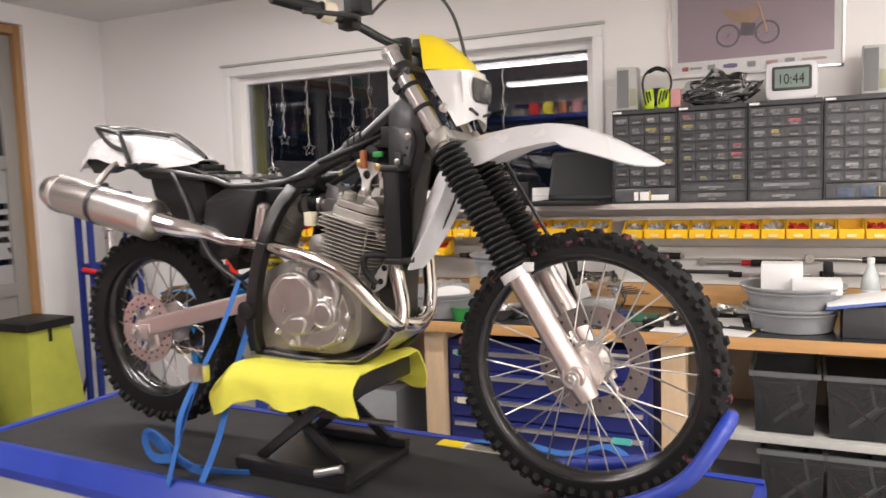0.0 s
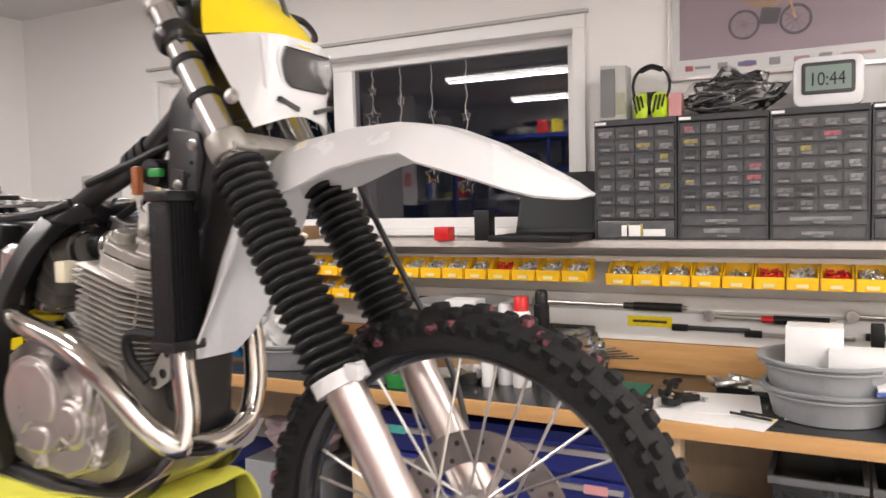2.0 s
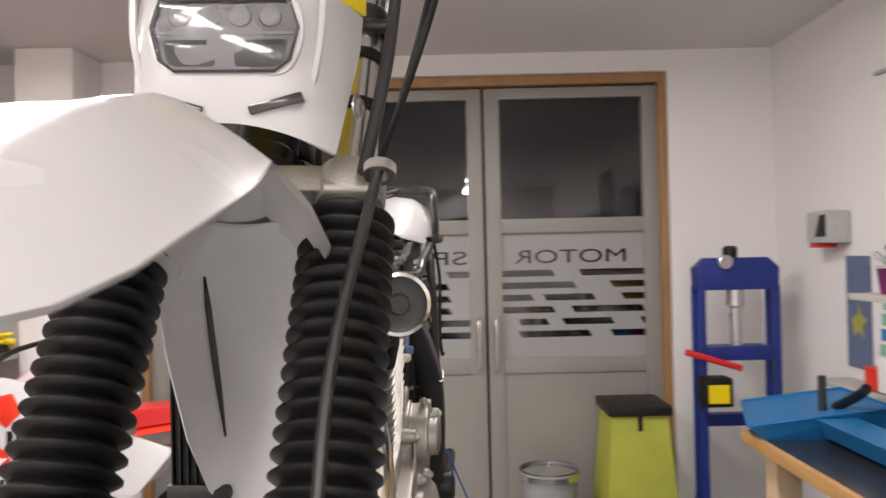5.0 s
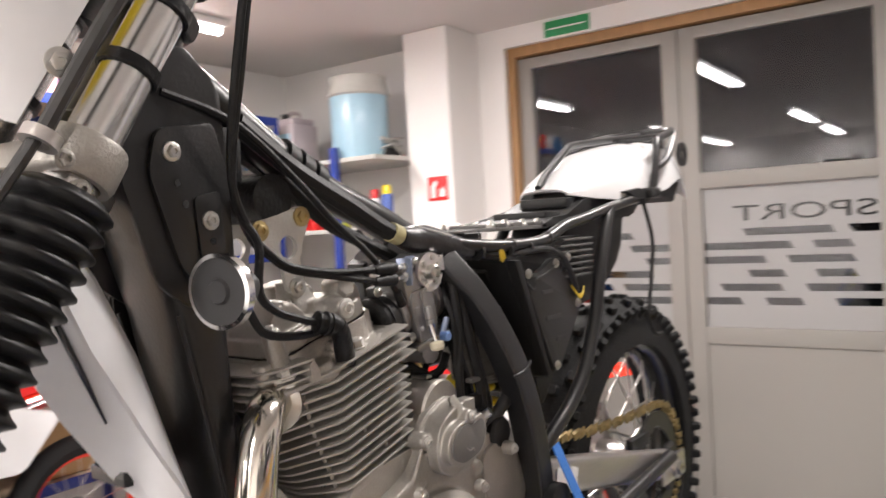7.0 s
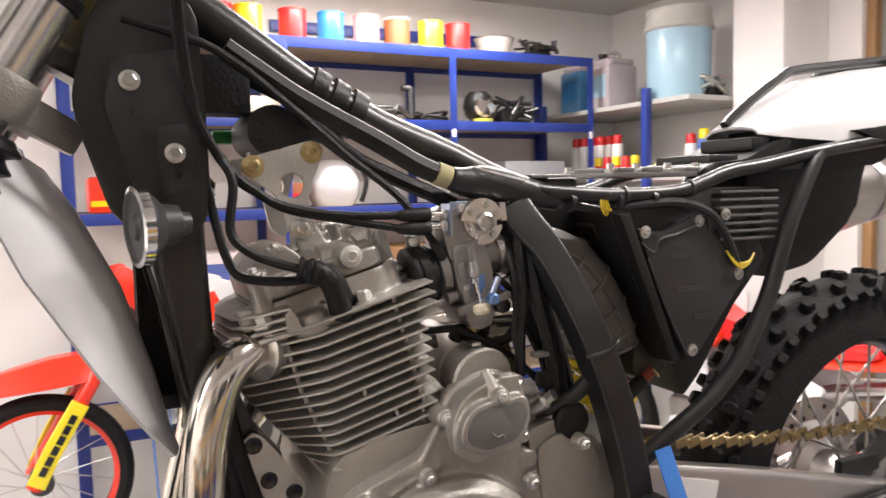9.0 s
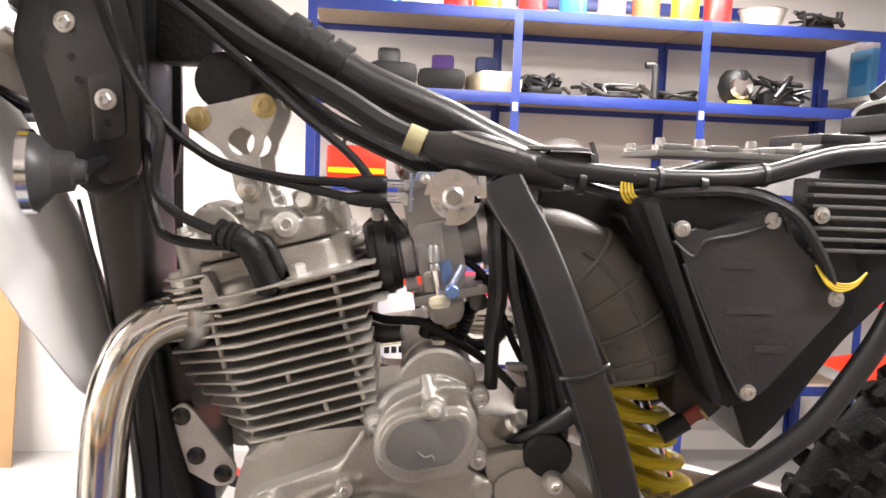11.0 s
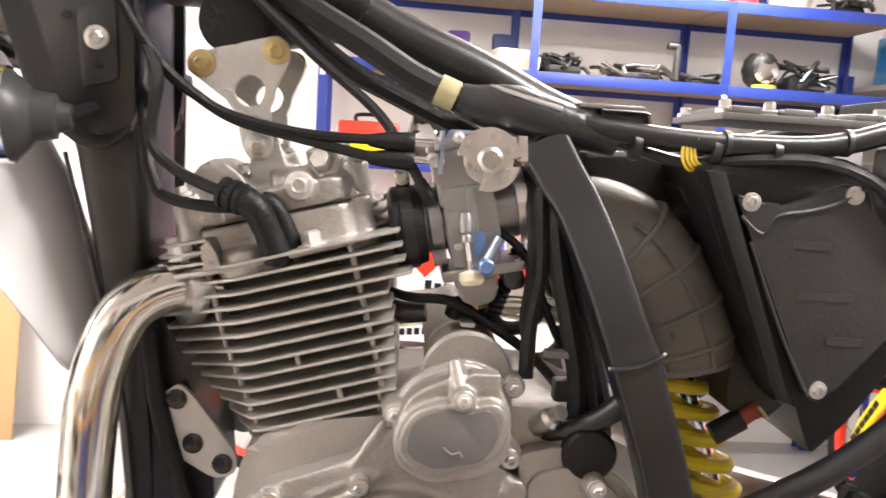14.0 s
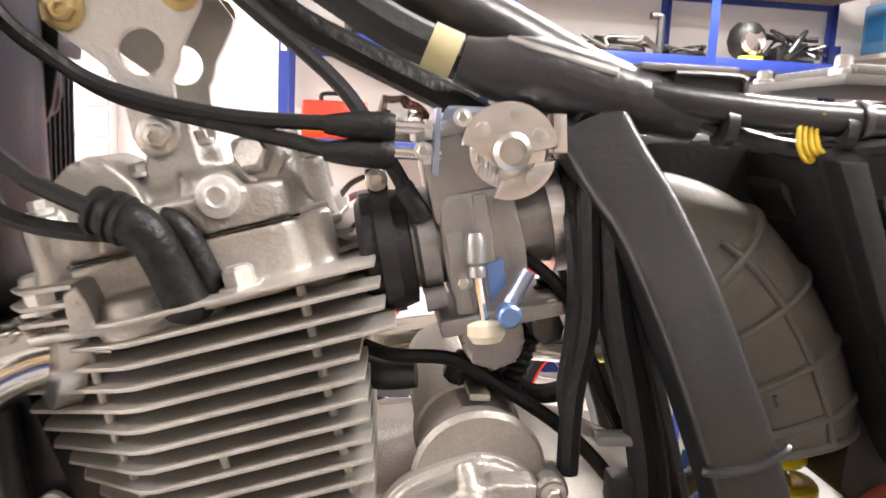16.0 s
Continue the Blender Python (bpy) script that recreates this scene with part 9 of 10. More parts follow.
part("block", box(-0.045, 0.045, -0.03, 0.03, 0, 0.032, 0.007), BLACKPL, bc)
part("recess", box(-0.028, 0.028, -0.031, -0.0305, 0.008, 0.024), OILBLK, bc)
for x_ in (-0.032, 0.032):
    part("stud", lathe([(0.007, 0), (0.007, 0.008), (0.004, 0.009)], (x_, 0, 0.032), (0, 0, 1), 12), STEEL, bc)
lv_ = thing("lever_clamp", "black forked lever clamp with silver screws", "brake part", Matrix.Translation((-0.475, 3.415, BZ + 0.008)) @ Matrix.Rotation(-0.2, 4, "Z"))
part("plate", prism([(-0.075, 0.055), (-0.045, 0.070), (0.0, 0.030), (0.045, 0.072), (0.078, 0.050), (0.035, 0.0), (0.042, -0.055), (0.010, -0.075), (-0.018, -0.050), (-0.030, 0.0)], 0.004, 0.024, 0.004, plane="xy", round_=0.012), BLACKPL, lv_)
part("arm", tube([(-0.01, -0.02, 0.022), (-0.02, 0.03, 0.045), (-0.03, 0.085, 0.05), (-0.02, 0.12, 0.045)], 0.009, 10, 5), BLACKPL, lv_)
part("ring", lathe([(0.016, -0.008), (0.026, -0.008), (0.026, 0.008), (0.016, 0.008)], (-0.045, 0.10, 0.034), (0.3, 0.2, 1), 20, close=True), BLACKPL, lv_)
for x_, y_ in ((-0.052, 0.052), (0.055, 0.050), (0.012, -0.045), (0.0, 0.0)):
    part("screw", bolt((x_, y_, 0.024), (0, 0, 1), 0.006, 0.006), STEEL, lv_)
for k in range(5):
    part("link", lathe([(0.004, -0.003), (0.009, -0.003), (0.009, 0.003), (0.004, 0.003)], (0.02 + 0.017 * k, 0.075 - 0.004 * k, 0.010), (0.1, 0.1, 1), 14, close=True), STEEL, lv_)
for k, (x_, y_, a_, m_) in enumerate(((-0.22, 3.30, -0.35, BLACKPL), (-0.19, 3.325, -0.28, BLACKPL))):
    pn = thing("pen", "slim pen lying on the papers", "pen", Matrix.Translation((x_, y_, BZ + 0.017)) @ Matrix.Rotation(a_, 4, "Z"), "pens")
    part("barrel", rod((-0.07, 0, 0), (0.06, 0, 0), 0.0042, 10), m_, pn)
    part("tip", rod((0.06, 0, 0), (0.072, 0, 0), 0.0042, 10, r1=0.001), YELLOW if k == 0 else STEEL, pn)
for k in range(4):
    carton("clear_case", "small clear plastic case on the bench", -0.24 + 0.045 * (k % 2), -0.13 + 0.04 * (k % 2), 3.60 - 0.05 * k, 3.66 - 0.05 * k, BZ + 0.001 + 0.022 * k, BZ + 0.021 + 0.022 * k, (CABINET, PINKLIQ, GREYLIGHT, PAPER)[k])
scrap("hand_tools", "small hand tools lying on the bench", "tools", -0.28, 3.66, BZ, 0.26, 0.05, 0.1, 22, STEEL, 6)
basin(-0.02, 3.46, BZ, 0.185, 0.10, "round grey plastic basin under another")
basin(-0.02, 3.46, BZ + 0.085, 0.195, 0.10, "round grey plastic basin stacked on another")
carton("white_carton", "white printed carton standing in the basins", -0.14, 0.02, 3.44, 3.56, BZ + 0.10, BZ + 0.27, PAPER, mat("pale_print", (0.62, 0.60, 0.60), 0.6))
carton("white_carton", "white flat carton lying on the basins", -0.02, 0.16, 3.34, 3.48, BZ + 0.16, BZ + 0.215, PAPER)
fo = thing("blue_folder", "blue folder with papers on the bench", "folder", Matrix.Translation((0.26, 3.40, BZ + 0.13)) @ Matrix.Rotation(radians(-8), 4, "Y"))
part("cover", box(-0.16, 0.16, -0.11, 0.11, 0, 0.012, 0.003), BLUEPAPER, fo)
part("page_block", box(-0.155, 0.13, -0.105, 0.105, 0.012, 0.022, 0.002), PAPER, fo)
carton("dark_box", "dark grey plastic box on the bench", 0.16, 0.38, 3.30, 3.50, BZ + 0.001, BZ + 0.125, CABINET)
bt = thing("cleaner_bottle", "clear bottle with a green label", "bottle", Matrix.Translation((0.40, 3.36, BZ)))
part("bottle", lathe([(0.038, 0), (0.04, 0.005), (0.04, 0.15), (0.03, 0.18), (0.013, 0.20), (0.013, 0.225)], (0, 0, 0), (0, 0, 1), 22), PINKLIQ, bt)
part("label", lathe([(0.0405, 0.05), (0.041, 0.05), (0.041, 0.13), (0.0405, 0.13)], (0, 0, 0), (0, 0, 1), 22, close=True), mat("mint_label", (0.25, 0.55, 0.42), 0.5), bt)
part("trigger", box(-0.015, 0.03, -0.01, 0.01, 0.225, 0.27, 0.005), REDC, bt)
mic = thing("black_stand", "small black device on a stand", "stand", Matrix.Translation((0.12, 3.72, BZ)))
part("head", box(-0.02, 0.02, -0.02, 0.02, 0.17, 0.25, 0.008), BLACKPL, mic)
part("stem", rod((0, 0, 0), (0, 0, 0.17), 0.008, 10), BLACKPL, mic)

# tools on the white panel
for i, (x0, x1, z, mt) in enumerate(((-1.10, -0.50, 1.16, DARKMET), (-0.42, 0.0, 1.13, REDC), (0.05, 0.5, 1.15, DARKMET), (-1.95, -1.45, 1.15, DARKMET))):
    e = thing("torque_wrench", "long torque wrench lying on the rail", "wrench", None, "torque wrenches")
    part("shaft", rod((x0, YW - 0.045, z), (x1, YW - 0.045, z - 0.004), 0.008, 10), STEEL, e)
    part("grip", rod((x1 - 0.20, YW - 0.045, z - 0.003), (x1 - 0.02, YW - 0.045, z - 0.004), 0.016, 12), BLACKPL, e)
    part("head", lathe([(0.02, -0.014), (0.022, 0), (0.02, 0.014)], (x0, YW - 0.045, z), (0, 1, 0), 16), STEEL, e)
    part("collar", rod((x1 - 0.24, YW - 0.045, z - 0.003), (x1 - 0.20, YW - 0.045, z - 0.003), 0.013, 12), mt, e)
for i, (x0, x1, z) in enumerate(((-0.50, -0.28, 1.07), (-0.24, 0.06, 1.06), (-1.30, -0.86, 1.05), (0.15, 0.35, 1.07))):
    e = thing("feeler_tool", "slim steel tool clipped to the panel", "tool", None, "panel tools")
    part("blade", box(x0, x1, YW - 0.034, YW - 0.024, z, z + 0.018, 0.003), STEEL if i % 2 else DARKMET, e)
    part("handle", box(x0 - 0.06, x0, YW - 0.038, YW - 0.023, z - 0.004, z + 0.022, 0.004), BLACKPL, e)
yl = thing("yellow_label", "yellow printed label on the panel", "label")
part("strip", box(-0.73, -0.56, YW - 0.025, YW - 0.0222, 1.075, 1.115), YELLOW, yl)
part("printed_bar", box(-0.71, -0.58, YW - 0.0262, YW - 0.0252, 1.09, 1.10), DARKMET, yl)

# things on the wall shelf and cabinets
SH = 1.421
pp = thing("potted_plant", "small green plant in a purple pot", "plant", Matrix.Translation((-2.98, 3.74, SH)))
part("pot", lathe([(0.045, 0), (0.058, 0.09), (0.062, 0.095), (0.055, 0.095), (0.05, 0.08)], (0, 0, 0), (0, 0, 1), 20), PURPLE, pp)
lf = bmesh.new()
rnd = random.Random(7)
for k in range(70):
    a, el = rnd.uniform(0, 6.28), rnd.uniform(0.2, 1.4)
    d = Vector((math.cos(a) * math.cos(el), math.sin(a) * math.cos(el), math.sin(el)))
    b = Vector((0, 0, 0.09)) + d * rnd.uniform(0.02, 0.08)
    t = b + d * 0.04 + Vector((0, 0, -0.008))
    s = d.cross(Vector((0.2, 0.3, 1))).normalized() * 0.014
    v = [lf.verts.new(p) for p in (b, (b + t) / 2 + s, t, (b + t) / 2 - s)]
    lf.faces.new(v)
part("leaves", lf, LEAF, pp)
carton("blue_leaflet_box", "small blue box standing on the shelf", -1.99, -1.87, 3.64, 3.70, SH, SH + 0.145, mat("navy_print", (0.02, 0.045, 0.13), 0.5, var=0.2, scale=20))
lb_ = thing("leaflet_print", "pale lettering bars on the small blue box", "print")
for k, (w_, z_) in enumerate(((0.07, 0.112), (0.05, 0.085), (0.08, 0.070), (0.075, 0.048), (0.06, 0.030))):
    part("printed_bar", box(-1.93 - w_ / 2, -1.93 + w_ / 2, 3.638, 3.6395, SH + z_, SH + z_ + (0.012 if k == 0 else 0.006)), PAPER, lb_)
carton("red_box", "small red box on the shelf", -1.45, -1.385, 3.62, 3.68, SH, SH + 0.055, REDC)
carton("can_pair", "black and red drink can on the shelf", -1.28, -1.215, 3.64, 3.70, SH, SH + 0.12, BLACKPL, REDC)
carton("brown_case", "olive box lying on the shelf", -2.45, -2.15, 3.66, 3.80, SH, SH + 0.06, CARDB)
coil_ = thing("cable_coil", "pale cable coil on the shelf", "cable")
part("cable", tube([(-2.6, 3.66, SH + 0.006), (-2.45, 3.62, SH + 0.03), (-2.25, 3.62, SH + 0.05), (-2.1, 3.64, SH + 0.02), (-2.2, 3.66, SH + 0.006)], 0.007, 8, 6), CREAM, coil_)
CT = 1.42 + 0.445
for x in (-0.80, 0.24):
    e = thing("loudspeaker", "grey desktop loudspeaker on the drawer cabinet", "loudspeaker", Matrix.Translation((x, 3.76, CT + 0.001)), "loudspeakers")
    part("case", prism([(0, 0), (0.105, 0), (0.10, 0.20), (0.005, 0.205)], -0.02, 0.08, 0.008), GREYLIGHT, e)
    part("grille", box(0.008, 0.062, -0.024, -0.0195, 0.012, 0.19, 0.002), mat("speaker_cloth", (0.20, 0.20, 0.20), 0.8, bump=0.4, bscale=500) if x < 0 else bpy.data.materials["speaker_cloth"], e)
    part("stripe", box(0.066, 0.098, -0.0225, -0.0195, 0.02, 0.10, 0.001), mat("olive_trim", (0.34, 0.34, 0.24), 0.5) if x < 0 else bpy.data.materials["olive_trim"], e)
em = thing("ear_defenders", "lime and black ear defenders", "ear defenders", Matrix.Translation((-0.61, 3.76, CT)))
HI = mat("hi_vis_lime", (0.55, 0.75, 0.03), 0.4, coat=0.3)
for s in (-1, 1):
    part("cup", turned(lathe([(0.02, -0.022), (0.042, -0.018), (0.045, 0), (0.036, 0.022), (0.02, 0.026)], (0, 0, 0), (s, -0.3, 0), 22), Matrix.Translation((s * 0.035, 0, 0.048)) @ Matrix.Scale(1.25, 4, (0, 0, 1)) @ Matrix.Translation((0, 0, -0.006))), HI, em)
    part("cushion", turned(lathe([(0.02, 0), (0.042, 0.002), (0.042, 0.014), (0.02, 0.016)], (0, 0, 0), (-s, 0.3, 0), 22), Matrix.Translation((s * 0.018, 0.0, 0.055))), BLACKPL, em)
for dy in (-0.008, 0.008):
    part("headband", tube([(-0.048, dy, 0.05), (-0.066, dy, 0.11), (-0.052, dy, 0.165), (0, dy, 0.192), (0.052, dy, 0.165), (0.066, dy, 0.11), (0.048, dy, 0.05)], 0.0038, 8, 6), BLACKPL, em)
part("headband_pad", tube([(-0.040, 0, 0.174), (0, 0, 0.188), (0.040, 0, 0.174)], 0.010, section=[(a * 0.4, b) for a, b in RECT], n=5), BLACKPL, em)
for s in (-1, 1):
    for k in range(3):
        part("cup_stripe", turned(box(-0.003, 0.003, -0.047, -0.040, -0.034 + 0.01 * k, 0.030), Matrix.Translation((s * 0.036 + (k - 1) * 0.014, 0, 0.05)) @ Matrix.Rotation(radians(12 * s), 4, "Y")), BLACKPL, em)
carton("small_red_box", "small pink and blue packets on the cabinet", -0.545, -0.50, 3.74, 3.80, CT + 0.001, CT + 0.085, PINK, BLUEPAPER)
bo = thing("wrapped_parts", "tangle of black parts wrapped in clear film on the cabinet", "parts", Matrix.Translation((-0.33, 3.79, CT)))
rnd = random.Random(5)
for k in range(26):
    x_, z_, t_ = rnd.uniform(-0.10, 0.08), 0.012 + 0.125 * k / 26 * rnd.uniform(0.7, 1.0), rnd.uniform(-0.35, 0.25)
    l_ = rnd.uniform(0.035, 0.075) * (1 - 0.35 * k / 26)
    part("piece", turned(box(-l_, l_, -0.05, 0.05, -0.0035, 0.0035, 0.002), Matrix.Translation((x_ * (1 - 0.5 * k / 26), rnd.uniform(-0.02, 0.02), z_)) @ Matrix.Rotation(t_, 4, "Y") @ Matrix.Rotation(rnd.uniform(-0.4, 0.4), 4, "Z")), (BLACKPL, CABINET, CLEARBOX)[k % 3], bo)
fm = bmesh.new()
bmesh.ops.create_icosphere(fm, subdivisions=4, radius=1.0)
for v in fm.verts:
    n_ = v.co.normalized()
    k_ = 1 + 0.30 * noise.noise(n_ * 2.1) + 0.16 * noise.noise(n_ * 7.0)
    v.co = Vector((n_.x * 0.155 * k_, n_.y * 0.085 * k_, max(0.001, (n_.z * 0.55 + 0.42) * 0.145 * k_)))
part("film", fm, FILM, bo, "clear crinkled film", 50).visible_shadow = False
ck_ = thing("radio_clock", "white radio clock with a grey display", "clock", Matrix.Translation((-0.03, 3.75, CT)))
part("case", prism([(-0.105, 0.0), (0.105, 0.0), (0.105, 0.165), (-0.105, 0.165)], -0.01, 0.03, 0.008, round_=0.03), WHITE, ck_)
part("bezel", prism([(-0.08, 0.04), (0.08, 0.04), (0.08, 0.145), (-0.08, 0.145)], -0.014, -0.0105, 0.001, round_=0.012), CABINET, ck_)
part("display", box(-0.068, 0.068, -0.0162, -0.0142, 0.052, 0.133), LCD, ck_)
dg = letters("10:44", 0.062, 0.0004, BLACKPL, "display_digits", Matrix.Translation((-0.058, -0.0166, 0.068)) @ Matrix.Rotation(radians(90), 4, "X") @ Matrix.Diagonal((0.80, 1, 1, 1)))
dg.parent = ck_
ob = thing("notice_board", "blue and yellow poster in the corner", "poster")
part("sheet", box(-3.62, -3.42, YW - 0.006, YW - 0.003, 1.06, 1.56), mat("slate_blue_print", (0.12, 0.16, 0.26), 0.5), ob)
part("star_print", prism([(-3.58, 1.28), (-3.53, 1.30), (-3.52, 1.36), (-3.50, 1.30), (-3.45, 1.28), (-3.49, 1.25), (-3.48, 1.19), (-3.52, 1.23), (-3.56, 1.20)], YW - 0.0075, YW - 0.0062), mat("olive_print", (0.40, 0.36, 0.08), 0.5), ob)
ob2 = thing("calendar", "white and green wall calendar", "calendar")
part("sheet", box(-3.36, -3.18, YW - 0.010, YW - 0.006, 1.12, 1.42), PAPER, ob2)
for k in range(4):
    part("printed_patch", box(-3.35 + 0.01 * k, -3.30 + 0.01 * k, YW - 0.0115, YW - 0.0102, 1.14 + 0.065 * k, 1.19 + 0.065 * k), (mat("mint_print", (0.25, 0.5, 0.35), 0.5), SKY)[k % 2] if k < 2 else bpy.data.materials["mint_print"], ob2)
wd = thing("wall_dispenser", "grey wall dispenser with a red base", "dispenser", Matrix.Translation((-3.66, YW - 0.003, 1.60)))
part("case", box(-0.11, 0.09, -0.11, 0, 0.02, 0.17, 0.015), GREYLIGHT, wd)
part("window", prism([(-0.02, 0.05), (0.08, 0.05), (0.08, 0.15), (0.03, 0.15)], -0.113, -0.1105), BLACKPL, wd)
part("base", box(-0.10, -0.02, -0.10, -0.01, 0.0, 0.02, 0.004), REDC, wd)

# pipe bender at the end of the bench
be = thing("pipe_bender", "teal blue bench bender with a long trough", "bender", Matrix.Translation((-2.95, 3.52, BZ)))
part("pan", loft([[(-0.30, -0.24, 0.0), (0.02, -0.30, 0.0), (0.06, 0.10, 0.0), (-0.24, 0.12, 0.0)], [(-0.40, -0.22, 0.06), (0.02, -0.36, 0.05), (0.10, 0.14, 0.12), (-0.32, 0.16, 0.12)]], cap=True, closed=True), TEALBLUE, be)
part("pan_rim", tube([(-0.40, -0.22, 0.062), (0.02, -0.36, 0.052), (0.10, 0.14, 0.122), (-0.32, 0.16, 0.122), (-0.40, -0.22, 0.062)], 0.006, 8, 1), TEALBLUE, be)
part("trough", turned(prism([(-0.045, 0.0), (0.045, 0.0), (0.075, 0.065), (-0.075, 0.065)], -0.18, 0.40, 0.004, plane="yz"), Matrix.Translation((0.25, -0.06, 0.02))), TEALBLUE, be)
part("post", rod((-0.05, -0.05, 0.06), (-0.05, -0.05, 0.22), 0.015, 12), DARKMET, be)
part("lever", tube([(-0.05, 0.0, 0.10), (0.05, 0.03, 0.16), (0.13, 0.02, 0.20)], 0.018, 10, 4), BLACKPL, be)
part("leg", box(-0.22, -0.17, -0.20, -0.15, -BZ + 0.001, 0.03, 0.003), TEALBLUE, be)
part("tag", box(-0.11, -0.05, -0.275, -0.262, -0.045, 0.01, 0.002), PAPER, be)
cr = thing("grey_holder", "grey cable holder on the bench", "holder", Matrix.Translation((-2.40, 3.70, BZ)))
part("body", lathe([(0.05, 0), (0.055, 0.12), (0.03, 0.16), (0.02, 0.16)], (0, 0, 0), (0, 0, 1), 18), GREYTUB, cr)
rdb = thing("red_bottle", "small red bottle on the bench", "bottle", Matrix.Translation((-2.20, 3.74, BZ)))
part("body", lathe([(0.03, 0), (0.03, 0.16), (0.012, 0.19), (0.012, 0.22)], (0, 0, 0), (0, 0, 1), 16), REDC, rdb)
for k, (x, z) in enumerate(((-3.28, 1.04), (-3.18, 1.05))):
    carton("white_dispenser", "white dispenser box by the corner", x, x + 0.09, YW - 0.12, YW - 0.011, 1.02, 1.11 + 0.05 * k, PAPER if k else RED)
lsh = thing("low_shelf_board", "short grey shelf in the corner", "shelf")
part("board", box(-3.60, -3.14, YW - 0.16, YW - 0.003, 0.985, 1.01, 0.003), GREYLIGHT, lsh)

# ---- under the bench ----
tc = thing("tool_cabinet", "blue steel tool cabinet with wide drawers", "cabinet", Matrix.Translation((-1.53, 3.30, 0)))
part("body", box(0, 0.97, 0.0, 0.50, 0.06, 0.80, 0.006), mat("deep_blue_steel", (0.012, 0.02, 0.16), 0.4, var=0.12, scale=8, coat=0.15), tc)
TAGS = (CREAM, PINK, mat("teal_tag", (0.1, 0.5, 0.45), 0.5))
for k in range(6):
    z = 0.09 + k * 0.115
    d = part("drawer", box(0.02, 0.95, -0.016, -0.001, z, z + 0.105, 0.004), tc.children[0].data.materials[0], tc)
    part("handle", box(0.04, 0.93, -0.034, -0.017, z + 0.070, z + 0.092, 0.005), ALU, d, "bright drawer pull")
    part("tag", box(0.06 if k % 2 else 0.80, 0.13 if k % 2 else 0.88, -0.0365, -0.0345, z + 0.066, z + 0.096), TAGS[k % 3], d)
part("plinth", box(0.03, 0.94, 0.03, 0.48, 0.0, 0.06), BLACK, tc)
DIMRED = mat("dim_red_tool", (0.30, 0.10, 0.10), 0.5, var=0.2, scale=20)
BOXM = None
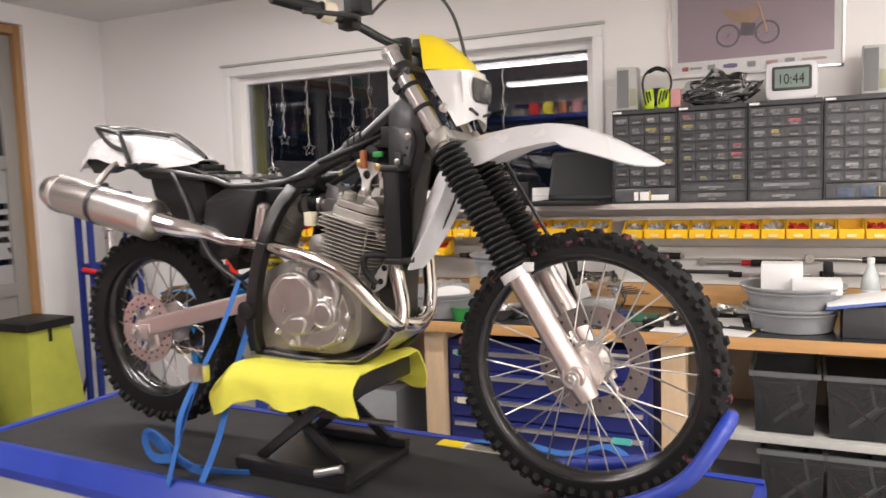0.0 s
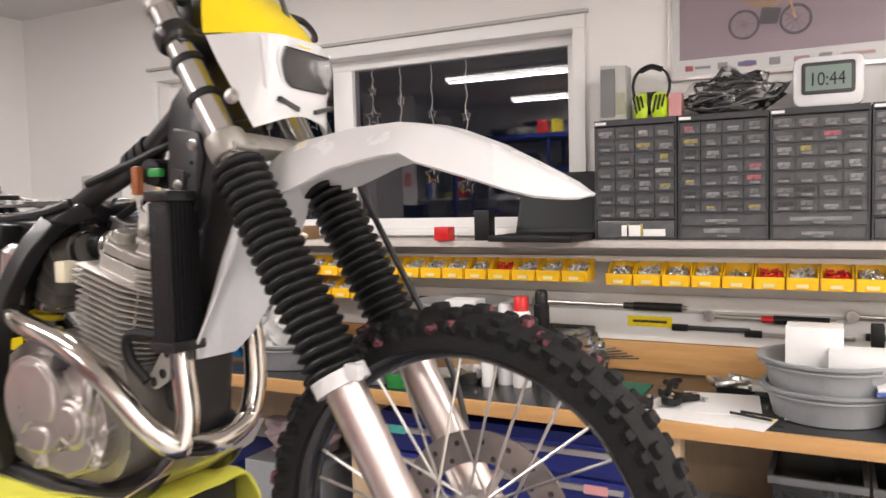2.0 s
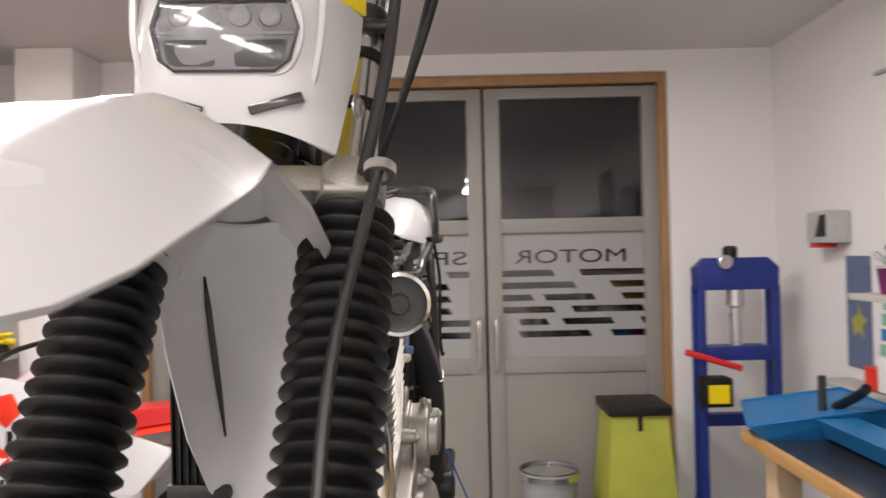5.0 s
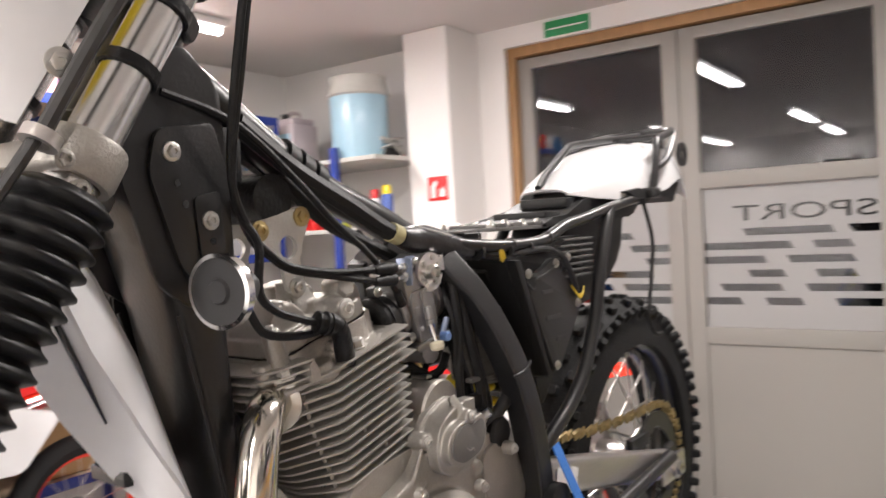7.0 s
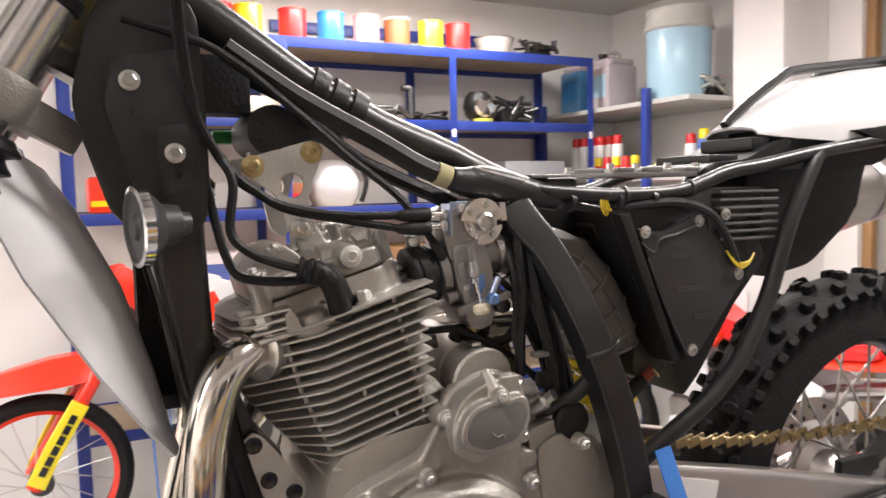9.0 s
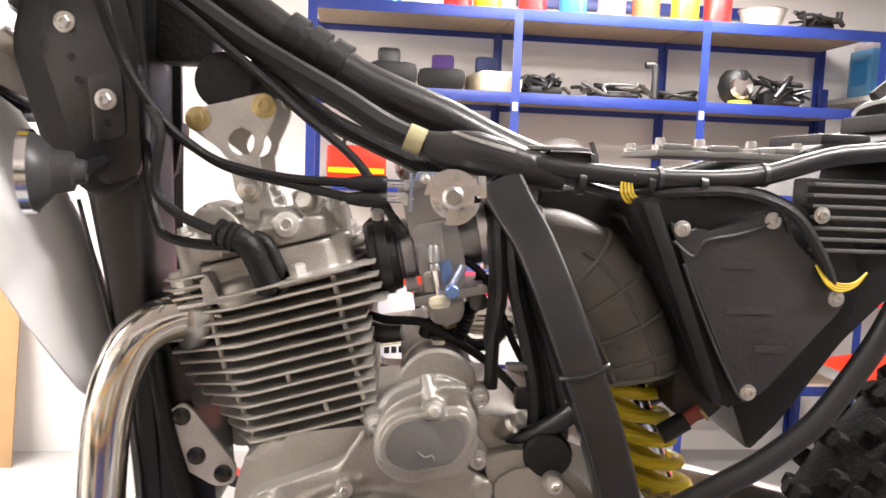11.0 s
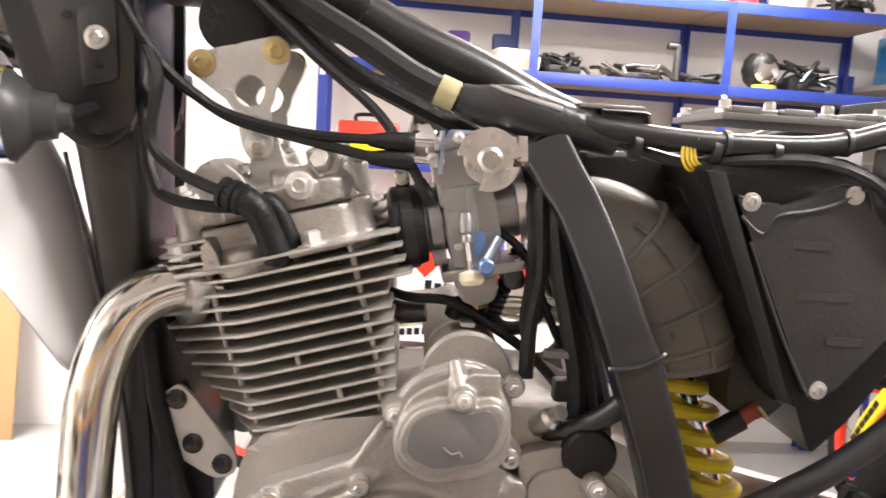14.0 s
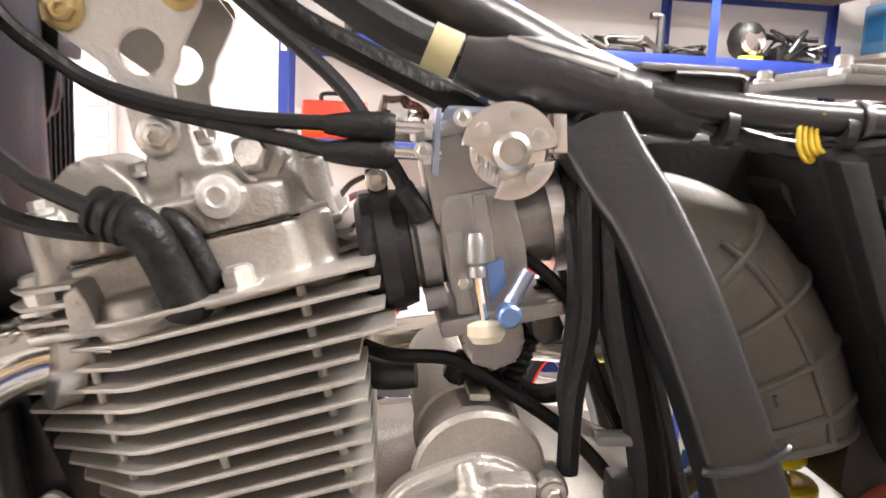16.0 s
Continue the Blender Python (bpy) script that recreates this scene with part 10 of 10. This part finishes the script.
for k, (x, z) in enumerate(((-0.17, 0.501), (0.10, 0.501), (0.37, 0.501), (0.64, 0.501), (-0.14, 0.18), (0.10, 0.18), (0.37, 0.18))):
    if BOXM is None:
        e = thing("storage_box", "smoky clear plastic storage box with tools", "box", Matrix.Translation((x, 3.27, z)), "clear storage boxes")
        part("tub", thicken(loft([[(0.006, 0.005, 0.24), (0.244, 0.005, 0.24), (0.244, 0.395, 0.24), (0.006, 0.395, 0.24)], [(0.018, 0.016, 0.004), (0.232, 0.016, 0.004), (0.232, 0.374, 0.004), (0.018, 0.374, 0.004)], [(0.12, 0.19, 0.003), (0.13, 0.19, 0.003), (0.13, 0.20, 0.003), (0.12, 0.20, 0.003)]], closed=True), 0.003), SMOKE, e)
        part("rim", merged([box(-0.006, 0.256, -0.008, 0.006, 0.234, 0.256, 0.003), box(-0.006, 0.256, 0.394, 0.406, 0.234, 0.256, 0.003), box(-0.006, 0.006, 0.006, 0.394, 0.234, 0.256), box(0.244, 0.256, 0.006, 0.394, 0.234, 0.256)]), mat("smoky_rim", (0.14, 0.143, 0.147), 0.35), e)
        r_ = random.Random(3)
        for j in range(18):
            p_ = Vector((r_.uniform(0.04, 0.20), r_.uniform(0.035, 0.30), 0.02 + 0.005 * j))
            q_ = p_ + Vector((r_.uniform(-0.14, 0.14), r_.uniform(-0.10, 0.16), r_.uniform(0.01, 0.11)))
            q_ = Vector((min(0.222, max(0.028, q_.x)), min(0.35, max(0.03, q_.y)), min(0.225, q_.z)))
            part("tool", rod(p_, q_, r_.uniform(0.003, 0.010), 8), (DIMRED, DARKMET, CABINET, BLACKPL, STEEL, DARKMET)[j % 6], e)
        part("moulded_rib", box(0.03, 0.22, 0.0125, 0.0145, 0.205, 0.211), mat("clear_rib", (0.26, 0.265, 0.27), 0.3), e)
        BOXM = e
    else:
        copy_thing(BOXM, Matrix.Translation((x, 3.27, z)))
ls2 = thing("low_rack", "grey steel rack under the bench", "shelf")
part("board", box(-0.36, 0.88, 3.26, 3.80, 0.15, 0.178, 0.003), GREYLIGHT, ls2)
for x in (-0.34, 0.86):
    part("post", box(x - 0.015, x + 0.015, 3.27, 3.30, 0, 0.15, 0.002), GREYLIGHT, ls2)
for x0, x1, z1, mm in ((-2.75, -2.35, 0.45, BLUE), (-2.25, -1.85, 0.5, GREYTUB)):
    carton("storage_crate", "plastic crate under the bench", x0, x1, 3.35, 3.75, 0.001, z1, mm, None)
crumple("crumpled_rag", "crumpled pale and red rag on a crate under the bench", -2.05, 3.52, 0.501, 0.16, 0.16, mat("rag", (0.55, 0.42, 0.42), 0.9, var=0.4, scale=10), 6, "rags")


# two clear drink bottles at the back of the bench
BOTTLE = mat("clear_bottle_plastic", (0.55, 0.60, 0.60), 0.12, var=0.1, scale=9, coat=0.5)
for k, (x, y) in enumerate(((0.275, 3.60), (0.375, 3.57))):
    bt = thing("plastic_bottle", "clear plastic drink bottle with a white label" if k == 0 else "clear plastic drink bottle with a green label", "bottle", Matrix.Translation((x, y, BZ)), "bench bottles")
    part("body", lathe([(0.030, 0), (0.037, 0.006), (0.037, 0.17), (0.030, 0.205), (0.014, 0.25), (0.013, 0.27)], (0, 0, 0), (0, 0, 1), 22), BOTTLE, bt)
    part("label", lathe([(0.0376, 0.075), (0.0378, 0.077), (0.0378, 0.15), (0.0376, 0.152)], (0, 0, 0), (0, 0, 1), 22), PAPER if k == 0 else DKGREEN, bt)
    part("cap", lathe([(0.015, 0.262), (0.015, 0.282), (0.013, 0.284), (0.001, 0.284)], (0, 0, 0), (0, 0, 1), 16), REDC if k else PAPER, bt)
